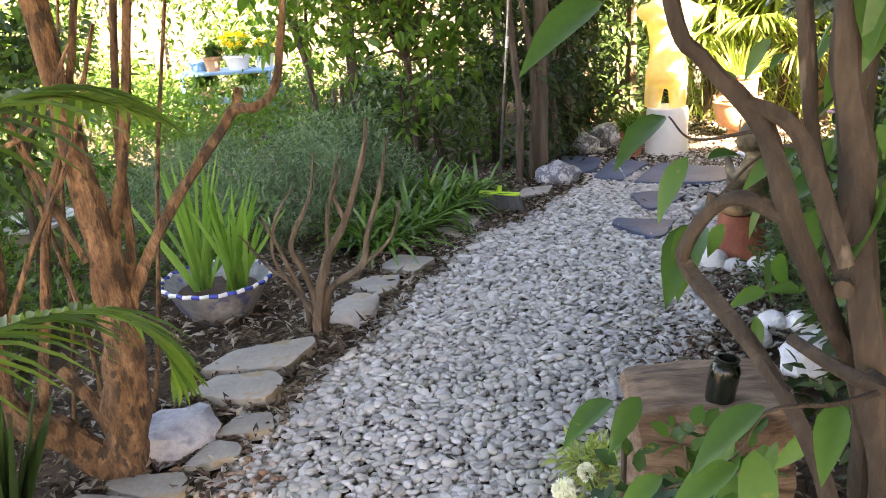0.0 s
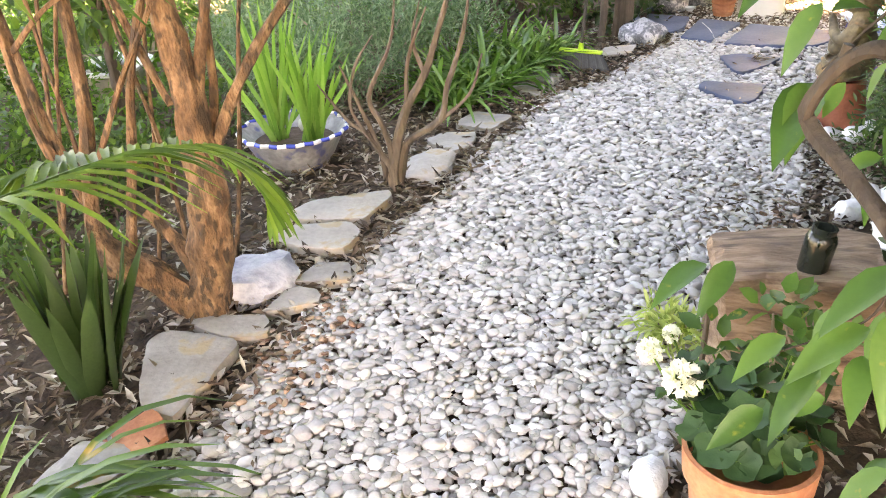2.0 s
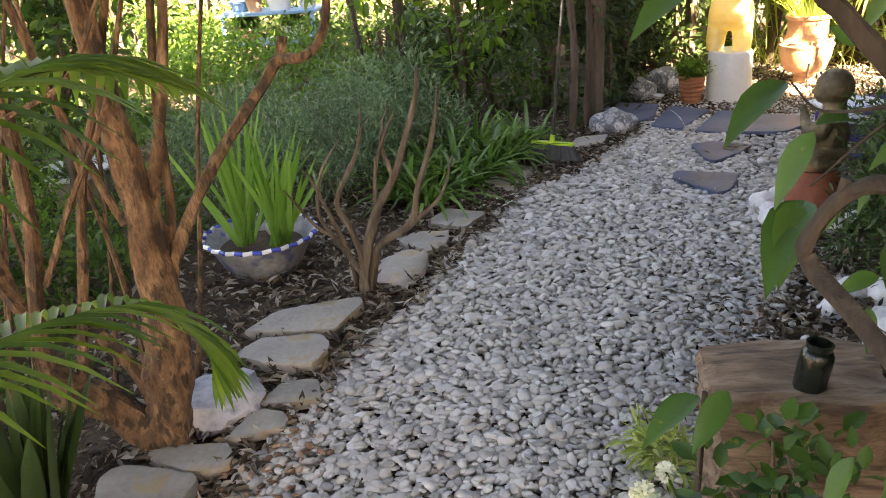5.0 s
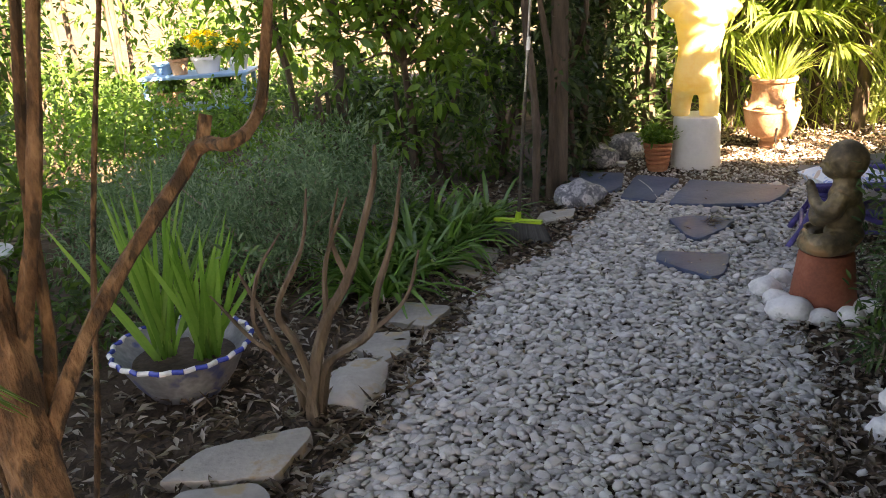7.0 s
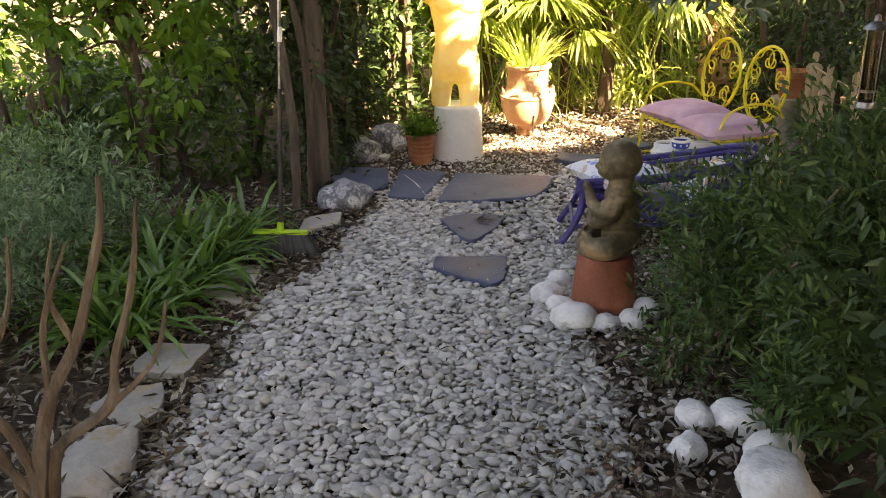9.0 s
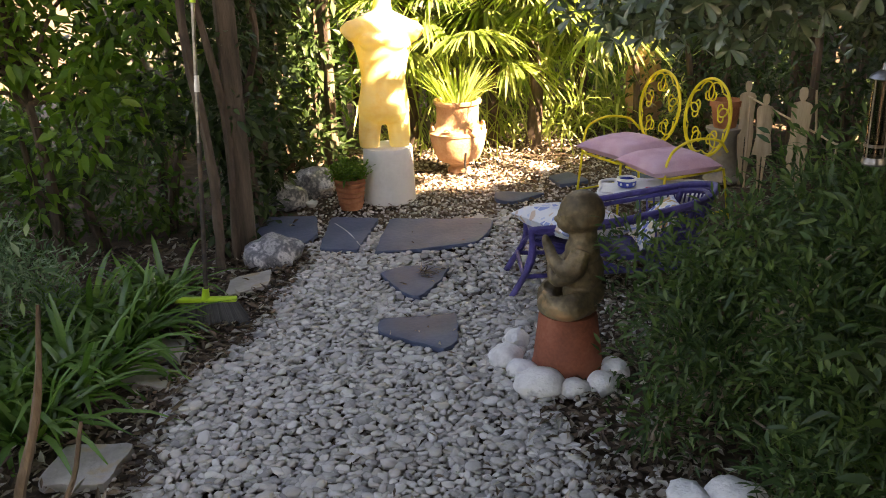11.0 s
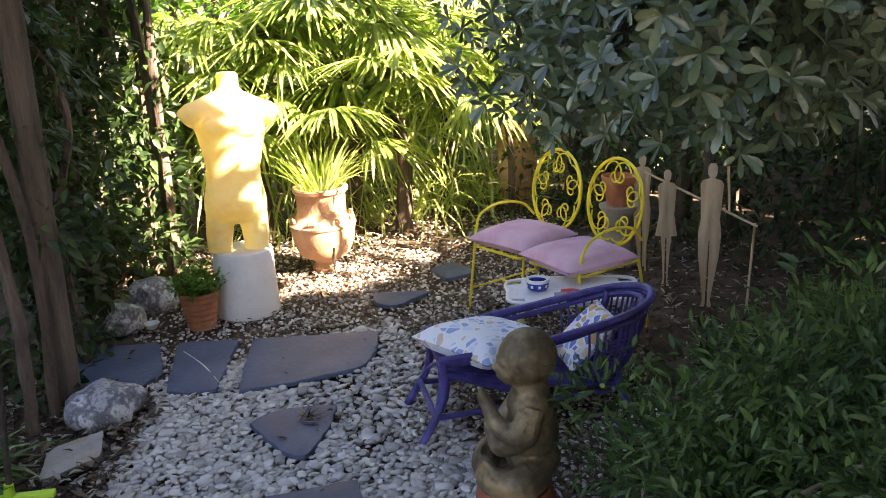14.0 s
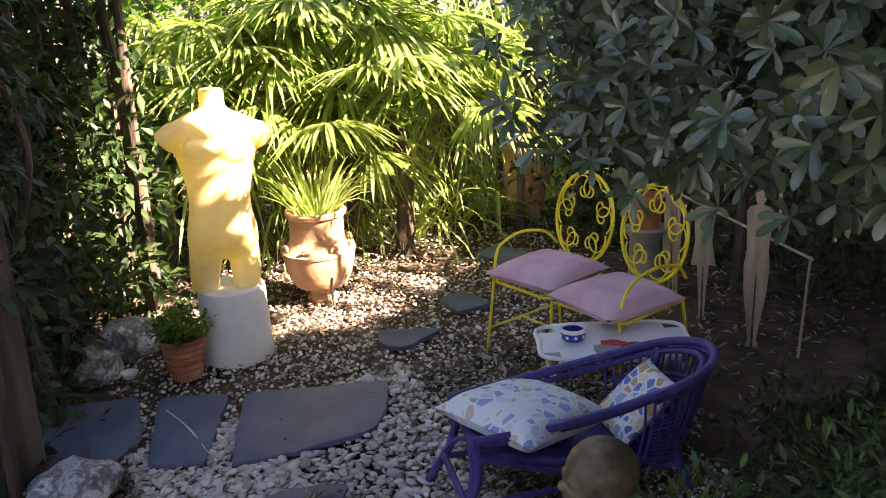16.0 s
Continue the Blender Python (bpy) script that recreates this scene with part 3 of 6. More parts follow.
def sunlit_gap(p):
    """True where a leaf may stay: a ragged opening is cut towards the sun to light the far corner."""
    s = (p[:, 2] - 0.9) / TO_SUN.z
    qx, qy = p[:, 0] - s * TO_SUN.x, p[:, 1] - s * TO_SUN.y
    u, v = (qx - 3.0) * 0.8 + (qy - 7.55) * 0.6, (qx - 3.0) * 0.6 - (qy - 7.55) * 0.8
    hole = (u / 1.55) ** 2 + ((v + 0.45) / 2.1) ** 2 < 1
    dapple = np.array([noise.noise(Vector((a * 6.5, b * 6.5, 5))) for a, b in zip(u, v)]) > 0.24
    return ~hole | dapple


def open_sky(p):
    """The same opening for the added large crowns, with no twigs left, plus a dappled torso strip."""
    s = (p[:, 2] - 0.9) / TO_SUN.z
    qx, qy = p[:, 0] - s * TO_SUN.x, p[:, 1] - s * TO_SUN.y
    u, v = (qx - 3.0) * 0.8 + (qy - 7.55) * 0.6, (qx - 3.0) * 0.6 - (qy - 7.55) * 0.8
    along, across = (qy - 6.95) * 0.845 - (qx - 1.8) * 0.535, (qx - 1.8) * 0.845 + (qy - 6.95) * 0.535
    dapple = np.array([noise.noise(Vector((a * 5.5, b * 5.5, 4))) for a, b in zip(qx, qy)]) > 0.4
    return ((u / 1.6) ** 2 + ((v + 0.45) / 2.25) ** 2 > 1) & (((along / 0.66) ** 2 + (across / 0.29) ** 2 > 1) | dapple)


def tree(name, base, height, trunk_r, centres, per, radius, leaf, mat, bark, label, category="tree", shape=LEAF, up=0.2, keep=None, lean=(0, 0), forks=5, droop=0.2):
    t = thing(name, base, label, category)
    rnd = random.Random(int(base[0] * 100 + base[1] * 10))
    c = np.asarray(centres, float)
    top = Vector((lean[0], lean[1], height))
    bm = bmesh.new()
    tube(bm, spline([(0, 0, -0.1), tuple(top * 0.4 + Vector((0.04, -0.03, 0))), tuple(top)], 5), [trunk_r * 1.25, trunk_r, trunk_r * 0.75], 10, 0.3)
    for i in rnd.sample(range(len(c)), min(forks, len(c))):
        goal = Vector(c[i]) - Vector(base)
        half = top * 0.9 + (goal - top * 0.9) * 0.5 + Vector((rnd.uniform(-0.1, 0.1), rnd.uniform(-0.1, 0.1), 0.08))
        tube(bm, spline([tuple(top * 0.9), tuple(half), tuple(goal)], 4), [trunk_r * 0.55, trunk_r * 0.35, trunk_r * 0.12], 7, 0.2)
    part("trunk", bm, bark, t)
    local = c - np.array(base)
    kp = (lambda p: keep(p + np.array(base))) if keep else None
    crown("crown", local, per, radius, leaf[0], leaf[1], mat, t, up=up, shape=shape, keep=kp, droop=droop)
    return t


# tan-barked many-stemmed tree beside the path
left_tree = thing("tree", (-1.05, 2.46, 0), "tan-barked many-stemmed small tree beside the path", "tree")
STEMS = [
    ([(0.0, -0.02, -0.05), (0.02, 0.0, 0.2), (0.05, 0.02, 0.48), (0.03, 0.04, 0.85), (-0.02, 0.06, 1.3), (-0.1, 0.15, 2.3)], [0.09, 0.07, 0.066, 0.046, 0.038, 0.028]),
    ([(-0.02, -0.02, 0.0), (-0.16, -0.03, 0.13), (-0.31, -0.08, 0.3), (-0.33, -0.06, 0.45), (-0.27, -0.04, 0.85), (-0.3, 0.0, 1.4), (-0.45, 0.05, 2.2)], [0.07, 0.062, 0.055, 0.045, 0.036, 0.03, 0.02]),
    ([(-0.02, 0.02, 0.1), (-0.12, 0.05, 0.26), (-0.21, 0.08, 0.36)], [0.05, 0.042, 0.04]),
    ([(0.06, 0.02, 0.46), (0.13, 0.08, 0.7), (0.24, 0.18, 0.9), (0.38, 0.32, 1.1), (0.435, 0.36, 1.175), (0.53, 0.3, 1.19), (0.585, 0.4, 1.27), (0.64, 0.45, 1.6)], [0.034, 0.033, 0.032, 0.03, 0.029, 0.026, 0.022, 0.016]),
    ([(0.435, 0.36, 1.165), (0.454, 0.378, 1.245)], [0.026, 0.025]),
    ([(0.04, 0.04, 0.45), (0.07, 0.06, 0.8), (0.16, 0.1, 1.2), (0.28, 0.2, 2.0)], [0.035, 0.03, 0.026, 0.016]),
    ([(0.02, 0.06, 0.42), (0.09, 0.12, 0.75), (0.1, 0.18, 1.2), (0.2, 0.3, 2.1)], [0.03, 0.026, 0.022, 0.015]),
    ([(-0.31, -0.07, 0.33), (-0.42, -0.02, 0.62), (-0.55, 0.05, 1.1), (-0.7, 0.1, 1.9)], [0.035, 0.03, 0.024, 0.015]),
    ([(-0.24, -0.05, 0.24), (-0.2, 0.02, 0.55), (-0.13, 0.05, 0.9), (0.0, 0.1, 1.3), (0.15, 0.15, 2.0)], [0.03, 0.026, 0.022, 0.02, 0.012]),
    ([(-0.33, -0.06, 0.42), (-0.46, -0.05, 0.72), (-0.5, -0.04, 1.2), (-0.6, 0.0, 2.0)], [0.03, 0.024, 0.02, 0.012]),
    ([(-0.03, 0.05, 0.75), (-0.15, 0.1, 1.0), (-0.22, 0.08, 1.3), (-0.35, 0.1, 2.0)], [0.026, 0.022, 0.02, 0.012]),
    ([(-0.27, -0.05, 0.6), (-0.14, -0.04, 0.85), (0.02, -0.02, 1.12), (0.16, 0.0, 1.5)], [0.018, 0.016, 0.015, 0.01]),
    ([(-0.48, -0.04, 0.95), (-0.3, -0.06, 1.1), (-0.05, -0.06, 1.22), (0.1, -0.05, 1.45)], [0.016, 0.014, 0.013, 0.009]),
]
for x, y, dx, dy, r in ((-0.5, 0.2, -0.1, 0.1, 0.017), (-0.36, 0.32, 0.12, 0.1, 0.015), (-0.2, 0.3, -0.16, 0.1, 0.018), (-0.62, 0.05, 0.2, 0.1, 0.014), (-0.05, 0.34, 0.14, 0.15, 0.016), (-0.75, 0.3, 0.06, 0.2, 0.018)):
    STEMS.append(([(x, y, -0.05), (x + dx * 0.4 + 0.03, y + dy * 0.3, 0.45), (x + dx, y + dy, 1.0), (x + dx * 2.2, y + dy * 2, 2.0)], [r, r * 0.9, r * 0.75, r * 0.4]))
part("trunk", bars(*[(spline(p, 6), r) for p, r in STEMS[:1]], seg=16, lumpy=0.5), BARK, left_tree)
for p, r in STEMS[1:]:
    part("stem", bars((spline(p, 6), [q * (0.95 if q > 0.05 else 0.62) for q in r]), seg=9, lumpy=0.45), BARK, left_tree)
# Most of this crown is above the view, thickened to shade the bed.
c = np.concatenate([in_ellipsoid(140, (-0.5, 0.3, 2.75), (1.9, 1.8, 0.55), 0.1), [(0.5, 0.4, 1.75)]])
crown("crown", c, 46, 0.26, 0.1, 0.045, FRESH, left_tree)

# feathery palm by the bed


def frond(points, leaf_len, parent, n=30, width=0.026, droop=0.3, mat=PALM, tilt=0.6):
    pts = np.array(spline(points, 8))
    stem = part("frond", bars((pts, [0.008, 0.006, 0.003]), seg=6), mat, parent)
    t = np.linspace(0.12, 1, n)
    idx = t * (len(pts) - 1)
    i = np.minimum(idx.astype(int), len(pts) - 2)
    at = pts[i] + (pts[i + 1] - pts[i]) * (idx - i)[:, None]
    fwd = unit(pts[i + 1] - pts[i])
    side = unit(np.cross(fwd, np.array([0, 0, 1.0])))
    P, W, L = [], [], []
    for sgn in (-1, 1):
        P.append(at)
        W.append(unit(side * sgn + fwd * (0.55 + 0.5 * t[:, None]) + np.array([0, 0, tilt]) + rng.normal(size=at.shape) * 0.06))
        L.append(leaf_len * np.sin(np.clip(t * 0.85 + 0.18, 0, 1) * math.pi) ** 0.6 * rng.uniform(0.9, 1.1, n))
    P, W, L = np.concatenate(P), np.concatenate(W), np.concatenate(L)
    part("foliage", leaves("foliage", P, W, np.tile([0, 0, 1.0], (len(P), 1)), L, width, mat, STRAP, 0.3, droop), mat, stem, smooth=False)


palm = thing("palm", (-1.2, 1.15, 0), "feathery green garden palm arching over the bed", "palm")
part("stem", bars((spline([(0, 0, -0.05), (0.01, 0.01, 0.3), (0.03, 0.02, 0.6)], 5), [0.05, 0.045, 0.03]), seg=10, lumpy=0.2), GREY_BARK, palm)
for pts, ln in (
    ([(0.03, 0.02, 0.55), (0.3, -0.22, 0.95), (0.56, -0.24, 1.1), (0.653, -0.16, 1.125), (0.697, -0.03, 1.11), (0.774, 0.11, 1.07), (0.839, 0.16, 0.985), (0.887, 0.15, 0.886)], 0.2),
    ([(0.03, 0.02, 0.6), (0.35, -0.35, 1.15), (0.7, -0.38, 1.42), (0.836, -0.299, 1.461), (0.871, -0.159, 1.475), (0.9, -0.036, 1.447), (0.956, 0.035, 1.404)], 0.2),
    ([(0.02, 0.0, 0.5), (-0.05, 0.3, 0.8), (-0.15, 0.55, 0.85), (-0.2, 0.75, 0.7)], 0.24),
    ([(0.02, 0.0, 0.5), (-0.3, -0.2, 0.9), (-0.55, -0.35, 1.0), (-0.8, -0.4, 0.85)], 0.26),
):
    frond(pts, ln, palm, 42, 0.015, 0.6, FROND, 0.4)

# strap-leaved plants


def strap_plant(name, base, n, length, width, mat, label, category="plant", lean=0.5, droop=0.6, spread=0.04, jitter=0.25, parent=None, group="", single=False):
    t = parent or thing(name, base, label, category, group)
    a = rng.uniform(0, 6.28, n)
    at = np.stack([np.cos(a) * spread * rng.random(n), np.sin(a) * spread * rng.random(n), np.zeros(n)], 1)
    le = lean * (0.35 + rng.random(n))
    way = np.stack([np.cos(a) * le, np.sin(a) * le, np.ones(n)], 1) + rng.normal(size=(n, 3)) * 0.08
    up = np.stack([-np.cos(a), -np.sin(a), np.full(n, 0.4)], 1)
    L = length * rng.uniform(1 - jitter, 1 + jitter * 0.5, n)
    if parent:
        at = at + np.array(base)
    args = (at, way, up, L, width * rng.uniform(0.8, 1.2, n), mat, STRAP, 0.2, droop * rng.uniform(0.4, 1.2, n))
    if single:
        leaf_parts(t, *args)
    else:
        part("foliage", leaves("foliage", *args), mat, t, smooth=False)
    return t


STRAPPY = leafy("arching_leaf", [(0.04, 0.10, 0.02), (0.075, 0.17, 0.035), (0.14, 0.25, 0.06)], 0.35, 0.4, spots=((0.45, 0.30, 0.06), 6, 0.4), gloss=0.5)
strap_plant("sword_plant", (-1.12, 1.05, 0), 36, 0.7, 0.028, STRAPPY, "long strappy green leaves with yellowing tips", lean=0.75, droop=0.6, single=True)
arching = thing("sword_plant", (-1.1, 1.25, 0), "long arching green leaves with brown tips over the bed", "plant")
n = 52
way = np.array([0.95, 0.3, 0.62]) + rng.normal(size=(n, 3)) * np.array([0.2, 0.3, 0.2])
leaf_parts(arching, rng.normal(size=(n, 3)) * np.array([0.05, 0.08, 0.0]) + np.array([0, 0, 0.1]), way, np.array([-0.5, -0.2, 0.9]) + rng.normal(size=(n, 3)) * 0.2, rng.uniform(0.42, 0.72, n), rng.uniform(0.024, 0.04, n), STRAPPY, STRAP, 0.2, rng.uniform(0.4, 0.8, n))
strap_plant("snake_plant", (-1.27, 1.97, 0), 30, 0.52, 0.06, DEEP, "stiff dark snake plant with upright leaves", lean=0.22, droop=0.02, spread=0.1, single=True)
for x, y, s in ((-0.42, 4.72, 0.5), (-0.25, 5.0, 0.55), (-0.1, 5.3, 0.55), (-0.38, 5.2, 0.55), (0.02, 5.56, 0.5), (-0.2, 5.65, 0.6), (0.16, 5.86, 0.42), (-0.55, 4.95, 0.5), (-0.45, 5.55, 0.6)):
    strap_plant("lily_clump", (x, y, 0), 58, s * 1.1, 0.028, LILY, "clump of glossy arching strap leaves edging the path", lean=1.0, droop=0.75, spread=0.08, group="lily clumps", single=True)


def bush(name, lobes, per, radius, leaf, mat, label, base=None, bark=GREY_BARK, density=40, shape=LEAF, up=0.4, keep=None, category="shrub", stems=9, droop=0.2):
    base = base or (lobes[0][0][0], lobes[0][0][1], 0)
    t = thing(name, base, label, category)
    c = np.concatenate([in_ellipsoid(max(4, int(density * r[0] * r[1] * r[2] * 30)), o, r, 0.35) for o, r in lobes])
    c = c[c[:, 2] > 0.03]
    rnd = random.Random(len(c))
    local = c - np.array(base)
    for i in rnd.sample(range(len(c)), min(stems, len(c))):
        g = local[i]
        s = (rnd.uniform(-0.08, 0.08), rnd.uniform(-0.08, 0.08), -0.03)
        m = (g[0] * 0.45 + rnd.uniform(-0.06, 0.06), g[1] * 0.45 + rnd.uniform(-0.06, 0.06), g[2] * 0.55)
        part("stem", bars((spline([s, m, tuple(g)], 4), [0.012, 0.008, 0.003]), seg=6), bark, t)
    kp = (lambda p: keep(p + np.array(base))) if keep else None
    crown("foliage", local, per, radius, leaf[0], leaf[1], mat, t, up=up, shape=shape, keep=kp, droop=droop)
    return t


bush("sage_bush", [((-1.0, 5.0, 0.3), (0.5, 0.45, 0.35)), ((-0.75, 5.75, 0.35), (0.6, 0.5, 0.4)), ((-1.7, 5.4, 0.3), (0.6, 0.6, 0.35)), ((-1.5, 4.6, 0.2), (0.4, 0.35, 0.25))],
     80, 0.15, (0.05, 0.011), SAGE, "soft grey-green feathery herb bush", density=27, shape=SMALL)
bush("green_bush", [((-2.2, 6.3, 0.45), (0.8, 0.7, 0.5)), ((-3.0, 5.4, 0.35), (0.7, 0.9, 0.4)), ((-1.4, 6.6, 0.4), (0.6, 0.4, 0.45)), ((-2.5, 4.1, 0.2), (0.5, 0.4, 0.24)), ((-3.4, 3.6, 0.35), (0.6, 0.8, 0.4)), ((-2.2, 2.9, 0.2), (0.4, 0.4, 0.22))],
     46, 0.16, (0.05, 0.02), FRESH, "light green leafy bush in the sunny bed", density=12)
bush("low_bush", [((-2.0, 3.6, 0.16), (0.45, 0.4, 0.2)), ((-1.75, 4.2, 0.18), (0.35, 0.35, 0.22)), ((-2.6, 3.2, 0.25), (0.5, 0.5, 0.3)), ((-1.9, 2.7, 0.12), (0.35, 0.3, 0.16)), ((-3.2, 4.9, 0.3), (0.4, 0.4, 0.35))], 44, 0.15, (0.06, 0.022), MID, "low mixed green plants in the shady bed", density=26, up=0.6)
tree("tall_shrub", (-0.35, 6.75, 0), 1.0, 0.03,
     np.concatenate([in_ellipsoid(50, (-0.45, 6.6, 1.6), (0.85, 0.5, 1.2), 0.2), in_ellipsoid(18, (0.2, 6.5, 1.45), (0.3, 0.35, 1.0), 0.2), in_ellipsoid(18, (-0.95, 6.5, 1.9), (0.5, 0.4, 0.8), 0.2)]), 46, 0.22, (0.105, 0.045), FRESH, DARK_BARK,
     "tall leafy evergreen shrub against the lattice", "shrub", forks=12)
tree("tall_shrub", (-1.25, 7.3, 0), 0.9, 0.03, in_ellipsoid(46, (-1.4, 7.3, 1.8), (0.6, 0.5, 0.9), 0.2), 44, 0.22, (0.105, 0.045), FRESH, DARK_BARK,
     "open leafy shrub behind the herb bed", "shrub", forks=8)

tree("tall_shrub", (-3.2, 7.1, 0), 0.9, 0.03, in_ellipsoid(40, (-3.3, 7.1, 1.35), (0.8, 0.6, 0.95), 0.2), 46, 0.22, (0.085, 0.036), MID, DARK_BARK,
     "dense leafy shrub at the yard's edge", "shrub", forks=8)

tree("tall_shrub", (-2.35, 4.45, 0), 0.7, 0.03, in_ellipsoid(46, (-2.35, 4.45, 1.2), (0.55, 0.5, 0.95), 0.2), 46, 0.2, (0.085, 0.036), MID, DARK_BARK,
     "shady leafy shrub behind the many-stemmed tree", "shrub", forks=8)

# bare pruned shrub
TWIG_BARK = material("tan_twig_bark", [(0.06, 0.043, 0.03), (0.115, 0.085, 0.06), (0.19, 0.145, 0.105)], 0.85, scale=14, bump=0.8, fine=70, aniso=(1, 1, 0.3))
bare = thing("pruned_shrub", (-0.58, 3.56, 0), "pruned grey-stemmed shrub with few leaves", "shrub")
for p, r in (
    ([(0.0, 0, -0.04), (0.01, 0, 0.15), (0.07, 0.01, 0.42), (0.17, 0.02, 0.62), (0.28, 0.04, 0.98), (0.3, 0.06, 1.15)], [0.034, 0.028, 0.024, 0.02, 0.014, 0.006]),
    ([(0.02, 0.02, 0.0), (0.07, 0.03, 0.24), (0.22, 0.04, 0.36), (0.27, 0.05, 0.56), (0.34, 0.05, 0.8), (0.38, 0.1, 1.05)], [0.028, 0.022, 0.019, 0.016, 0.012, 0.005]),
    ([(0.01, 0.0, 0.13), (-0.03, -0.01, 0.36), (-0.08, -0.02, 0.52), (0.03, 0, 0.78), (0.06, 0.03, 1.0)], [0.02, 0.016, 0.013, 0.01, 0.004]),
    ([(-0.04, 0.03, 0.0), (-0.06, 0.03, 0.2), (-0.16, 0.05, 0.5), (-0.22, 0.06, 0.66)], [0.018, 0.014, 0.01, 0.004]),
    ([(0.08, 0.01, 0.44), (0.1, 0.04, 0.7), (0.19, 0.05, 0.95)], [0.014, 0.01, 0.004]),
    ([(0.0, 0.0, 0.1), (-0.12, 0.03, 0.3), (-0.2, 0.05, 0.36), (-0.33, 0.06, 0.56)], [0.016, 0.013, 0.01, 0.004]),
    ([(-0.12, 0.03, 0.3), (-0.17, 0.0, 0.46), (-0.14, 0.02, 0.66), (-0.05, 0.04, 0.82)], [0.012, 0.01, 0.008, 0.003]),
    ([(0.17, 0.02, 0.62), (0.12, 0.06, 0.78), (0.16, 0.08, 0.98)], [0.011, 0.008, 0.003]),
    ([(0.22, 0.04, 0.36), (0.36, 0.06, 0.5), (0.42, 0.08, 0.7)], [0.012, 0.009, 0.004]),
):
    part("stem", bars((spline([(x, y, z * 0.86) for x, y, z in p], 5), [q * 0.88 for q in r]), seg=8, lumpy=0.45), TWIG_BARK, bare)
crown("leaves", [(0.3, 0.06, 1.12), (0.05, 0.03, 0.98), (0.36, 0.1, 1.0), (-0.22, 0.06, 0.62)], 16, 0.1, 0.05, 0.014, SAGE, bare, shape=SMALL)

# shrub with large leaves hanging into the walk
broad = thing("broad_leaved_shrub", (0.9, 1.4, 0), "crooked-stemmed shrub with large green leaves", "shrub")
for p, r in (
    ([(-0.02, -0.5, -0.03), (-0.14, -0.46, 0.5), (-0.2, -0.38, 0.85), (-0.25, -0.22, 0.98), (-0.314, -0.036, 1.057), (-0.325, -0.03, 1.1), (-0.29, -0.04, 1.165), (-0.25, -0.08, 1.2), (-0.18, -0.11, 1.17)], [0.02, 0.018, 0.017, 0.017, 0.019, 0.017, 0.019, 0.018, 0.018]),
    ([(0.06, 0.02, -0.05), (0.03, -0.02, 0.5), (-0.02, -0.08, 0.83), (-0.1, -0.1, 1.0), (-0.175, -0.11, 1.17), (-0.21, -0.06, 1.31), (-0.297, -0.02, 1.42), (-0.35, 0.0, 1.52), (-0.42, 0.08, 2.0)], [0.035, 0.032, 0.028, 0.027, 0.026, 0.024, 0.02, 0.018, 0.01]),
    ([(0.08, -0.06, -0.05), (0.03, -0.12, 0.6), (-0.03, -0.15, 0.88), (-0.06, -0.12, 1.08), (-0.054, -0.04, 1.28), (-0.066, 0.0, 1.5), (-0.02, 0.06, 2.1)], [0.044, 0.042, 0.04, 0.04, 0.038, 0.034, 0.02]),
    ([(-0.1, -0.16, 1.06), (-0.09, -0.12, 1.08), (-0.106, 0.0, 1.27), (-0.122, 0.04, 1.5), (-0.2, 0.1, 2.0)], [0.022, 0.022, 0.02, 0.018, 0.01]),
    ([(-0.1, -0.16, 1.1), (-0.141, -0.1, 1.25), (-0.172, -0.075, 1.32), (-0.237, -0.047, 1.355)], [0.02, 0.02, 0.019, 0.018]),
    ([(-0.04, -0.15, 0.9), (-0.147, -0.42, 1.02), (-0.2, -0.39, 1.04), (-0.235, -0.31, 1.05)], [0.018, 0.017, 0.015, 0.013]),
    ([(-0.147, -0.42, 1.02), (-0.25, -0.52, 1.06), (-0.36, -0.585, 1.09), (-0.4, -0.6, 1.04), (-0.48, -0.6, 1.0)], [0.007, 0.005, 0.003, 0.002, 0.0015]),
    ([(-0.29, -0.04, 1.165), (-0.283, -0.042, 1.2)], [0.013, 0.012]),
    ([(0.06, 0.06, -0.05), (0.08, 0.1, 0.6), (0.02, 0.1, 1.2), (0.05, 0.12, 2.1)], [0.03, 0.027, 0.022, 0.014]),
    ([(0.02, 0.1, 1.15), (-0.06, 0.3, 1.2), (-0.17, 0.45, 1.02)], [0.008, 0.005, 0.003]),
    ([(-0.21, -0.06, 1.31), (-0.3, 0.03, 1.28), (-0.33, 0.1, 1.31)], [0.005, 0.003, 0.002]),
):
    part("stem", bars((spline(p, 6), [q * 0.75 for q in r]), seg=9, lumpy=0.4), BROWN_BARK, broad)


def hung(n, lo, hi, length, way=(-0.6, -0.3, -0.5), spread=0.6):
    at = in_box(n, lo, hi)
    return at, np.array(way) + rng.normal(size=(n, 3)) * spread, length * rng.uniform(0.7, 1.15, n)


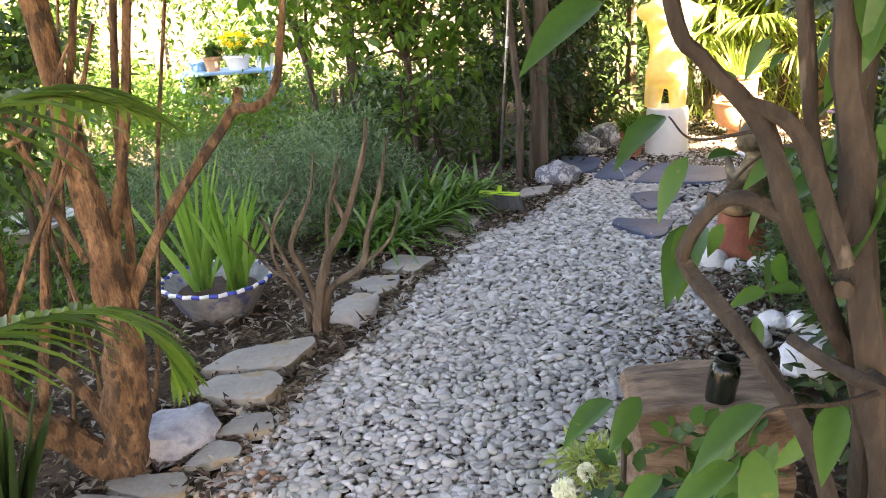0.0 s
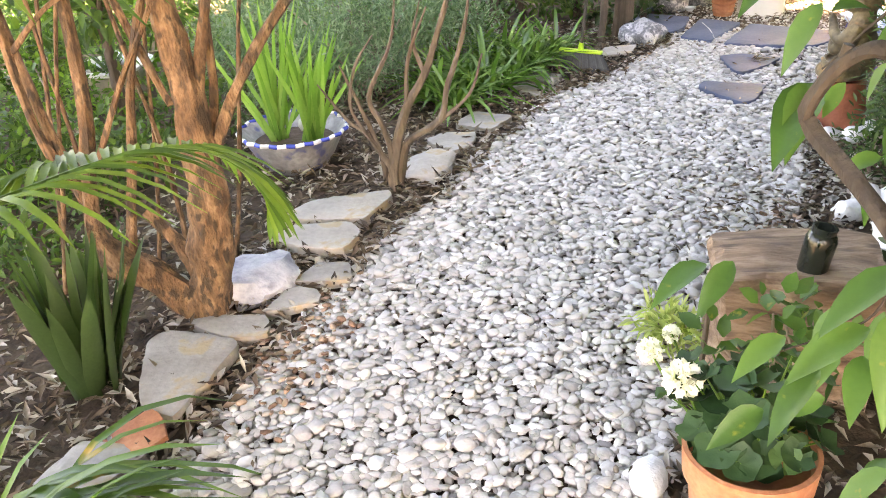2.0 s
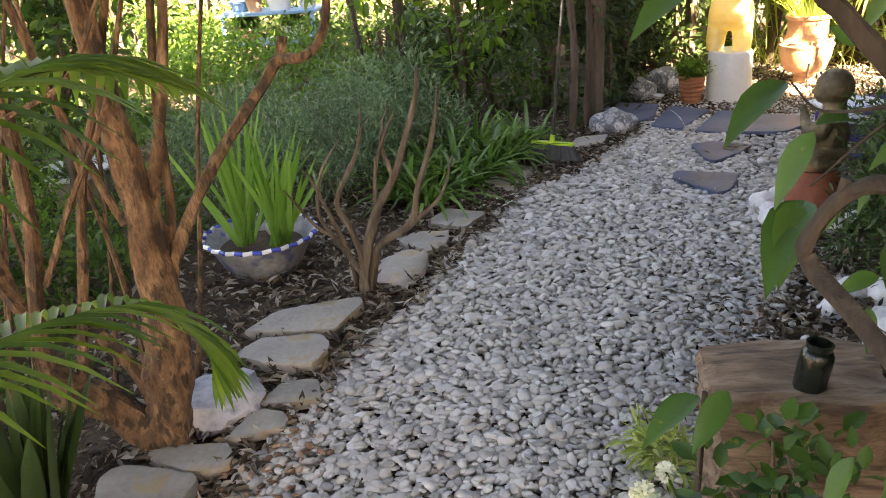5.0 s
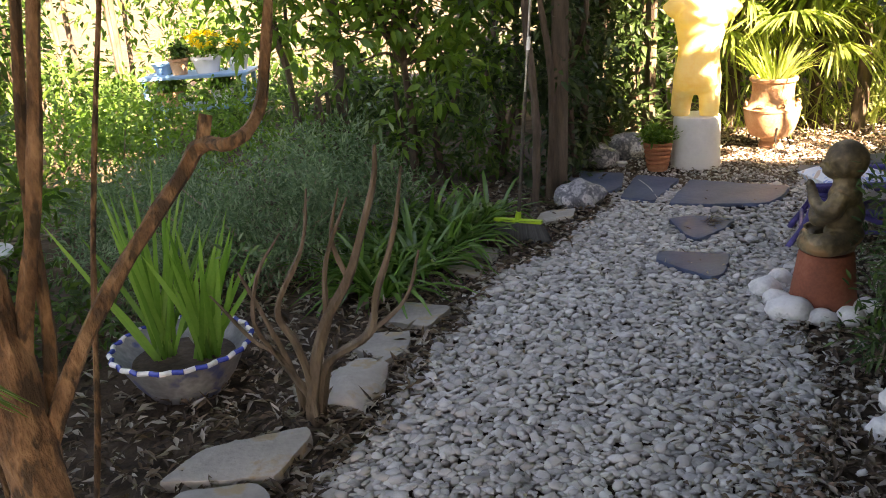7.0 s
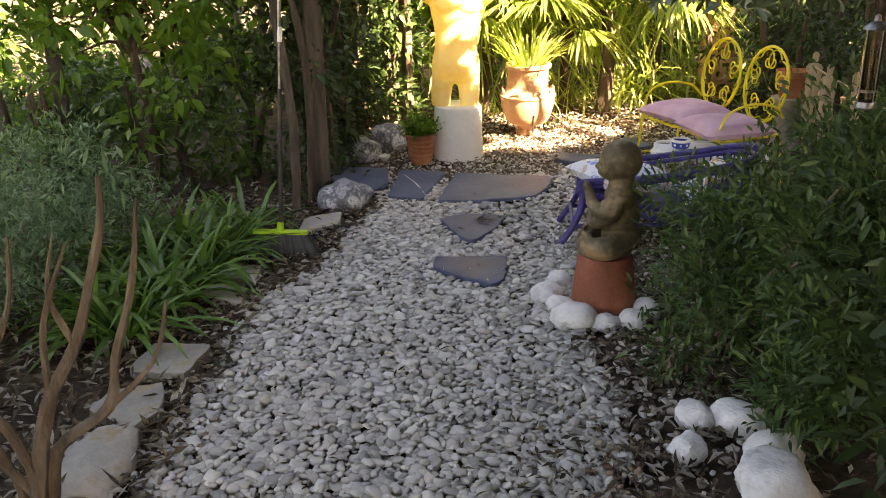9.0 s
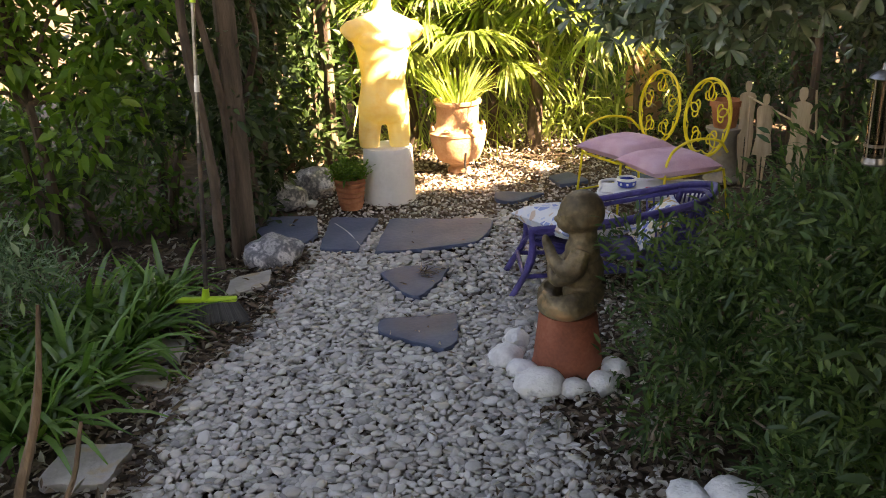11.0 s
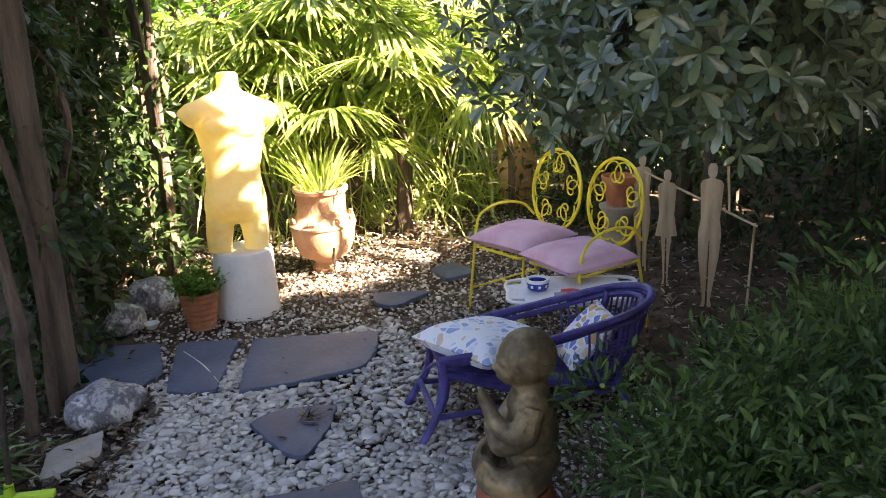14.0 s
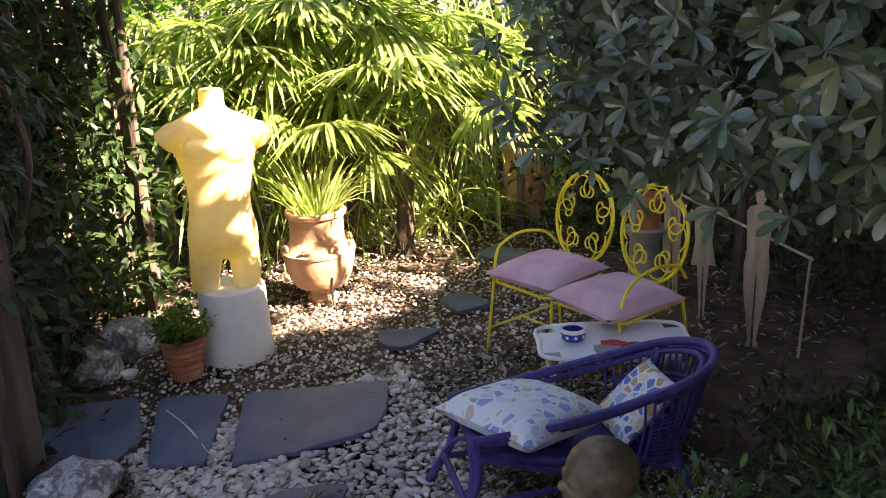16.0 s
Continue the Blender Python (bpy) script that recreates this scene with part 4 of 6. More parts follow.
sets = [hung(36, (-0.28, -0.42, 0.36), (0.2, -0.05, 0.8), 0.115), hung(14, (-0.12, -0.1, 1.15), (0.2, 0.3, 1.4), 0.11), hung(16, (-0.1, -0.1, 1.5), (0.3, 0.2, 2.1), 0.14), hung(40, (-0.16, 0.3, 0.8), (0.4, 0.58, 1.4), 0.09, spread=0.9), hung(60, (0.0, -0.05, 0.8), (0.4, 0.4, 1.6), 0.085, spread=0.9)]
spots_at = np.array([(-0.175, 0.46, 0.984), (-0.2, 0.44, 0.99), (-0.31, 0.034, 1.248), (-0.333, 0.114, 1.308), (-0.49, -0.18, 1.532), (-0.363, -0.587, 1.097), (-0.397, -0.609, 1.036), (-0.379, -0.606, 1.053), (-0.446, -0.623, 0.99), (-0.403, -0.62, 1.008), (-0.504, -0.638, 0.945), (-0.479, -0.595, 1.015), (-0.25, -0.52, 1.06), (-0.4, 0.3, 0.62), (-0.33, 0.35, 0.6)])
spots_way = np.array([(-0.16, -0.25, -0.08), (-0.1, -0.22, -0.15), (-0.06, -0.02, -0.09), (-0.13, -0.08, -0.05), (-0.12, -0.04, -0.045), (-0.082, -0.018, -0.042), (-0.085, -0.018, -0.033), (-0.012, -0.072, -0.073), (-0.046, -0.037, -0.035), (-0.023, -0.06, -0.03), (-0.058, -0.024, -0.014), (-0.06, -0.03, -0.02), (-0.05, -0.08, -0.05), (-0.5, -0.3, -0.1), (-0.4, -0.35, -0.3)])
spots_len = np.array([0.22, 0.16, 0.10, 0.13, 0.14, 0.1, 0.095, 0.1, 0.085, 0.07, 0.07, 0.07, 0.09, 0.15, 0.13])
P = np.concatenate([spots_at] + [s[0] for s in sets])
W = np.concatenate([spots_way] + [s[1] for s in sets])
L = np.concatenate([spots_len] + [s[2] for s in sets])
UPS = np.array([-0.3, -0.5, 0.9]) + rng.normal(size=(len(P), 3)) * 0.35
leaf_parts(broad, P, W, UPS, L, L * 0.44, BROAD, WIDE, 0.24, 0.35)

# the low dense bushes and the dark tree over the seats
bush("fine_leaved_bush", [((1.86, 3.92, 0.42), (0.25, 0.33, 0.45)), ((2.0, 3.4, 0.55), (0.4, 0.42, 0.55)), ((2.35, 3.75, 0.4), (0.4, 0.4, 0.42)), ((1.75, 3.05, 0.5), (0.3, 0.35, 0.55)), ((1.6, 3.62, 0.24), (0.16, 0.25, 0.26))],
     92, 0.16, (0.054, 0.013), FINE, "dense bush with narrow pointed green leaves", density=32, up=0.5, shape=LEAF, stems=14)
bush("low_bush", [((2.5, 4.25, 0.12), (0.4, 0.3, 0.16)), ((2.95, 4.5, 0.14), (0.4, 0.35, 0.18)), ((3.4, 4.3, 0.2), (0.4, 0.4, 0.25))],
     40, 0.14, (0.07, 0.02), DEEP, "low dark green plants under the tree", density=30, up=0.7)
bush("edge_bush", [((1.5, 3.72, 0.1), (0.1, 0.14, 0.12))], 30, 0.1, (0.04, 0.014), MID, "small straggling green plant at the gravel's edge", density=60)
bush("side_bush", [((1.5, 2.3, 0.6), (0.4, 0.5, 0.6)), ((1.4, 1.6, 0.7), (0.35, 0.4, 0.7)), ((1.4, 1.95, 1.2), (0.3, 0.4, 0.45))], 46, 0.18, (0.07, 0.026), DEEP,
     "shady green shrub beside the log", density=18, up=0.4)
# The lobes above 2 m are out of view, added to darken the ground.
dark = np.concatenate([in_ellipsoid(30, (2.35, 4.3, 1.75), (0.7, 0.6, 0.45), 0.3), in_ellipsoid(44, (3.05, 5.2, 1.75), (0.75, 0.8, 0.6), 0.3), in_ellipsoid(30, (3.75, 6.2, 1.9), (0.6, 0.75, 0.6), 0.3),
                       in_ellipsoid(40, (4.0, 4.5, 1.6), (0.9, 0.9, 0.6), 0.3), in_ellipsoid(90, (4.2, 4.2, 2.9), (1.8, 1.8, 0.7), 0.2), in_ellipsoid(46, (4.4, 6.0, 2.8), (1.2, 1.0, 0.5), 0.2), in_ellipsoid(16, (2.0, 3.95, 1.62), (0.4, 0.35, 0.28), 0.2), in_ellipsoid(18, (2.25, 4.65, 1.5), (0.45, 0.5, 0.35), 0.2), in_ellipsoid(14, (3.95, 5.3, 1.3), (0.4, 0.4, 0.25), 0.2), in_ellipsoid(26, (4.6, 6.4, 2.3), (0.6, 1.0, 0.9), 0.3)])
pit = tree("evergreen_tree", (4.3, 4.75, 0), 1.6, 0.06, dark, 1, 0.012, (0.062, 0.022), LEATHER, DARK_BARK, "dark evergreen tree with leathery grey-green leaves", shape=OBOVATE, up=0.5, keep=sunlit_gap, forks=16, droop=0.02)
twig = np.repeat(dark, 24, 0)
off = rand_dirs(len(twig)) * 0.3 * rng.random((len(twig), 1)) ** 0.4
axis = unit(off * 2.2 + np.array([-0.25, -0.3, 0.35]) + rng.normal(size=off.shape) * 0.25)
twig = twig + off
stay = sunlit_gap(twig)
high = (twig[:, 2] - 0.95) / TO_SUN.z
fx, fy = twig[:, 0] - high * TO_SUN.x - 1.75, twig[:, 1] - high * TO_SUN.y - 6.95
# Twigs kept by noise on the sun's line, to dapple the torso figure.
stay |= (fx**2 + fy**2 < 0.4) & (np.array([noise.noise(Vector((a * 9, b * 9, 2))) for a, b in zip(fx, fy)]) > 0.2)
stay &= twig[:, 2] > np.interp(twig[:, 0], [2.1, 2.35, 2.6, 3.5, 4.1], [1.25, 1.4, 1.5, 1.48, 0.95])
twig, axis = twig[stay], axis[stay]
m = 8
e1 = unit(np.cross(axis, np.array([0.31, 0.2, 0.93])))
e2 = np.cross(axis, e1)
turn = rng.uniform(0, 6.28, len(twig))[:, None] + np.arange(m)[None] * 2.4
rise = np.linspace(0.1, 1.2, m)[None, :, None] + rng.normal(size=(len(twig), m, 1)) * 0.1
whorl = np.cos(turn)[..., None] * e1[:, None] + np.sin(turn)[..., None] * e2[:, None] + rise * axis[:, None]
foot = np.repeat(twig, m, 0) - np.array((4.3, 4.75, 0)) - np.repeat(axis, m, 0) * 0.02
size = np.repeat(rng.uniform(0.75, 1.15, len(twig)), m) * rng.uniform(0.8, 1.1, len(foot))
part("foliage", leaves("foliage", foot, whorl.reshape(-1, 3), np.repeat(axis, m, 0), 0.068 * size, 0.022 * size, LEATHER, OBOVATE, 0.12, 0.15), LEATHER, pit, smooth=False)

# lattice fence with climbers
fence = thing("trellis_fence", (0.66, 6.38, 0), "weathered timber posts and lattice overgrown with climbers", "fence")


def fence_post(x, y, w, h, lean=0.0):
    bm = box((w, w, h), (x, y, h / 2 - 0.05), 0.008)
    for v in bm.verts:
        v.co.x += lean * v.co.z
    part("post", bm, POST_WOOD, fence, smooth=False)


fence_post(0, 0, 0.1, 2.3, 0.02)
fence_post(0.44, 1.7, 0.1, 2.3, 0.0)
fence_post(-1.5, 0.75, 0.08, 2.3)
fence_post(0.3, 0.9, 0.06, 2.3, 0.02)


def lattice(a, b, z0, z1):
    a, b = Vector(a), Vector(b)
    d = b - a
    length, w = d.length, math.atan2(d.y, d.x)
    step = 0.13
    for sgn in (1, -1):
        k = -z1
        while k < length + z1:
            pts = [(s, z0 + (s - k) * sgn) for s in np.linspace(0, length, 40)]
            pts = [p for p in pts if z0 <= p[1] <= z1]
            if len(pts) > 1:
                (s0, h0), (s1, h1) = pts[0], pts[-1]
                bm = box((math.hypot(s1 - s0, h1 - h0), 0.008, 0.022), bevel=0)
                m = Matrix.Translation(a + d * ((s0 + s1) / 2 / length) + Vector((0, 0, (h0 + h1) / 2))) @ Matrix.Rotation(w, 4, "Z") @ Matrix.Translation((0, 0.005 * sgn, 0)) @ Matrix.Rotation(-math.atan2(h1 - h0, s1 - s0), 4, "Y")
                bmesh.ops.transform(bm, matrix=m, verts=bm.verts)
                part("slat", bm, POST_WOOD, fence, smooth=False)
            k += step * 1.5


lattice((0.02, 0.05, 0), (0.43, 1.66, 0), 0.15, 2.1)
climber = thing("climber", (0.48, 6.18, 0), "leafy climber with woody stems on the lattice", "climber")
for p, r in (([(0, 0, -0.05), (0.02, 0.02, 0.6), (-0.03, 0.04, 1.3), (0.03, 0.1, 2.2)], [0.03, 0.027, 0.024, 0.02]), ([(0.1, 0.1, -0.05), (0.13, 0.1, 0.8), (0.05, 0.12, 1.5), (0.1, 0.2, 2.2)], [0.022, 0.02, 0.018, 0.014]),
             ([(0.35, 0.6, -0.05), (0.32, 0.62, 0.7), (0.45, 0.7, 1.2), (0.3, 0.6, 1.6), (0.0, 0.3, 1.75)], [0.022, 0.02, 0.018, 0.014, 0.01])):
    part("stem", bars((spline(p, 6), r), seg=8, lumpy=0.4), DARK_BARK, climber)
t = rng.random(150)
c = np.stack([0.12 + 0.5 * t, 0.3 + 1.75 * t, rng.uniform(0.05, 2.2, 150)], 1) + rng.normal(size=(150, 3)) * 0.1
t = rng.random(50)
c2 = np.stack([0.0 - 1.3 * t, 0.3 + 0.65 * t, rng.uniform(0.6, 2.3, 50)], 1) + rng.normal(size=(50, 3)) * 0.1
# Unseen roof of leaves added above the fence to block sky light.
top = in_box(150, (-1.5, -0.6, 2.25), (0.75, 1.9, 2.8))
crown("foliage", np.concatenate([c, c2, top]), 52, 0.17, 0.075, 0.036, DEEP, climber, up=-0.1)


# ---- far corner: palms, reeds and hedges ----
def fan_palm(at, n, height, leaf, label, spread=1.0, seed=1):
    t = thing("fan_palm", at, label, "palm")
    rnd = random.Random(seed)
    part("trunk", bars((spline([(0, 0, -0.05), (0.03, 0, height * 0.3), (0, 0.03, height * 0.55)], 4), [0.07, 0.06, 0.05]), seg=10, lumpy=0.4), DARK_BARK, t)
    for k in range(n):
        a = 2.4 * k + rnd.uniform(-0.3, 0.3)
        lift = rnd.uniform(0.15, 1.3)
        d = Vector((math.cos(a), math.sin(a), lift)).normalized()
        tip = Vector((0, 0, height * 0.5)) + d * rnd.uniform(0.45, 0.8) * spread
        stalk = part("stalk", bars((spline([(0, 0, height * 0.5), tuple((Vector((0, 0, height * 0.5)) + tip) / 2 + Vector((0, 0, 0.05))), tuple(tip)], 4), [0.01, 0.008, 0.006]), seg=5), PALM, t)
        m = 30
        s = np.linspace(-1.9, 1.9, m)
        out = np.array(d) * np.array([1, 1, 0.4])
        side = unit(np.cross(out, [0, 0, 1.0]))
        way = np.outer(np.cos(s), unit(out)) + np.outer(np.sin(s), side) + rng.normal(size=(m, 3)) * 0.05
        part("blade", leaves("blade", np.tile(np.array(tip), (m, 1)), way, np.tile([0, 0, 1.0], (m, 1)), leaf * (0.75 + 0.25 * np.cos(s)) * rng.uniform(0.9, 1.1, m), 0.03, PALM, STRAP, 0.3, rng.uniform(0.3, 0.75)), PALM, stalk, smooth=False)


fan_palm((3.1, 8.25, 0), 26, 2.5, 0.58, "bushy fan palm with long-fingered leaves in the sun", 1.0, 1)
fan_palm((3.35, 7.95, 0), 20, 1.7, 0.55, "low fan palm with drooping sunlit fingers", 0.9, 4)
fan_palm((2.75, 8.1, 0), 14, 1.3, 0.5, "young fan palm behind the clay urn", 0.8, 5)
fan_palm((4.1, 8.5, 0), 12, 2.1, 0.5, "fan palm standing in half shade", 0.9, 2)
fan_palm((2.45, 8.5, 0), 16, 2.3, 0.52, "fan palm behind the terracotta urn", 0.9, 3)


def reeds(at, n, spread, height, label):
    t = thing("reed_clump", at, label, "reeds")
    a, r = rng.uniform(0, 6.28, n), spread * np.sqrt(rng.random(n))
    base = np.stack([r * np.cos(a), r * np.sin(a) * 0.5, np.zeros(n)], 1)
    way = np.stack([np.cos(a) * 0.35, np.sin(a) * 0.35, np.ones(n)], 1) + rng.normal(size=(n, 3)) * 0.25
    up = np.stack([-np.cos(a), -np.sin(a), np.full(n, 0.3)], 1)
    part("foliage", leaves("foliage", base, way, up, height * rng.uniform(0.5, 1.15, n), 0.02, REED, STRAP, 0.2, rng.uniform(0.4, 1.3, n)), REED, t, smooth=False)
    m = n * 3
    top = base[rng.integers(0, n, m)] + np.stack([rng.normal(size=m) * 0.2, rng.normal(size=m) * 0.15, height * rng.uniform(0.5, 1.15, m)], 1)
    hang = rng.normal(size=(m, 3)) * 0.6 + np.array([0, -0.2, -0.7])
    part("hanging_foliage", leaves("hanging_foliage", top, hang, rng.normal(size=(m, 3)), rng.uniform(0.22, 0.5, m), 0.02, REED, STRAP, 0.2, 0.3), REED, t, smooth=False)


reeds((2.75, 8.4, 0), 90, 0.55, 1.0, "tall pale green reeds catching the sun")
reeds((3.7, 8.3, 0), 110, 0.6, 1.3, "hanging bamboo-like foliage at the gravel's far side")
reeds((4.5, 8.3, 0), 130, 0.6, 1.6, "bamboo-like foliage in shade")


def hedge(lo, hi, n, per, mat, label, leaf=(0.09, 0.04), name="hedge", radius=0.3, keep=None):
    mid = ((lo[0] + hi[0]) / 2, (lo[1] + hi[1]) / 2, 0)
    t = thing(name, mid, label, "hedge")
    c = in_box(n, lo, hi) - np.array(mid)
    for k in range(8):
        x, y = random.uniform(lo[0], hi[0]) - mid[0], random.uniform(lo[1], hi[1]) - mid[1]
        part("stem", bars((spline([(x, y, -0.05), (x + random.uniform(-0.1, 0.1), y, hi[2] * 0.5), (x + random.uniform(-0.2, 0.2), y + random.uniform(-0.1, 0.1), hi[2])], 4), [0.035, 0.028, 0.012]), seg=7, lumpy=0.3), DARK_BARK, t)
    kp = (lambda p: keep(p + np.array(mid))) if keep else None
    crown("foliage", c, per, radius, leaf[0], leaf[1], mat, t, up=0.0, keep=kp, shape=SMALL)
    return t


hedge((0.4, 8.7, 0.1), (2.4, 9.7, 3.0), 110, 52, FRESH, "tall mixed hedge behind the torso figure", (0.1, 0.045))
hedge((1.1, 7.8, 0.1), (1.65, 8.6, 2.8), 80, 50, DEEP, "dark leafy shrub beyond the lattice", (0.1, 0.045), "tall_shrub", 0.24)
hedge((2.4, 9.2, 0.1), (5.4, 10.2, 3.2), 150, 52, FRESH, "tall leafy hedge closing the far corner", (0.1, 0.045))
hedge((5.4, 6.0, 0.05), (6.6, 9.6, 3.0), 130, 52, DEEP, "dark hedge at the garden's side", (0.1, 0.045), keep=sunlit_gap)
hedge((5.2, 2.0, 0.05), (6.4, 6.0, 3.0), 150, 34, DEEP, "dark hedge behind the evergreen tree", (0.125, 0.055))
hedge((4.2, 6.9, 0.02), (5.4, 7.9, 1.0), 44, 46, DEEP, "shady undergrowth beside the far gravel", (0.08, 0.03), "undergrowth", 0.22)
# Dark leaf mass added to stand in for the black shade under the tree.
hedge((4.3, 3.2, 0.02), (5.4, 6.9, 1.7), 190, 40, DEEP, "dark leaves added beneath the evergreen in place of deep shade", (0.08, 0.03), "undergrowth", 0.24)
hedge((-1.0, 6.75, 0.02), (0.45, 7.6, 0.7), 50, 46, MID, "leafy undergrowth at the lattice's foot", (0.08, 0.035), "undergrowth", 0.2)
hedge((3.2, -4.0, 0.05), (4.4, 2.2, 3.0), 150, 26, DEEP, "dark hedge beside the garden path", (0.14, 0.063))
hedge((-6.0, -2.0, 0.05), (-4.8, 4.5, 2.0), 110, 46, MID, "green hedge beyond the bed", (0.1, 0.045))
hedge((-7.5, 10.5, 0.05), (-0.6, 12.0, 2.6), 170, 50, MID, "sunlit hedge beyond the herb bed", (0.12, 0.055), radius=0.4)
hedge((-6.2, 6.6, 0.02), (-3.1, 8.2, 0.9), 80, 44, MID, "low leafy planting across the sunny yard", (0.09, 0.04), "undergrowth", 0.25)
hedge((-4.6, 7.9, 0.02), (-0.9, 10.6, 0.55), 150, 44, MID, "leafy ground cover in the sunny yard", (0.09, 0.035), "undergrowth", 0.24)
hedge((-1.2, 8.3, 0.02), (0.4, 10.4, 0.6), 80, 44, MID, "leafy ground cover behind the lattice", (0.09, 0.035), "undergrowth", 0.24)
hedge((-6.2, 1.0, 0.02), (-2.6, 6.6, 0.3), 170, 40, MID, "low leafy ground cover in the bed", (0.08, 0.03), "undergrowth", 0.24)
# Leaf mass added above the view to dim the bright yard.
hedge((-6.0, 9.2, 1.9), (-3.0, 10.6, 3.4), 80, 44, MID, "unseen crowns added beyond the plant table to cut the light", (0.11, 0.05), "hedge", 0.32)
hedge((-4.0, -4.5, 0.05), (3.2, -3.5, 2.2), 100, 26, MID, "hedge behind the path's start", (0.14, 0.063))
# Trees added out of view only to block sun and sky light.
for k, (x, y, r) in enumerate(((4.6, 1.6, 1.5), (4.4, -1.2, 1.6), (6.2, 3.6, 1.6), (6.8, -0.2, 1.7), (2.9, -3.2, 1.5), (7.2, 6.3, 1.3), (2.3, -1.0, 1.4), (0.6, -1.9, 1.5), (-1.4, -2.6, 1.4), (3.3, 1.3, 1.2), (7.0, 1.7, 1.5))):
    tree("added_shade_tree", (x, y, 0), 2.4, 0.13, in_ellipsoid(95, (x, y, 3.9), (r, r, 1.2), 0.1), 29, 0.42, (0.33, 0.175), DEEP, DARK_BARK, "unseen added tree blocking sun and sky over the garden", keep=open_sky, forks=12, shape=SMALL)

# More unseen crowns, set along the sun's line to shade chosen spots.
for base, lean, mid, rad in (((5.2, 6.9, 0), (-0.8, -0.6), (3.1, 5.1, 4.3), (1.5, 1.4, 0.5)), ((2.1, 1.5, 0), (-0.5, -0.2), (0.6, 0.5, 4.3), (1.7, 1.6, 0.8)), ((2.75, 3.05, 0), (-0.5, 0.2), (1.6, 3.9, 4.4), (1.4, 1.6, 0.8)), ((1.75, -0.1, 0), (-0.3, 0.2), (1.5, 1.9, 4.6), (1.3, 1.1, 0.6)), ((3.4, 3.3, 0), (-0.6, 0.6), (2.3, 4.6, 3.9), (0.9, 0.9, 0.5)), ((3.6, 2.3, 0), (0, 0.3), (3.3, 3.1, 4.0), (1.3, 1.2, 0.5)), ((2.9, -0.1, 0), (-0.3, 0.1), (2.4, 0.15, 4.0), (1.25, 1.2, 0.7)), ((-2.3, -1.0, 0), (0.8, 0.5), (-0.2, 0.0, 3.9), (1.7, 1.2, 0.6)), ((-3.6, -0.6, 0), (0.3, 0.3), (-2.6, 0.6, 3.8), (1.3, 1.3, 0.6))):
    tree("added_shade_tree", base, 2.8, 0.07, in_ellipsoid(110, mid, rad, 0.1), 29, 0.42, (0.33, 0.175), DEEP, DARK_BARK, "unseen added crown on a leaning trunk blocking the sun", keep=open_sky, lean=lean, forks=12, shape=SMALL)

PLAIN_WALL = material("plain_dark_render", [(0.07, 0.075, 0.06), (0.10, 0.10, 0.085), (0.13, 0.13, 0.11)], 0.9, scale=2, bump=0.3, fine=40)
# Added dark walls: they cover sunlit ground showing through the hedge gaps.
for name, size, at in (("wall_east", (0.15, 17.0, 2.4), (7.4, 2.5, 1.15)), ("wall_north", (7.3, 0.15, 2.4), (3.68, 11.08, 1.15))):
    tagged(part(name, box(size, at, 0.01), PLAIN_WALL, smooth=False), "plain dark wall added behind the hedge to hide bright ground", "wall", kind="structure")

# ---- things ----
WHITE_PAINT = material("white_plastic", [(0.70, 0.70, 0.69), (0.78, 0.78, 0.77), (0.82, 0.82, 0.81)], 0.55, scale=4, bump=0.05, fine=40, spots=((0.55, 0.53, 0.48), 6, 0.33))
SHELL = material("yellow_fibreglass", [(0.80, 0.62, 0.27), (0.85, 0.72, 0.40), (0.87, 0.78, 0.52)], 0.45, scale=5, bump=0.06, fine=30, through=0.22)
CLAY = material("sunbaked_clay", [(0.36, 0.19, 0.10), (0.48, 0.28, 0.17), (0.58, 0.38, 0.25)], 0.85, scale=5, bump=0.3, fine=60, spots=((0.62, 0.50, 0.40), 8, 0.36))
BRONZE = material("weathered_bronze", [(0.055, 0.045, 0.03), (0.14, 0.105, 0.062), (0.29, 0.215, 0.12)], 0.55, metal=0.35, scale=9, bump=0.4, fine=50, spots=((0.42, 0.24, 0.12), 8, 0.40))
YELLOW = material("yellow_enamel", [(0.62, 0.50, 0.02), (0.75, 0.62, 0.03), (0.80, 0.68, 0.06)], 0.4, scale=12, bump=0.1, fine=60)
PINK = material("faded_mauve_cloth", [(0.50, 0.30, 0.40), (0.60, 0.38, 0.49), (0.66, 0.46, 0.56)], 0.95, scale=7, bump=0.35, fine=160)
PURPLE = material("purple_rattan", [(0.03, 0.024, 0.13), (0.05, 0.04, 0.20), (0.085, 0.07, 0.28)], 0.45, scale=15, bump=0.4, fine=90)
IRON = material("dark_iron", [(0.03, 0.03, 0.03), (0.06, 0.055, 0.05), (0.12, 0.09, 0.07)], 0.6, metal=0.6, scale=12, bump=0.3, fine=60)
STEEL = material("brushed_steel", [(0.12, 0.125, 0.13), (0.2, 0.205, 0.21), (0.32, 0.32, 0.32)], 0.35, metal=0.9, scale=20, bump=0.05, fine=90)
LIME = material("lime_plastic", [(0.30, 0.55, 0.03), (0.38, 0.65, 0.04), (0.45, 0.70, 0.08)], 0.4, scale=8, bump=0.03, fine=40)
BRISTLE = material("dark_bristle", [(0.03, 0.035, 0.04), (0.06, 0.065, 0.075), (0.10, 0.11, 0.12)], 0.6, scale=8, bump=0.1, fine=60, island=0.8)
PORCELAIN = material("white_glaze", [(0.66, 0.67, 0.68), (0.76, 0.77, 0.78), (0.80, 0.81, 0.82)], 0.2, scale=5, bump=0.05, fine=30, spots=((0.42, 0.40, 0.36), 9, 0.33))
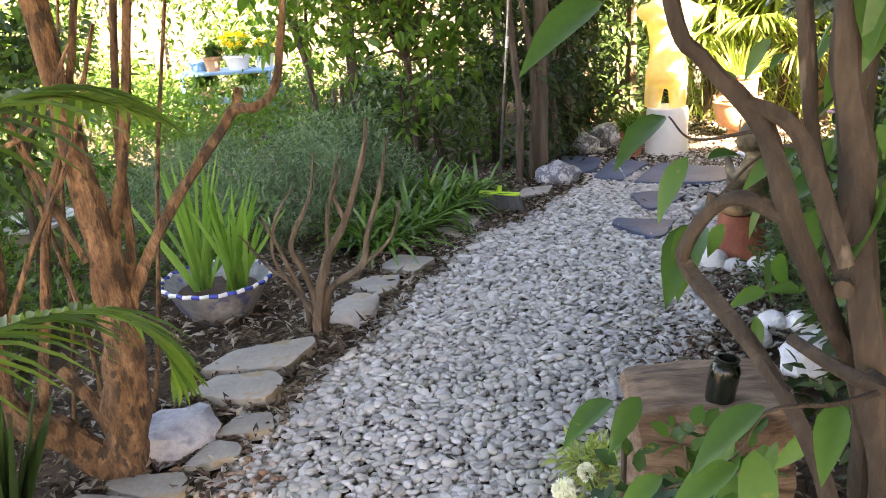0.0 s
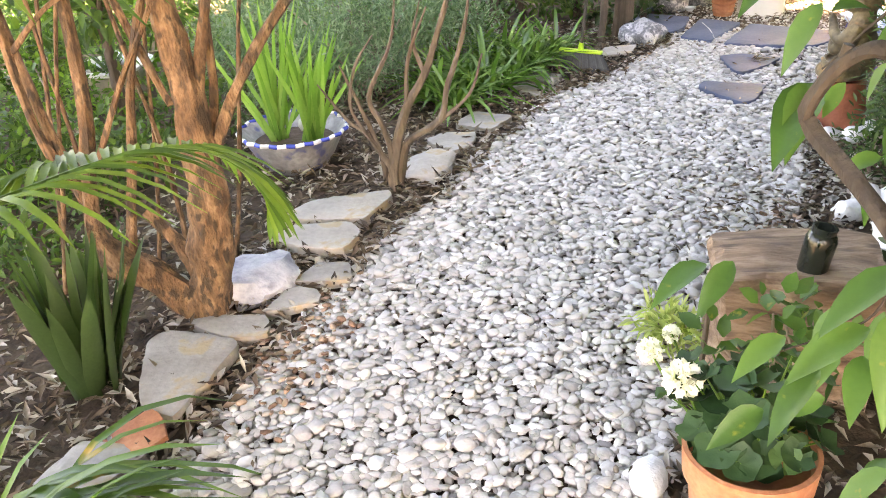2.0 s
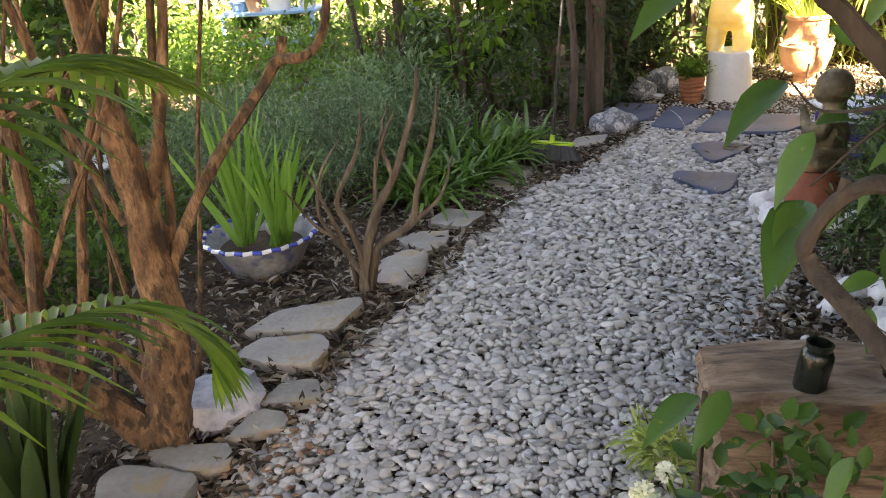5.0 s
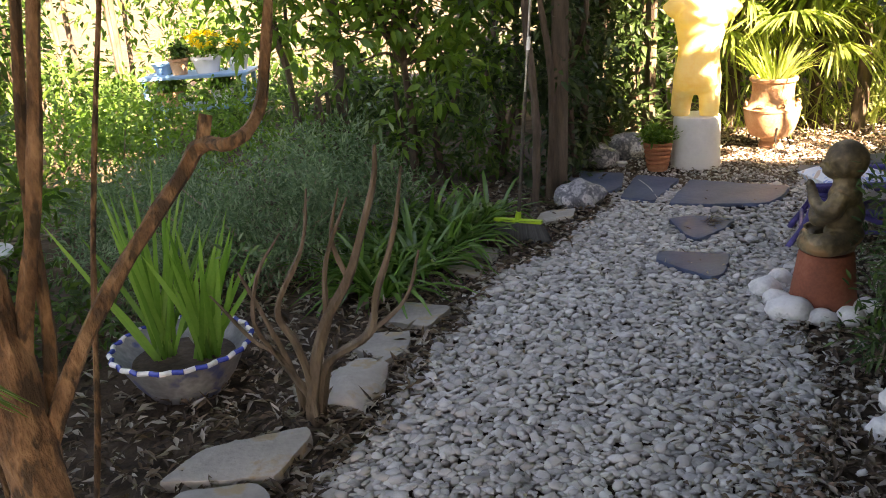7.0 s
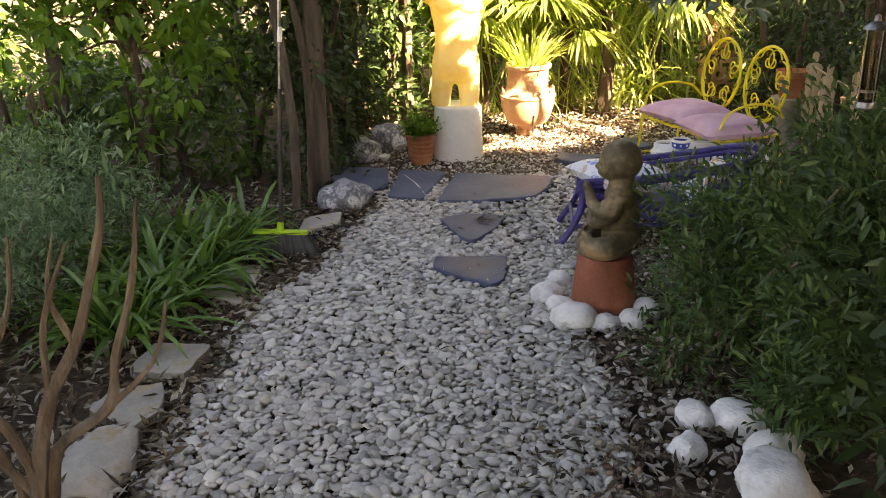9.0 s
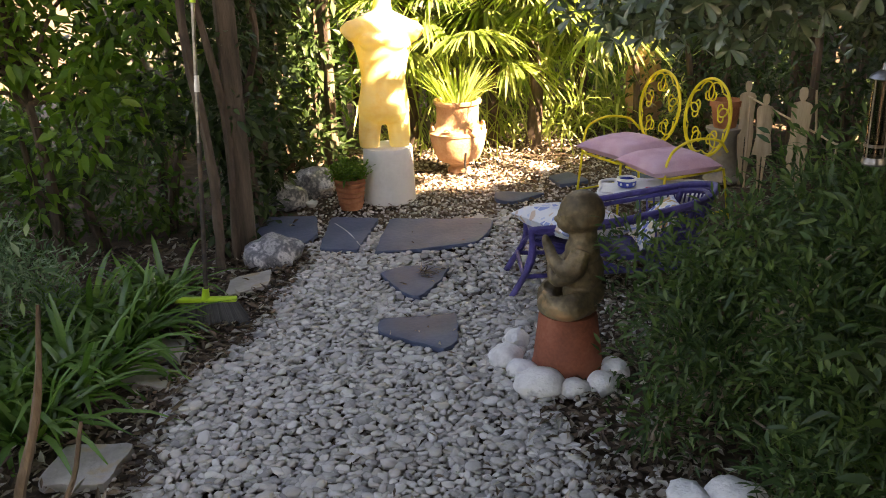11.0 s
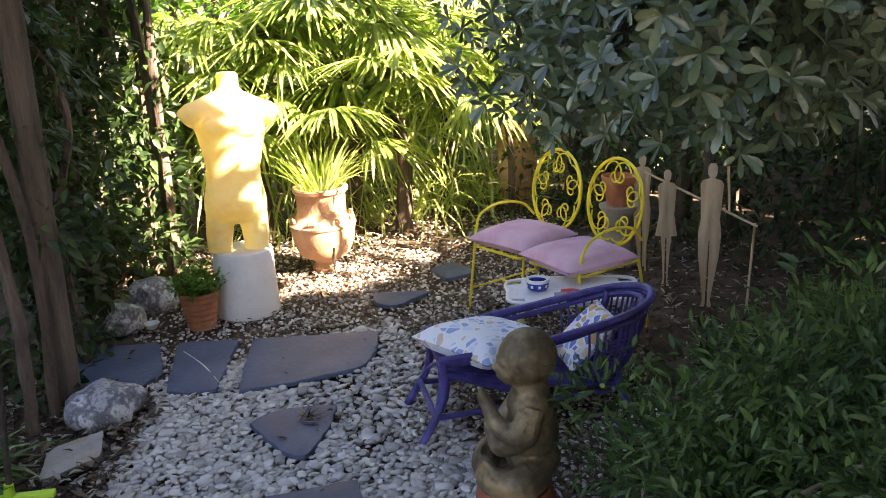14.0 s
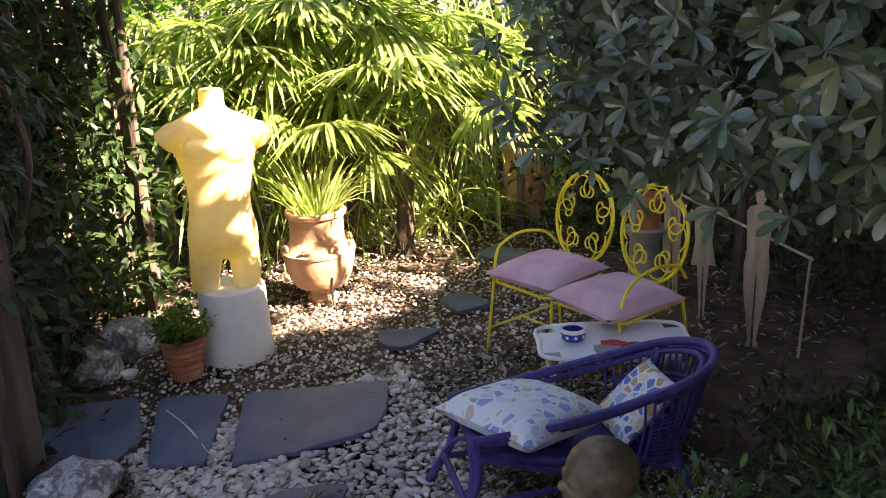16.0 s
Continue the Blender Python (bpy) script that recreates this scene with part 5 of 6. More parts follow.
BLUE_GLAZE = material("blue_glaze", [(0.02, 0.04, 0.25), (0.04, 0.07, 0.38), (0.08, 0.12, 0.45)], 0.2, scale=8, bump=0.03, fine=30)
PALE_WOOD = material("pale_board", [(0.34, 0.25, 0.16), (0.46, 0.36, 0.24), (0.54, 0.44, 0.31)], 0.75, scale=5, bump=0.3, fine=50, aniso=(6, 6, 0.6))
LOG_WOOD = material("old_log", [(0.13, 0.08, 0.055), (0.25, 0.165, 0.115), (0.36, 0.26, 0.19)], 0.9, scale=8, bump=1.0, fine=50, aniso=(0.5, 3, 3), spots=((0.12, 0.08, 0.06), 9, 0.42))
BLACK_GLASS = material("dark_bottle_glass", [(0.01, 0.014, 0.012), (0.02, 0.025, 0.02)], 0.12, scale=6, bump=0.05, fine=30)
RED = material("red_plastic", [(0.55, 0.03, 0.04), (0.65, 0.05, 0.06)], 0.4, scale=6, bump=0.02, fine=30)
GREY_BOX = material("grey_tin", [(0.14, 0.15, 0.165), (0.22, 0.23, 0.25)], 0.4, metal=0.3, scale=9, bump=0.05, fine=40)
SUN_BLUE = material("blue_plastic", [(0.10, 0.25, 0.45), (0.16, 0.34, 0.55)], 0.45, scale=6, bump=0.05, fine=30)


def print_cloth(name, tones, size):
    """Cotton printed with an irregular mosaic of tones on white."""
    m = material(name, [(0.7, 0.72, 0.78), (0.8, 0.81, 0.84)], 0.9, scale=8, bump=0.3, fine=180)
    n, l = m.node_tree.nodes, m.node_tree.links
    b = n["Principled BSDF"]
    co = n.new("ShaderNodeTexCoord")
    cell, gap = n.new("ShaderNodeTexVoronoi"), n.new("ShaderNodeTexVoronoi")
    gap.feature = "DISTANCE_TO_EDGE"
    for v in (cell, gap):
        v.inputs["Scale"].default_value = size
        l.new(co.outputs["Object"], v.inputs["Vector"])
    ramp = n.new("ShaderNodeValToRGB")
    ramp.color_ramp.interpolation = "CONSTANT"
    e = ramp.color_ramp.elements
    while len(e) < len(tones):
        e.new(0.5)
    for k, c in enumerate(tones):
        e[k].position, e[k].color = k / len(tones), (*c, 1)
    sep = n.new("ShaderNodeSeparateColor")
    l.new(cell.outputs["Color"], sep.inputs[0])
    l.new(sep.outputs[0], ramp.inputs[0])
    line = n.new("ShaderNodeMath")
    line.operation, line.inputs[1].default_value = "LESS_THAN", 0.09
    l.new(gap.outputs["Distance"], line.inputs[0])
    mx = n.new("ShaderNodeMixRGB")
    l.new(line.outputs[0], mx.inputs[0])
    l.new(ramp.outputs[0], mx.inputs[1])
    mx.inputs[2].default_value = (0.76, 0.78, 0.82, 1)
    l.new(mx.outputs[0], b.inputs["Base Color"])
    return m


BLUE_PRINT = print_cloth("blue_print_cloth", [(0.50, 0.60, 0.78), (0.72, 0.76, 0.83), (0.28, 0.38, 0.66), (0.74, 0.77, 0.82), (0.62, 0.50, 0.42), (0.62, 0.69, 0.80)], 26)
DEEP_PRINT = print_cloth("bright_blue_print_cloth", [(0.05, 0.16, 0.60), (0.30, 0.45, 0.75), (0.65, 0.72, 0.85), (0.08, 0.22, 0.65)], 60)


def cushion_bm(w, d, h, seed=0, n=14):
    """A pillow with pinched corners and a soft sag."""
    bm = bmesh.new()
    top, low = {}, {}
    for i in range(n + 1):
        for j in range(n + 1):
            u, v = 2 * i / n - 1, 2 * j / n - 1
            pinch = 1 - 0.07 * (1 - abs(u) ** 3) * abs(v) ** 2 - 0.0
            pinch2 = 1 - 0.07 * (1 - abs(v) ** 3) * abs(u) ** 2
            x, y = u * w / 2 * pinch2, v * d / 2 * pinch
            puff = ((1 - u**4) * (1 - v**4)) ** 0.55
            wr = 0.05 * noise.noise(Vector((u * 2.2, v * 2.2, seed)))
            top[i, j] = bm.verts.new((x, y, h * (0.42 + (0.58 + wr) * puff)))
            edge = i in (0, n) or j in (0, n)
            low[i, j] = top[i, j] if edge else bm.verts.new((x, y, h * (0.42 - 0.42 * puff**0.6)))
    for i in range(n):
        for j in range(n):
            bm.faces.new((top[i, j], top[i + 1, j], top[i + 1, j + 1], top[i, j + 1]))
            q = [low[i, j], low[i, j + 1], low[i + 1, j + 1], low[i + 1, j]]
            if len({v for v in q}) == 4:
                try:
                    bm.faces.new(q)
                except ValueError:
                    pass
    return bm


def ellipsoid(bm, at, r, turn=(0, 0, 0)):
    m = pose(*at, *turn) @ Matrix.Diagonal((*r, 1))
    bmesh.ops.create_icosphere(bm, subdivisions=3, radius=1, matrix=m)


def fused(name, bm, mat, voxel, smooth=6):
    """Overlapping solids grown together into one skin."""
    ob = new(name, bm_mesh(name, bm, mat))
    r = ob.modifiers.new("skin", "REMESH")
    r.mode, r.voxel_size, r.use_smooth_shade = "VOXEL", voxel, True
    s = ob.modifiers.new("soft", "SMOOTH")
    s.iterations, s.factor = smooth, 0.5
    return ob


# plinth and torso figure
PL = (1.75, 7.02)
pl = part("plinth", lathe([(0, 0), (0.176, 0), (0.178, 0.01), (0.17, 0.2), (0.166, 0.355), (0.16, 0.372), (0.15, 0.377), (0, 0.377)], 40, 0.012), WHITE_PAINT)
pl.location = (*PL, 0.0)
tagged(pl, "white round plinth standing on the gravel", "plinth")
bm = bmesh.new()
prof = [(0.08, 0.04, 0.05), (0.115, 0.15, 0.095), (0.17, 0.17, 0.11), (0.24, 0.166, 0.108), (0.34, 0.148, 0.097), (0.42, 0.143, 0.094), (0.52, 0.158, 0.103), (0.62, 0.182, 0.116), (0.70, 0.2, 0.114), (0.76, 0.21, 0.1), (0.81, 0.19, 0.075), (0.845, 0.12, 0.062), (0.87, 0.066, 0.06), (0.90, 0.058, 0.056), (0.975, 0.056, 0.056)]
rings = []
for z, a, b in prof:
    rings.append([bm.verts.new((a * math.copysign(abs(math.cos(w)) ** 0.85, math.cos(w)), b * math.copysign(abs(math.sin(w)) ** 0.85, math.sin(w)) - 0.02 * math.sin(z * 5), z + 0.09)) for w in np.linspace(0, 2 * math.pi, 29)[:-1]])
for a, b in zip(rings, rings[1:]):
    for s in range(28):
        bm.faces.new((a[s], a[(s + 1) % 28], b[(s + 1) % 28], b[s]))
bm.faces.new(rings[0][::-1])
bm.faces.new(rings[-1])
for sx in (-1, 1):
    tube(bm, [(sx * 0.1, -0.01, -0.005), (sx * 0.098, -0.012, 0.1), (sx * 0.085, -0.01, 0.26)], [0.066, 0.074, 0.08], 18)
    tube(bm, [(sx * 0.12, -0.02, 0.86), (sx * 0.19, -0.02, 0.835), (sx * 0.24, -0.015, 0.795)], [0.06, 0.068, 0.06], 16)
    ellipsoid(bm, (sx * 0.075, -0.105, 0.76), (0.085, 0.03, 0.06))
torso = fused("torso_mannequin", bm, SHELL, 0.011, 5)
torso.matrix_world = pose(PL[0] - 0.02, PL[1], 0.374, 0, 2.3, -19) @ Matrix.Diagonal((1, 1, 0.91, 1))
tagged(torso, "yellow plastic torso mannequin standing on a plinth", "mannequin")

# ribbed flower pot
pot = thing("flower_pot", (1.45, 6.94, 0), "ribbed terracotta pot with a small leafy plant", "flower pot")
prof = [(0, 0), (0.07, 0), (0.073, 0.01)]
for k in range(5):
    z = 0.025 + 0.033 * k
    r = 0.078 + 0.005 * k
    prof += [(r - 0.004, z), (r + 0.004, z + 0.008), (r + 0.004, z + 0.022), (r - 0.004, z + 0.03)]
prof += [(0.105, 0.195), (0.107, 0.212), (0.098, 0.212), (0.094, 0.18), (0, 0.178)]
part("pot", lathe(prof, 36), tile, pot)
crown("plant", in_ellipsoid(50, (0, 0, 0.255), (0.125, 0.125, 0.075), 0.3), 18, 0.05, 0.035, 0.022, FRESH, pot, up=0.6, shape=SMALL)

# clay urn with its plant
urn = thing("clay_urn", (2.45, 7.45, 0), "large lugged clay urn on an iron stand", "urn")
part("body", lathe([(0, 0.10), (0.14, 0.10), (0.158, 0.115), (0.18, 0.16), (0.198, 0.22), (0.207, 0.27), (0.209, 0.3), (0.216, 0.305), (0.217, 0.318), (0.208, 0.324), (0.19, 0.345), (0.172, 0.365), (0.16, 0.385), (0.156, 0.42), (0.157, 0.5), (0.16, 0.515), (0.176, 0.525), (0.18, 0.545), (0.172, 0.556), (0.145, 0.55), (0.14, 0.48), (0, 0.47)], 44, 0.012), CLAY, urn)
for k in range(8):
    w = 2 * math.pi * k / 8
    ring = [(0.205 * math.cos(w) + 0.022 * math.cos(s) * -math.sin(w), 0.205 * math.sin(w) + 0.022 * math.cos(s) * math.cos(w), 0.345 + 0.022 * math.sin(s)) for s in np.linspace(0, math.pi, 8)]
    part("lug", bars((ring, 0.009), seg=7), CLAY, urn)
part("foot", lathe([(0, 0.0), (0.085, 0.0), (0.09, 0.02), (0.07, 0.06), (0.1, 0.101), (0, 0.102)], 28), CLAY, urn)
for k in range(3):
    w = 2.1 * k + 0.4
    part("stand_leg", bars((spline([(0.2 * math.cos(w), 0.2 * math.sin(w), 0.0), (0.16 * math.cos(w), 0.16 * math.sin(w), 0.1), (0.19 * math.cos(w), 0.19 * math.sin(w), 0.19)], 4), 0.008), seg=6), IRON, urn)
strap_plant("urn_plant", (2.45, 7.45, 0.46), 90, 0.62, 0.018, REED, "pale strappy plant spilling from the urn", lean=0.6, droop=0.45, spread=0.1)

# clay jars half hidden in the leaves
ob = part("clay_jar", lathe([(0, 0), (0.1, 0), (0.13, 0.05), (0.165, 0.3), (0.16, 0.5), (0.12, 0.68), (0.1, 0.74), (0.12, 0.8), (0.125, 0.83), (0.1, 0.83), (0.09, 0.74), (0, 0.72)], 32, 0.012), CLAY)
ob.location = (4.45, 7.95, 0)
tagged(ob, "tall brown clay jar half hidden by leaves", "jar")
ob = part("flower_pot", lathe([(0, 0), (0.1, 0), (0.104, 0.01), (0.135, 0.2), (0.15, 0.205), (0.152, 0.26), (0.14, 0.262), (0.13, 0.21), (0, 0.2)], 32, 0.006), tile)
ob.matrix_world = pose(3.95, 6.3, 0.38) @ Matrix.Diagonal((0.72, 0.72, 0.72, 1))
tagged(ob, "plain terracotta pot standing behind the bench", "flower pot")
ob = part("pot_stand", lathe([(0, 0), (0.12, 0), (0.125, 0.02), (0.1, 0.05), (0.09, 0.32), (0.12, 0.36), (0.125, 0.38), (0, 0.38)], 28, 0.03), FLAG)
ob.location = (3.95, 6.3, 0)
tagged(ob, "weathered stone stand under the terracotta pot", "stand")

# small white dish
ob = part("saucer", lathe([(0, 0), (0.025, 0), (0.042, 0.025), (0.044, 0.03), (0.038, 0.028), (0.022, 0.008), (0, 0.008)], 24), PORCELAIN)
ob.location = (1.22, 7.1, 0.004)
tagged(ob, "small chipped white dish on the gravel", "dish")

# seated child statue on an upturned pot
ob = part("upturned_pot", lathe([(0, 0), (0.14, 0), (0.146, 0.008), (0.144, 0.03), (0.14, 0.04), (0.116, 0.235), (0.11, 0.25), (0.09, 0.253), (0, 0.25)], 40, 0.01), tile)
ob.location = (1.585, 4.36, 0)
ob.data.materials[0] = material("red_terracotta", [(0.20, 0.055, 0.03), (0.30, 0.085, 0.045), (0.38, 0.13, 0.075)], 0.75, scale=6, bump=0.25, fine=70)
tagged(ob, "upturned terracotta pot used as a pedestal", "flower pot")
bm = bmesh.new()
ellipsoid(bm, (0, 0.008, 0.405), (0.08, 0.09, 0.088))
ellipsoid(bm, (0, -0.035, 0.365), (0.056, 0.052, 0.045))
ellipsoid(bm, (0, -0.086, 0.378), (0.012, 0.016, 0.014))
ellipsoid(bm, (0, -0.075, 0.402), (0.045, 0.012, 0.009))
ellipsoid(bm, (0, -0.08, 0.352), (0.02, 0.01, 0.008))
ellipsoid(bm, (0, -0.125, 0.275), (0.026, 0.02, 0.042), (18, 0, 0))
tube(bm, spline([(0.085, -0.01, 0.26), (0.105, -0.05, 0.205), (0.06, -0.1, 0.23), (0.012, -0.12, 0.27)], 5), [0.034, 0.034, 0.027, 0.022], 10)
tube(bm, spline([(0.11, -0.02, 0.1), (0.12, -0.1, 0.085), (0.05, -0.14, 0.1)], 5), [0.02, 0.018, 0.01], 8)
tube(bm, spline([(-0.1, -0.03, 0.1), (-0.1, -0.11, 0.085), (-0.03, -0.145, 0.09)], 5), [0.02, 0.018, 0.01], 8)
for sx in (-1, 1):
    ellipsoid(bm, (sx * 0.072, 0.01, 0.385), (0.012, 0.02, 0.026))
    tube(bm, spline([(sx * 0.08, 0.01, 0.275), (sx * 0.105, -0.02, 0.2), (sx * 0.06, -0.09, 0.15), (sx * 0.015, -0.105, 0.19)], 5), [0.034, 0.033, 0.028, 0.024], 10)
    tube(bm, spline([(sx * 0.06, 0.02, 0.06), (sx * 0.125, -0.05, 0.055), (sx * 0.06, -0.125, 0.045), (-sx * 0.04, -0.12, 0.035)], 5), [0.058, 0.05, 0.042, 0.03], 10)
tube(bm, [(0, 0.015, 0.36), (0, 0.015, 0.27)], [0.05, 0.062], 12)
ellipsoid(bm, (0, 0.012, 0.25), (0.1, 0.07, 0.065))
ellipsoid(bm, (0, 0.015, 0.17), (0.095, 0.085, 0.1))
ellipsoid(bm, (0, 0.02, 0.08), (0.1, 0.085, 0.06))
ellipsoid(bm, (0, -0.03, 0.02), (0.12, 0.11, 0.022))
statue = fused("child_statue", bm, BRONZE, 0.006, 2)
statue.matrix_world = pose(1.625, 4.35, 0.25, 0, 0, -118) @ Matrix.Diagonal((0.98, 0.98, 1.0, 1))
tagged(statue, "weathered bronze seated child statue on a pot", "statue")

# yellow scroll bench
bench = thing("garden_bench", (2.75, 6.19, 0), "yellow wrought-iron double bench with scrollwork backs", "bench", turn=-86.5)
R = 0.0075


def ring(cx, y, cz, rx, rz, lean=0.15, n=40):
    return [(cx + rx * math.cos(w), y + lean * (rz * math.sin(w)), cz + rz * math.sin(w)) for w in np.linspace(0, 2 * math.pi, n + 1)[:-1]]


for cx in (0.19, 0.61):
    bm = bmesh.new()
    tube(bm, ring(cx, 0.44, 0.635, 0.182, 0.22), R * 1.1, 8, closed=True)
    back = part("backrest", bm, YELLOW, bench)
    for k in range(5):
        a0 = math.pi / 2 + 2 * math.pi * k / 5
        for sgn in (-1, 1):
            pts = []
            hub = a0 + sgn * 0.2
            for s in np.linspace(0, 1, 34):
                w = a0 + sgn * (1.35 - 7.4 * s)
                rr = 0.31 * (1 - s) ** 1.1 + 0.05
                u = 0.63 * math.cos(hub) + rr * math.cos(w)
                v = 0.63 * math.sin(hub) + rr * math.sin(w)
                k = min(1.0, 0.97 / math.hypot(u, v))
                pts.append((cx + 0.182 * u * k, 0.44 + 0.15 * 0.22 * v * k, 0.635 + 0.22 * v * k))
            part("scroll", bars((pts, 0.0046), seg=6), YELLOW, back)
    x0, x1 = cx - 0.19, cx + 0.19
    loop = [(x0 + 0.03, 0.0, 0.375), (x1 - 0.03, 0.0, 0.375), (x1, 0.03, 0.375), (x1, 0.4, 0.375), (x1 - 0.03, 0.42, 0.375), (x0 + 0.03, 0.42, 0.375), (x0, 0.4, 0.375), (x0, 0.03, 0.375)]
    bm = bmesh.new()
    tube(bm, loop, R, 8, closed=True)
    for k in range(1, 6):
        tube(bm, [(x0 + 0.38 * k / 6, 0.0, 0.375), (x0 + 0.38 * k / 6, 0.42, 0.375)], 0.004, 6)
    part("seat", bm, YELLOW, bench)
for x in (0.01, 0.79):
    s = -1 if x < 0.4 else 1
    part("armrest", bars((spline([(x, 0.44, 0.47), (x + s * 0.012, 0.36, 0.545), (x + s * 0.015, 0.2, 0.575), (x + s * 0.012, 0.06, 0.54), (x, 0.01, 0.46), (x, 0.0, 0.375)], 6), R), seg=8), YELLOW, bench)
for x, y, dx, dy in ((0.01, 0.0, -0.03, -0.03), (0.79, 0.0, 0.03, -0.03), (0.01, 0.42, -0.02, 0.06), (0.79, 0.42, 0.02, 0.06), (0.4, 0.0, 0, -0.02)):
    part("leg", bars(([(x, y, 0.375), (x + dx, y + dy, 0.0)], R), seg=8), YELLOW, bench)
for x in (-0.012, 0.812):
    part("stretcher", bars(([(x, -0.02, 0.13), (x, 0.46, 0.13)], 0.006), seg=6), YELLOW, bench)
part("stretcher", bars(([(-0.012, 0.2, 0.13), (0.812, 0.2, 0.13)], 0.006), seg=6), YELLOW, bench)
for cx, tilt, dy in ((0.175, 5, 0.0), (0.635, -7, -0.05)):
    ob = part("seat_cushion", cushion_bm(0.41, 0.44, 0.105, cx), PINK)
    ob.matrix_world = bench.matrix_world @ pose(cx, 0.2 + dy, 0.374, 0, 0, tilt)
    tagged(ob, "faded mauve square cushion on the yellow bench", "cushion", "bench cushions")

# white wicker-topped table
TT = 0.345
table = thing("side_table", (2.72, 5.36, 0), "low white side table with a woven top", "table", turn=-35)
bm = box((0.62, 0.36, 0.018), (0, 0, TT - 0.009), 0)
vert = [e for e in bm.edges if abs(e.verts[0].co.z - e.verts[1].co.z) > 0.01]
bmesh.ops.bevel(bm, geom=vert, offset=0.08, segments=6, affect="EDGES")
WOVEN = material("white_woven", [(0.62, 0.63, 0.66), (0.74, 0.75, 0.77), (0.8, 0.8, 0.81)], 0.6, scale=6, bump=0.1, fine=30)
wn, wl = WOVEN.node_tree.nodes, WOVEN.node_tree.links
check, wco, wb = wn.new("ShaderNodeTexChecker"), wn.new("ShaderNodeTexCoord"), wn.new("ShaderNodeBump")
check.inputs["Scale"].default_value = 75
wl.new(wco.outputs["Object"], check.inputs["Vector"])
wl.new(check.outputs["Fac"], wb.inputs["Height"])
wb.inputs["Strength"].default_value, wb.inputs["Distance"].default_value = 0.9, 0.006
wl.new(wb.outputs[0], wn["Principled BSDF"].inputs["Normal"])
part("top", bm, WOVEN, table)
bm = bmesh.new()
tube(bm, spline([(0.3, 0, TT), (0.28, 0.15, TT), (0, 0.18, TT), (-0.28, 0.15, TT), (-0.3, 0, TT), (-0.28, -0.15, TT), (0, -0.18, TT), (0.28, -0.15, TT)], 5), 0.009, 8, closed=True)
part("rim", bm, WHITE_PAINT, table)
for sx in (-1, 1):
    for sy in (-1, 1):
        part("leg", bars((spline([(sx * 0.22, sy * 0.12, TT - 0.015), (sx * 0.26, sy * 0.14, 0.24), (sx * 0.235, sy * 0.13, 0.1), (sx * 0.265, sy * 0.15, 0)], 5), 0.007), seg=7), WHITE_PAINT, table)
        part("scroll", bars((spline([(sx * 0.22, sy * 0.12, TT - 0.02), (sx * 0.17, sy * 0.125, TT - 0.05), (sx * 0.1, sy * 0.13, TT - 0.03)], 5), 0.004), seg=6), WHITE_PAINT, table)
dish = thing("ashtray", (2.60, 5.47, TT + 0.004), "small blue-and-white glazed bowl on the table", "bowl")
part("bowl", lathe([(0, 0), (0.042, 0), (0.05, 0.008), (0.053, 0.04), (0.05, 0.046), (0.044, 0.043), (0.042, 0.015), (0, 0.012)], 28), BLUE_GLAZE, dish)
part("rim", lathe([(0.0515, 0.034), (0.0555, 0.036), (0.0545, 0.049), (0.044, 0.049), (0.0435, 0.04)], 28), PORCELAIN, dish, "white glazed rim")
for k in range(9):
    w = 2 * math.pi * k / 9
    b = box((0.004, 0.012, 0.012), (0.0515, 0, 0.02), 0.001)
    bmesh.ops.rotate(b, cent=(0, 0, 0), matrix=Matrix.Rotation(w, 3, "Z"), verts=b.verts)
    part("motif", b, PORCELAIN, dish, smooth=False)
ob = part("tin_box", box((0.1, 0.07, 0.02), (0, 0, 0.01), 0.004), GREY_BOX)
ob.matrix_world = pose(2.62, 5.29, TT + 0.001, 0, 0, -25)
tagged(ob, "small flat grey tin on the table", "tin")
cut = thing("pruning_shears", (2.70, 5.27, TT + 0.002), "red-handled pruning shears lying on the table", "shears", turn=-45)
part("handle", bars((spline([(-0.1, 0.012, 0.012), (-0.05, 0.02, 0.014), (0.0, 0.005, 0.013)], 4), [0.009, 0.01, 0.008]), seg=8), RED, cut)
part("handle", bars((spline([(-0.1, -0.016, 0.012), (-0.05, -0.02, 0.014), (0.0, -0.005, 0.013)], 4), [0.009, 0.01, 0.008]), seg=8), RED, cut)
part("blade", bars((spline([(0.0, 0.004, 0.012), (0.04, 0.012, 0.012), (0.085, 0.004, 0.012)], 4), [0.008, 0.009, 0.002]), seg=6), STEEL, cut, "dark steel blade")

# purple rattan chair
chair = thing("rattan_chair", (2.177, 5.115, 0), "purple-painted low rattan tub chair with cushions", "chair", turn=-112)
chair.matrix_world = chair.matrix_world @ Matrix.Diagonal((0.87, 1, 1, 1))
half = [(0.19, -0.34, 0.335), (0.21, -0.08, 0.355), (0.21, 0.22, 0.395), (0.16, 0.49, 0.445), (0.0, 0.59, 0.47)]
rim = spline(half + [(-x, y, z) for x, y, z in half[-2::-1]], 8)
part("arm_rail", bars((rim, 0.017), seg=10, lumpy=0.15), PURPLE, chair)
part("inner_rail", bars(([(x * 0.9, y * 0.93, z - 0.028) for x, y, z in rim], 0.011), seg=8, lumpy=0.2), PURPLE, chair)
seat_half = [(0.175, -0.31, 0.265), (0.185, -0.03, 0.21), (0.17, 0.22, 0.16), (0.12, 0.4, 0.12), (0.0, 0.45, 0.11)]
seat_line = spline(seat_half + [(-x, y, z) for x, y, z in seat_half[-2::-1]], 8)
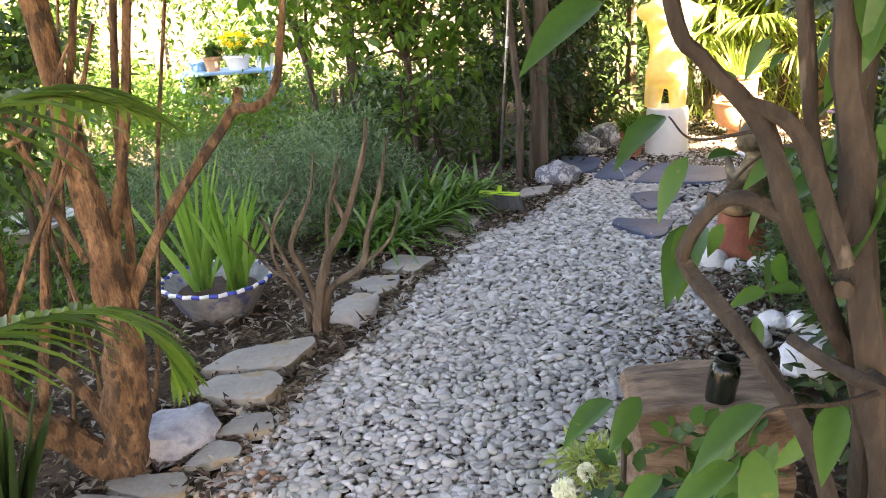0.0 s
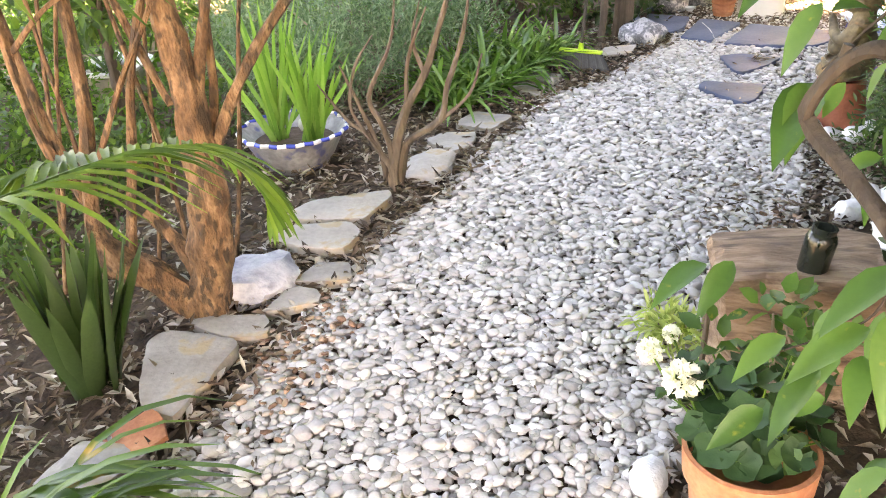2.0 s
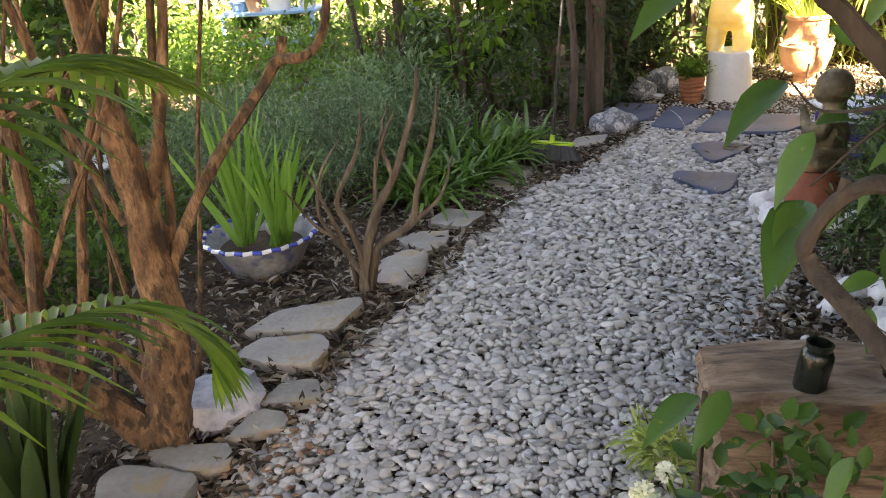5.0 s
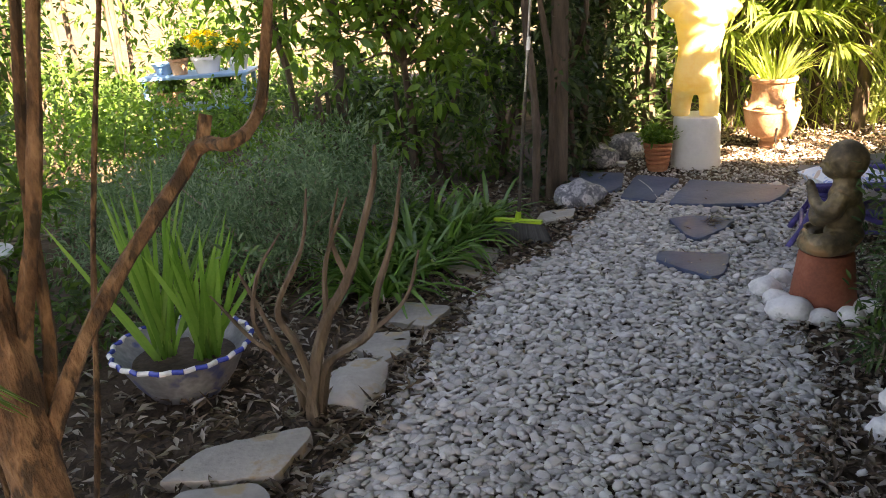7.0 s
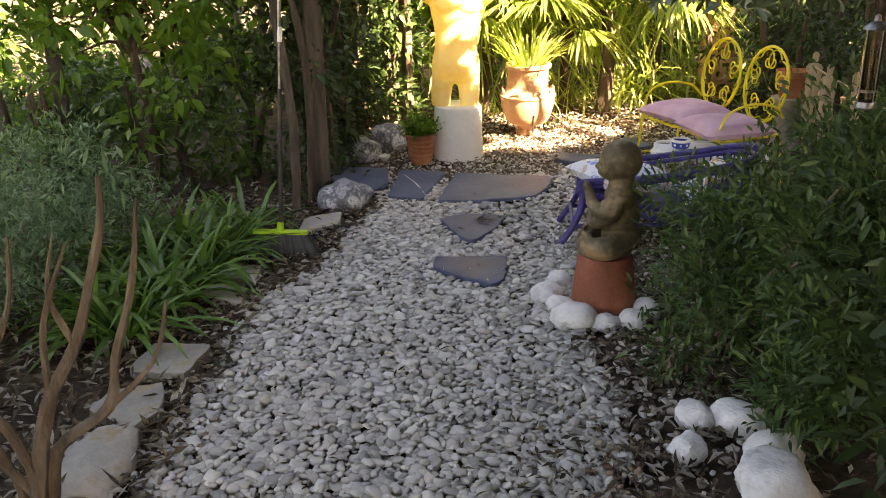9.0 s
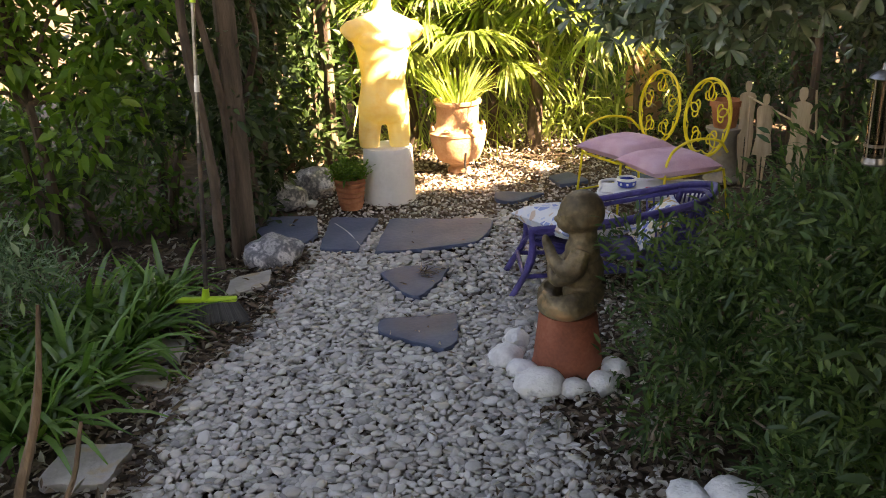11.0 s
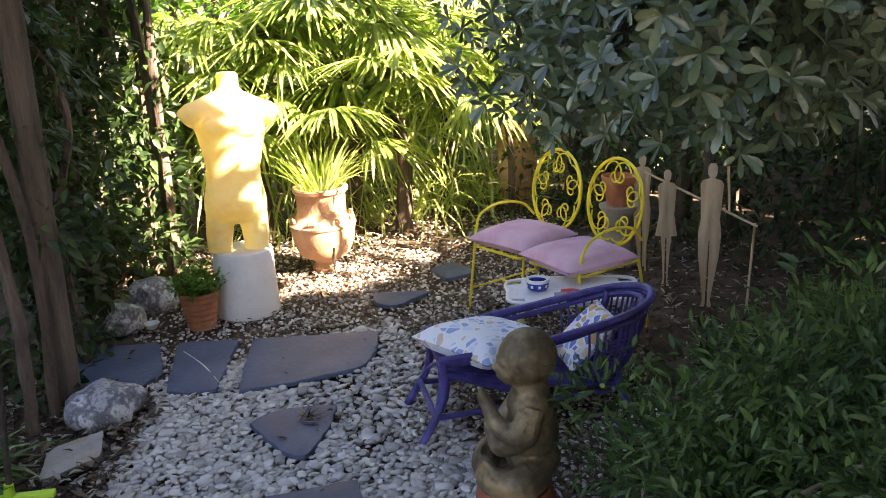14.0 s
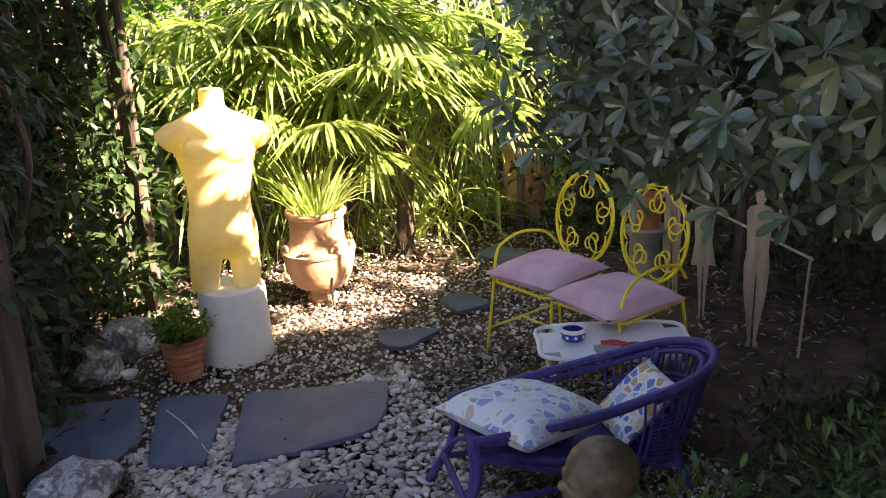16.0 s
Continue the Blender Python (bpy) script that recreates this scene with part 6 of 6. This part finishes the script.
part("seat_rail", bars((seat_line, 0.015), ([(0.175, -0.31, 0.265), (-0.175, -0.31, 0.265)], 0.015), seg=9, lumpy=0.15), PURPLE, chair)
bm = bmesh.new()
vs = [bm.verts.new((p[0], p[1], 0.205 - 0.225 * p[1])) for p in seat_line]
bm.faces.new(vs)
ex = bmesh.ops.extrude_face_region(bm, geom=bm.faces[:])
bmesh.ops.translate(bm, vec=(0, 0, 0.012), verts=[v for v in ex["geom"] if isinstance(v, bmesh.types.BMVert)])
part("seat", bm, PURPLE, chair, smooth=False)
n = len(rim)
for k in range(17, n - 17):
    a, b = Vector(rim[k]), Vector(seat_line[k])
    part("cane", bars((spline([tuple(a), tuple((a + b) / 2 * 1.0 + Vector((0, 0.012, 0))), tuple(b)], 3), 0.0055), seg=6), PURPLE, chair)
for j, f in enumerate((0.06, 0.12, 0.36, 0.42, 0.48, 0.54, 0.6, 0.66, 0.72, 0.78, 0.84, 0.9)):
    line = [tuple(Vector(rim[k]).lerp(Vector(seat_line[k]), f) + Vector((0, 0.004 * (-1) ** k, 0))) for k in range(18, n - 18)]
    part("weave", bars((line, 0.0075), seg=6), PURPLE, chair)
for sx in (-1, 1):
    part("leg", bars((spline([(sx * 0.19, -0.33, 0.335), (sx * 0.19, -0.33, 0.18), (sx * 0.21, -0.43, 0.0)], 4), 0.0165), seg=9, lumpy=0.15), PURPLE, chair)
    part("leg", bars((spline([(sx * 0.15, 0.46, 0.43), (sx * 0.13, 0.4, 0.2), (sx * 0.15, 0.46, 0.0)], 4), 0.0165), seg=9, lumpy=0.15), PURPLE, chair)
    part("stretcher", bars(([(sx * 0.197, -0.37, 0.1), (sx * 0.14, 0.42, 0.1)], 0.012), seg=8, lumpy=0.15), PURPLE, chair)
    part("brace", bars((spline([(sx * 0.19, -0.33, 0.28), (sx * 0.185, -0.12, 0.2), (sx * 0.17, 0.12, 0.11)], 4), 0.014), seg=8, lumpy=0.15), PURPLE, chair)
    part("brace", bars((spline([(sx * 0.197, -0.365, 0.12), (sx * 0.12, -0.33, 0.2), (0, -0.312, 0.25)], 4), 0.01), seg=8, lumpy=0.15), PURPLE, chair)
part("stretcher", bars(([(-0.197, -0.37, 0.11), (0.197, -0.37, 0.11)], 0.012), seg=8, lumpy=0.15), PURPLE, chair)
ob = part("seat_cushion", cushion_bm(0.48, 0.47, 0.125, 3.3), BLUE_PRINT)
ob.matrix_world = chair.matrix_world @ pose(-0.02, -0.11, 0.262, -8, 0, 31)
tagged(ob, "white cotton cushion printed with a blue mosaic", "cushion")
ob = part("back_cushion", cushion_bm(0.3, 0.3, 0.08, 6.1), print_cloth("blue_orange_print_cloth", [(0.14, 0.20, 0.52), (0.70, 0.72, 0.78), (0.58, 0.36, 0.16), (0.30, 0.42, 0.68), (0.72, 0.62, 0.45)], 22))
ob.matrix_world = chair.matrix_world @ pose(0.0, 0.22, 0.17, 42, 0, 0) @ pose(0, 0.15, 0.0)
tagged(ob, "blue and orange printed cushion leaning in the chair", "cushion")

# flat wooden figures and their frame


def flat_figure(at, h, turn, skirt, label):
    out = [(0.02, 1.0), (0.036, 0.975), (0.034, 0.93), (0.016, 0.9), (0.07, 0.885), (0.088, 0.86), (0.078, 0.7), (0.072, 0.62)]
    out += [(0.105, 0.44), (0.05, 0.435), (0.034, 0.25), (0.022, 0.05), (0.045, 0.0), (0.012, 0.0), (0.009, 0.2), (0.005, 0.42)] if skirt else [(0.088, 0.52), (0.078, 0.36), (0.05, 0.18), (0.03, 0.05), (0.045, 0.0), (0.01, 0.0), (0.008, 0.2), (0.004, 0.47)]
    prof2 = [(x * h * 0.85, z * h) for x, z in out] + [(-x * h * 0.85, z * h) for x, z in out[::-1]]
    bm = bmesh.new()
    f = bm.faces.new([bm.verts.new((x, -0.008, z)) for x, z in prof2])
    ex = bmesh.ops.extrude_face_region(bm, geom=[f])
    bmesh.ops.translate(bm, vec=(0, 0.016, 0), verts=[v for v in ex["geom"] if isinstance(v, bmesh.types.BMVert)])
    ob = part("wooden_figure", bm, PALE_WOOD, smooth=False)
    ob.matrix_world = pose(*at, -4, 0, turn)
    return tagged(ob, label, "figure", "wooden figures")


flat_figure((3.83, 5.8, 0), 0.68, -45, True, "flat pale wooden cut-out figure with a skirt")
flat_figure((3.73, 5.42, 0), 0.78, -60, False, "tall flat pale wooden cut-out figure with long legs")
flat_figure((4.0, 6.15, 0), 0.7, -40, False, "flat pale wooden cut-out figure half behind leaves")
rack = thing("stick_frame", (3.85, 5.65, 0), "thin pale sticks tied into a leaning frame", "frame")
for a, b in (((-0.07, -0.45, 0), (-0.05, -0.46, 0.5)), ((0.1, 0.42, 0), (0.08, 0.4, 0.62)), ((0.1, 0.45, 0.62), (-0.06, -0.48, 0.49)), ((-0.05, -0.3, 0.53), (-0.1, -0.32, 0.78))):
    part("stick", bars(([a, b], 0.007), seg=6, lumpy=0.2), PALE_WOOD, rack)

# edging strip by the broom
ob = part("edging_strip", bars((spline([(0.346, 5.783, 0.012), (0.460, 5.820, 0.012), (0.590, 5.791, 0.012), (0.714, 5.724, 0.012)], 6), 0.011), seg=7, lumpy=0.6), IRON)
tagged(ob, "thin black garden edging strip lying by the broom", "edging")

# broom
broom = thing("broom", (0.315, 5.47, 0), "broom with lime green head and grey handle", "broom", turn=-24)
part("head", box((0.29, 0.035, 0.022), (0, 0, 0.125), 0.008), LIME, broom)
part("socket", bars(([(0, 0, 0.13), (0.005, 0.0, 0.18)], [0.02, 0.015]), seg=12), LIME, broom)
part("handle", bars(([(0.004, 0, 0.15), (0.05, 0.05, 0.85)], 0.0105), seg=12), IRON, broom)
part("handle", bars(([(0.05, 0.05, 0.85), (0.09, 0.09, 1.44)], 0.0085), seg=12), STEEL, broom, "steel upper tube")
part("collar", bars(([(0.066, 0.066, 1.07), (0.072, 0.072, 1.14)], 0.0115), seg=12), WHITE_PAINT, broom, "white plastic collar")
part("grip", bars(([(0.09, 0.09, 1.44), (0.097, 0.097, 1.53)], 0.014), seg=12), LIME, broom)
n = 700
u = rng.uniform(-1, 1, n)
v = rng.uniform(-1, 1, n)
at = np.stack([u * 0.14, v * 0.014, np.full(n, 0.115)], 1)
way = np.stack([u * 0.55 + rng.normal(size=n) * 0.03, v * 0.18 - 0.1, np.full(n, -1.0)], 1)
part("bristles", leaves("bristles", at, way, np.tile([0, 1.0, 0], (n, 1)), 0.135, 0.004, BRISTLE, STRAP, 0.4, 0), BRISTLE, broom, smooth=False)

# glazed bowl of irises
bowl = thing("planter_bowl", (-1.15, 3.92, -0.055), "white glazed bowl with a blue-striped wavy rim", "planter")
# Glaze tones hold both grey-blue staining and the shadow on the bowl's body.
part("bowl", lathe([(0, 0), (0.13, 0), (0.135, 0.02), (0.15, 0.03), (0.2, 0.1), (0.245, 0.19), (0.275, 0.225), (0.268, 0.23), (0.235, 0.2), (0.19, 0.15), (0, 0.15)], 56, 0.0, 14, 0.0), material("stained_shaded_glaze", [(0.10, 0.105, 0.115), (0.21, 0.215, 0.225), (0.38, 0.385, 0.395)], 0.35, scale=7, bump=0.1, fine=40, spots=((0.05, 0.07, 0.2), 10, 0.42)), bowl)
part("soil", lathe([(0, 0.168), (0.205, 0.165), (0.205, 0.155), (0, 0.152)], 28, 0.02), SOIL, bowl)
for k in range(40):
    w0 = 2 * math.pi * k / 40
    arc = [((0.272 + 0.005 * math.cos(20 * w)) * math.cos(w), (0.272 + 0.005 * math.cos(20 * w)) * math.sin(w), 0.2275) for w in np.linspace(w0, w0 + 2 * math.pi / 40, 5)]
    part("rim_stripe", bars((arc, 0.0105), seg=8), BLUE_GLAZE if k % 2 else PORCELAIN, bowl)


def iris(at, n, h, lean, label):
    t = thing("iris_plant", at, label, "plant")
    a, r = rng.uniform(0, 6.28, n), 0.05 * rng.random(n)
    base = np.stack([r * np.cos(a), r * np.sin(a), np.zeros(n)], 1)
    fan = rng.normal(size=n) * 0.24
    way = np.stack([fan + lean, fan * 0.3 + rng.normal(size=n) * 0.16, np.ones(n)], 1)
    leaf_parts(t, base, way, np.stack([fan, np.ones(n), np.zeros(n)], 1), h * rng.uniform(0.6, 1.1, n), rng.uniform(0.016, 0.026, n), BLADE, STRAP, 0.12, rng.uniform(0.0, 0.25, n))


iris((-1.24, 3.93, 0.105), 32, 0.82, -0.06, "upright bright green iris blades in the bowl")
iris((-1.06, 3.91, 0.105), 34, 0.64, 0.12, "fan of bright green iris blades in the bowl")
ob = part("shell", rock_bm((0.09, 0.05, 0.11), 4, 0.2, 2), PORCELAIN)
ob.location = (-1.12, 4.06, 0.105)
tagged(ob, "white shell stuck in the planter bowl", "shell")

# pot in the back of the bed
STONEWARE = material("beige_stoneware", [(0.26, 0.21, 0.15), (0.36, 0.30, 0.22), (0.45, 0.39, 0.30)], 0.7, scale=6, bump=0.2, fine=50, spots=((0.52, 0.48, 0.42), 8, 0.36))
bp = thing("plant_pot", (-2.52, 4.78, 0), "beige stoneware pot with a pale rim in the bed", "flower pot")
part("pot", lathe([(0, 0), (0.1, 0), (0.105, 0.01), (0.14, 0.12), (0.15, 0.2), (0.145, 0.24), (0.13, 0.25), (0.12, 0.22), (0, 0.2)], 36, 0.008), STONEWARE, bp)
part("rim", lathe([(0.128, 0.252), (0.15, 0.242), (0.168, 0.25), (0.17, 0.27), (0.158, 0.278), (0.128, 0.262)], 36, 0.006), PORCELAIN, bp, "pale glazed rim")
strap_plant("plant", (0, 0, 0.2), 18, 0.3, 0.03, MID, "", lean=0.8, droop=0.5, parent=bp)

# log, bottle, stake, geranium
log = part("tree_stump", box((0.44, 0.32, 0.42), (0, 0, 0.21), 0.03), LOG_WOOD, smooth=False)
lb = bmesh.new()
lb.from_mesh(log.data)
bmesh.ops.subdivide_edges(lb, edges=lb.edges[:], cuts=4, use_grid_fill=True)
for v in lb.verts:
    v.co += Vector((noise.noise(v.co * 9), noise.noise(v.co * 9 + Vector((5, 0, 0))), 0.7 * noise.noise(v.co * 11 + Vector((0, 7, 0))))) * 0.034
lb.to_mesh(log.data)
lb.free()
log.matrix_world = pose(0.84, 2.16, -0.012, 0, 0, -4)
tagged(log, "rough weathered sawn stump of old timber", "stump")
ob = part("bottle", lathe([(0, 0), (0.036, 0), (0.04, 0.01), (0.042, 0.1), (0.036, 0.115), (0.032, 0.12), (0.034, 0.135), (0.027, 0.135), (0.024, 0.11), (0, 0.1)], 26), BLACK_GLASS)
ob.matrix_world = pose(0.85, 2.08, 0.395, 0, 8, 0)
tagged(ob, "dark green glass jar on the log", "jar")
ob = part("stake", bars(([(0, 0, -0.03), (0.008, 0.004, 0.44)], [0.009, 0.007]), seg=8, lumpy=0.3), DARK_BARK)
ob.location = (0.57, 2.0, 0)
tagged(ob, "short dark wooden stake in the ground", "stake")
gp = part("geranium_pot", lathe([(0, 0), (0.088, 0), (0.093, 0.01), (0.12, 0.3), (0.133, 0.302), (0.138, 0.372), (0.128, 0.374), (0.12, 0.33), (0, 0.325)], 40, 0.006), tile)
gp.matrix_world = pose(0.565, 1.385, -0.005)
tagged(gp, "terracotta pot standing at the path's edge", "flower pot")
ger = thing("geranium", (0.565, 1.385, 0.322), "bushy geranium with round leaves and white flowers", "plant")
cs = in_ellipsoid(88, (0.0, 0.08, 0.1), (0.17, 0.2, 0.11), 0.45)
for q in cs:
    part("stalk", bars((spline([(q[0] * 0.2, q[1] * 0.2, 0), (q[0] * 0.55, q[1] * 0.55, q[2] * 0.6), tuple(q)], 3), [0.004, 0.003, 0.002]), seg=5), FRESH, ger)
for q in cs:
    nrm = (Vector(q) - Vector((0, 0.03, -0.1))).normalized()
    m = 18
    w = np.linspace(0.25, 2 * math.pi - 0.25, m)
    r = 0.04 * rng.uniform(0.75, 1.2) * (1 + 0.1 * np.cos(5 * w))
    z = 0.006 * np.cos(5 * w)
    pts = np.stack([r * np.cos(w), r * np.sin(w), 0.012 + z], 1)
    vv = np.concatenate([[(0, 0, 0)], pts * np.array([0.55, 0.55, 0.25]), pts])
    rot = np.array(nrm.to_track_quat("Z", "Y").to_matrix()) @ np.array(Matrix.Rotation(rng.uniform(0, 6.28), 3, "Z"))
    vv = vv @ rot.T + q
    ff = [(0, 1 + i, 2 + i, 0) for i in range(m - 1)]
    me = bpy.data.meshes.new("leaf")
    me.from_pydata([tuple(a) for a in vv], [], [f[:3] for f in ff] + [(1 + i, 1 + m + i, 2 + m + i, 2 + i) for i in range(m - 1)])
    me.materials.append(ROUND_LEAF)
    part("leaf", me, ROUND_LEAF, ger)


def flower_head(at, r, parent, n=90):
    d = rand_dirs(n, 0.5)
    p = np.array(at) + d * r * 0.55
    part("flower", leaves("flower", p, d + rng.normal(size=(n, 3)) * 0.5, rng.normal(size=(n, 3)), r * 0.6, r * 0.55, PETAL, LEAF, 0.2, 0.0), PETAL, parent, "white double flower head", smooth=False)
    part("flower_stalk", bars((spline([(at[0] * 0.4, at[1] * 0.4, 0.0), (at[0] * 0.8, at[1] * 0.8, at[2] * 0.6), tuple(at)], 3), 0.003), seg=5), FRESH, parent)


flower_head((-0.135, 0.08, 0.15), 0.042, ger)
flower_head((-0.19, 0.19, 0.145), 0.03, ger)
flower_head((-0.13, 0.3, 0.12), 0.022, ger)
ob = part("blue_cushion", cushion_bm(0.4, 0.4, 0.1, 9.0), DEEP_PRINT)
ob.matrix_world = pose(0.86, 1.13, 0.0, 6, 4, 20)
tagged(ob, "bright blue patterned cushion lying under the shrub", "cushion")
ob = part("white_rock", rock_bm((0.1, 0.14, 0.09), 61, 0.3, 2), WHITE_STONE)
ob.matrix_world = pose(0.4, 1.66, -0.01)
tagged(ob, "small white rock beside the geranium pot", "rock", "white rocks")
bush("pale_seedling", [((0.52, 2.3, 0.06), (0.1, 0.16, 0.09))], 26, 0.07, (0.06, 0.012), REED, "pale grassy tuft beside the log", density=400, stems=4)
bush("leafy_seedling", [((0.72, 1.82, 0.3), (0.16, 0.12, 0.22))], 12, 0.1, (0.07, 0.035), BROAD, "young leafy plant behind the geranium", density=90, stems=8)

# lantern
lamp = thing("hanging_lantern", (1.68, 3.12, 1.1), "slim steel and glass lantern hanging by a wire", "lantern")
part("cap", lathe([(0, 0.27), (0.008, 0.265), (0.012, 0.25), (0.036, 0.235), (0.04, 0.228), (0.03, 0.225), (0, 0.224)], 28), STEEL, lamp)
GLASS = bpy.data.materials.new("clear_glass")
GLASS.use_nodes = True
gb = GLASS.node_tree.nodes["Principled BSDF"]
gb.inputs["Transmission Weight"].default_value, gb.inputs["Roughness"].default_value, gb.inputs["IOR"].default_value = 1.0, 0.06, 1.45
gb.inputs["Base Color"].default_value = (0.35, 0.38, 0.36, 1)
part("glass_tube", lathe([(0.027, 0.02), (0.0285, 0.02), (0.0285, 0.225), (0.027, 0.225), (0.027, 0.02)], 28), GLASS, lamp, "clear glass tube")
part("base", lathe([(0, 0), (0.03, 0), (0.034, 0.006), (0.03, 0.022), (0, 0.024)], 28), STEEL, lamp)
part("band", lathe([(0.029, 0.05), (0.0315, 0.05), (0.0315, 0.058), (0.029, 0.058)], 28), STEEL, lamp)
for k in range(4):
    part("rod", bars(([(0.031 * math.cos(1.57 * k), 0.031 * math.sin(1.57 * k), 0.02), (0.031 * math.cos(1.57 * k), 0.031 * math.sin(1.57 * k), 0.228)], 0.0022), seg=6), STEEL, lamp)
part("wire", bars((spline([(0, 0, 0.265), (0.005, 0, 0.4), (0, 0, 0.63)], 3), 0.0018), seg=5), IRON, lamp)
part("branch", bars((spline([(0.2, -0.1, 1.3), (-0.9, -0.9, 1.75), (-1.7, -1.5, 1.78), (-2.09, -1.8, 1.725), (-2.4, -2.0, 1.8)], 6), [0.04, 0.03, 0.022, 0.014, 0.008]), seg=7, lumpy=0.3), DARK_BARK, pit)

lamp.scale = (0.82, 0.82, 0.9)

# pots and table in the sunny part of the garden
stone_pot = thing("lidded_pot", (-2.62, 5.03, 0), "squat beige pot with a white dish on top", "pot")
part("pot", lathe([(0, 0), (0.13, 0), (0.17, 0.06), (0.18, 0.12), (0.15, 0.18), (0.16, 0.2), (0, 0.2)], 32), FLAG, stone_pot)
part("dish", lathe([(0, 0.2), (0.16, 0.2), (0.23, 0.225), (0.232, 0.24), (0.15, 0.235), (0.06, 0.27), (0.02, 0.31), (0, 0.312)], 32), PORCELAIN, stone_pot)
stand = thing("plant_table", (-2.4, 8.95, 0), "weathered blue-painted plant table in the sun", "table")
part("top", box((1.0, 0.5, 0.03), (0, 0, 0.68), 0.006), SUN_BLUE, stand)
part("shelf", box((0.92, 0.44, 0.025), (0, 0, 0.38), 0.006), SUN_BLUE, stand)
for sx in (-0.46, 0.46):
    for sy in (-0.21, 0.21):
        part("leg", box((0.04, 0.04, 0.67), (sx, sy, 0.335), 0.005), SUN_BLUE, stand)


def yard_pot(at, r, h, mat, label, flowers=None, leaf=None):
    t = thing("flower_pot", at, label, "flower pot", "pots on the plant table")
    part("pot", lathe([(0, 0), (r * 0.72, 0), (r * 0.95, h * 0.8), (r * 1.05, h * 0.82), (r * 1.06, h), (r * 0.95, h), (r * 0.9, h * 0.85), (0, h * 0.84)], 28), mat, t)
    if leaf:
        crown("foliage", in_ellipsoid(18, (0, 0, h + r * 0.6), (r, r, r * 0.7), 0.3), 20, r * 0.5, 0.05, 0.025, leaf, t)
    if flowers:
        c = in_ellipsoid(26, (0, 0, h + r * 1.0), (r * 1.1, r * 1.1, r * 0.6), 0.7)
        crown("flower", c, 14, 0.03, 0.035, 0.025, flowers, t, up=0.8)


yard_pot((-2.3, 8.9, 0.695), 0.14, 0.15, PORCELAIN, "white planter with bright yellow flowers", YELLOW_PETAL, FRESH)
yard_pot((-2.02, 8.95, 0.695), 0.1, 0.13, PORCELAIN, "small white pot with yellow flowers", YELLOW_PETAL, FRESH)
yard_pot((-2.55, 8.85, 0.695), 0.09, 0.15, CLAY, "clay pot on the plant table", None, MID)
yard_pot((-2.72, 9.0, 0.695), 0.13, 0.1, SUN_BLUE, "blue plastic tub on the plant table")
yard_pot((-2.7, 8.95, 0.393), 0.12, 0.14, CLAY, "clay pot on the table's shelf", None, FRESH)
yard_pot((-2.2, 8.95, 0.393), 0.11, 0.14, PORCELAIN, "white pot on the table's shelf", None, MID)

# twigs on the near slate
twig = thing("dry_sprig", (1.43, 5.56, 0.024), "small dry grass sprig on a slate slab", "sprig")
n = 26
part("sprig", leaves("sprig", rng.normal(size=(n, 3)) * np.array([0.03, 0.03, 0.002]), rng.normal(size=(n, 3)) * np.array([1, 1, 0.2]) + np.array([0.6, -0.6, 0.1]), np.tile([0, 0, 1.0], (n, 1)), 0.08, 0.006, LITTER, STRAP, 0.3, -0.1), LITTER, twig, smooth=False)
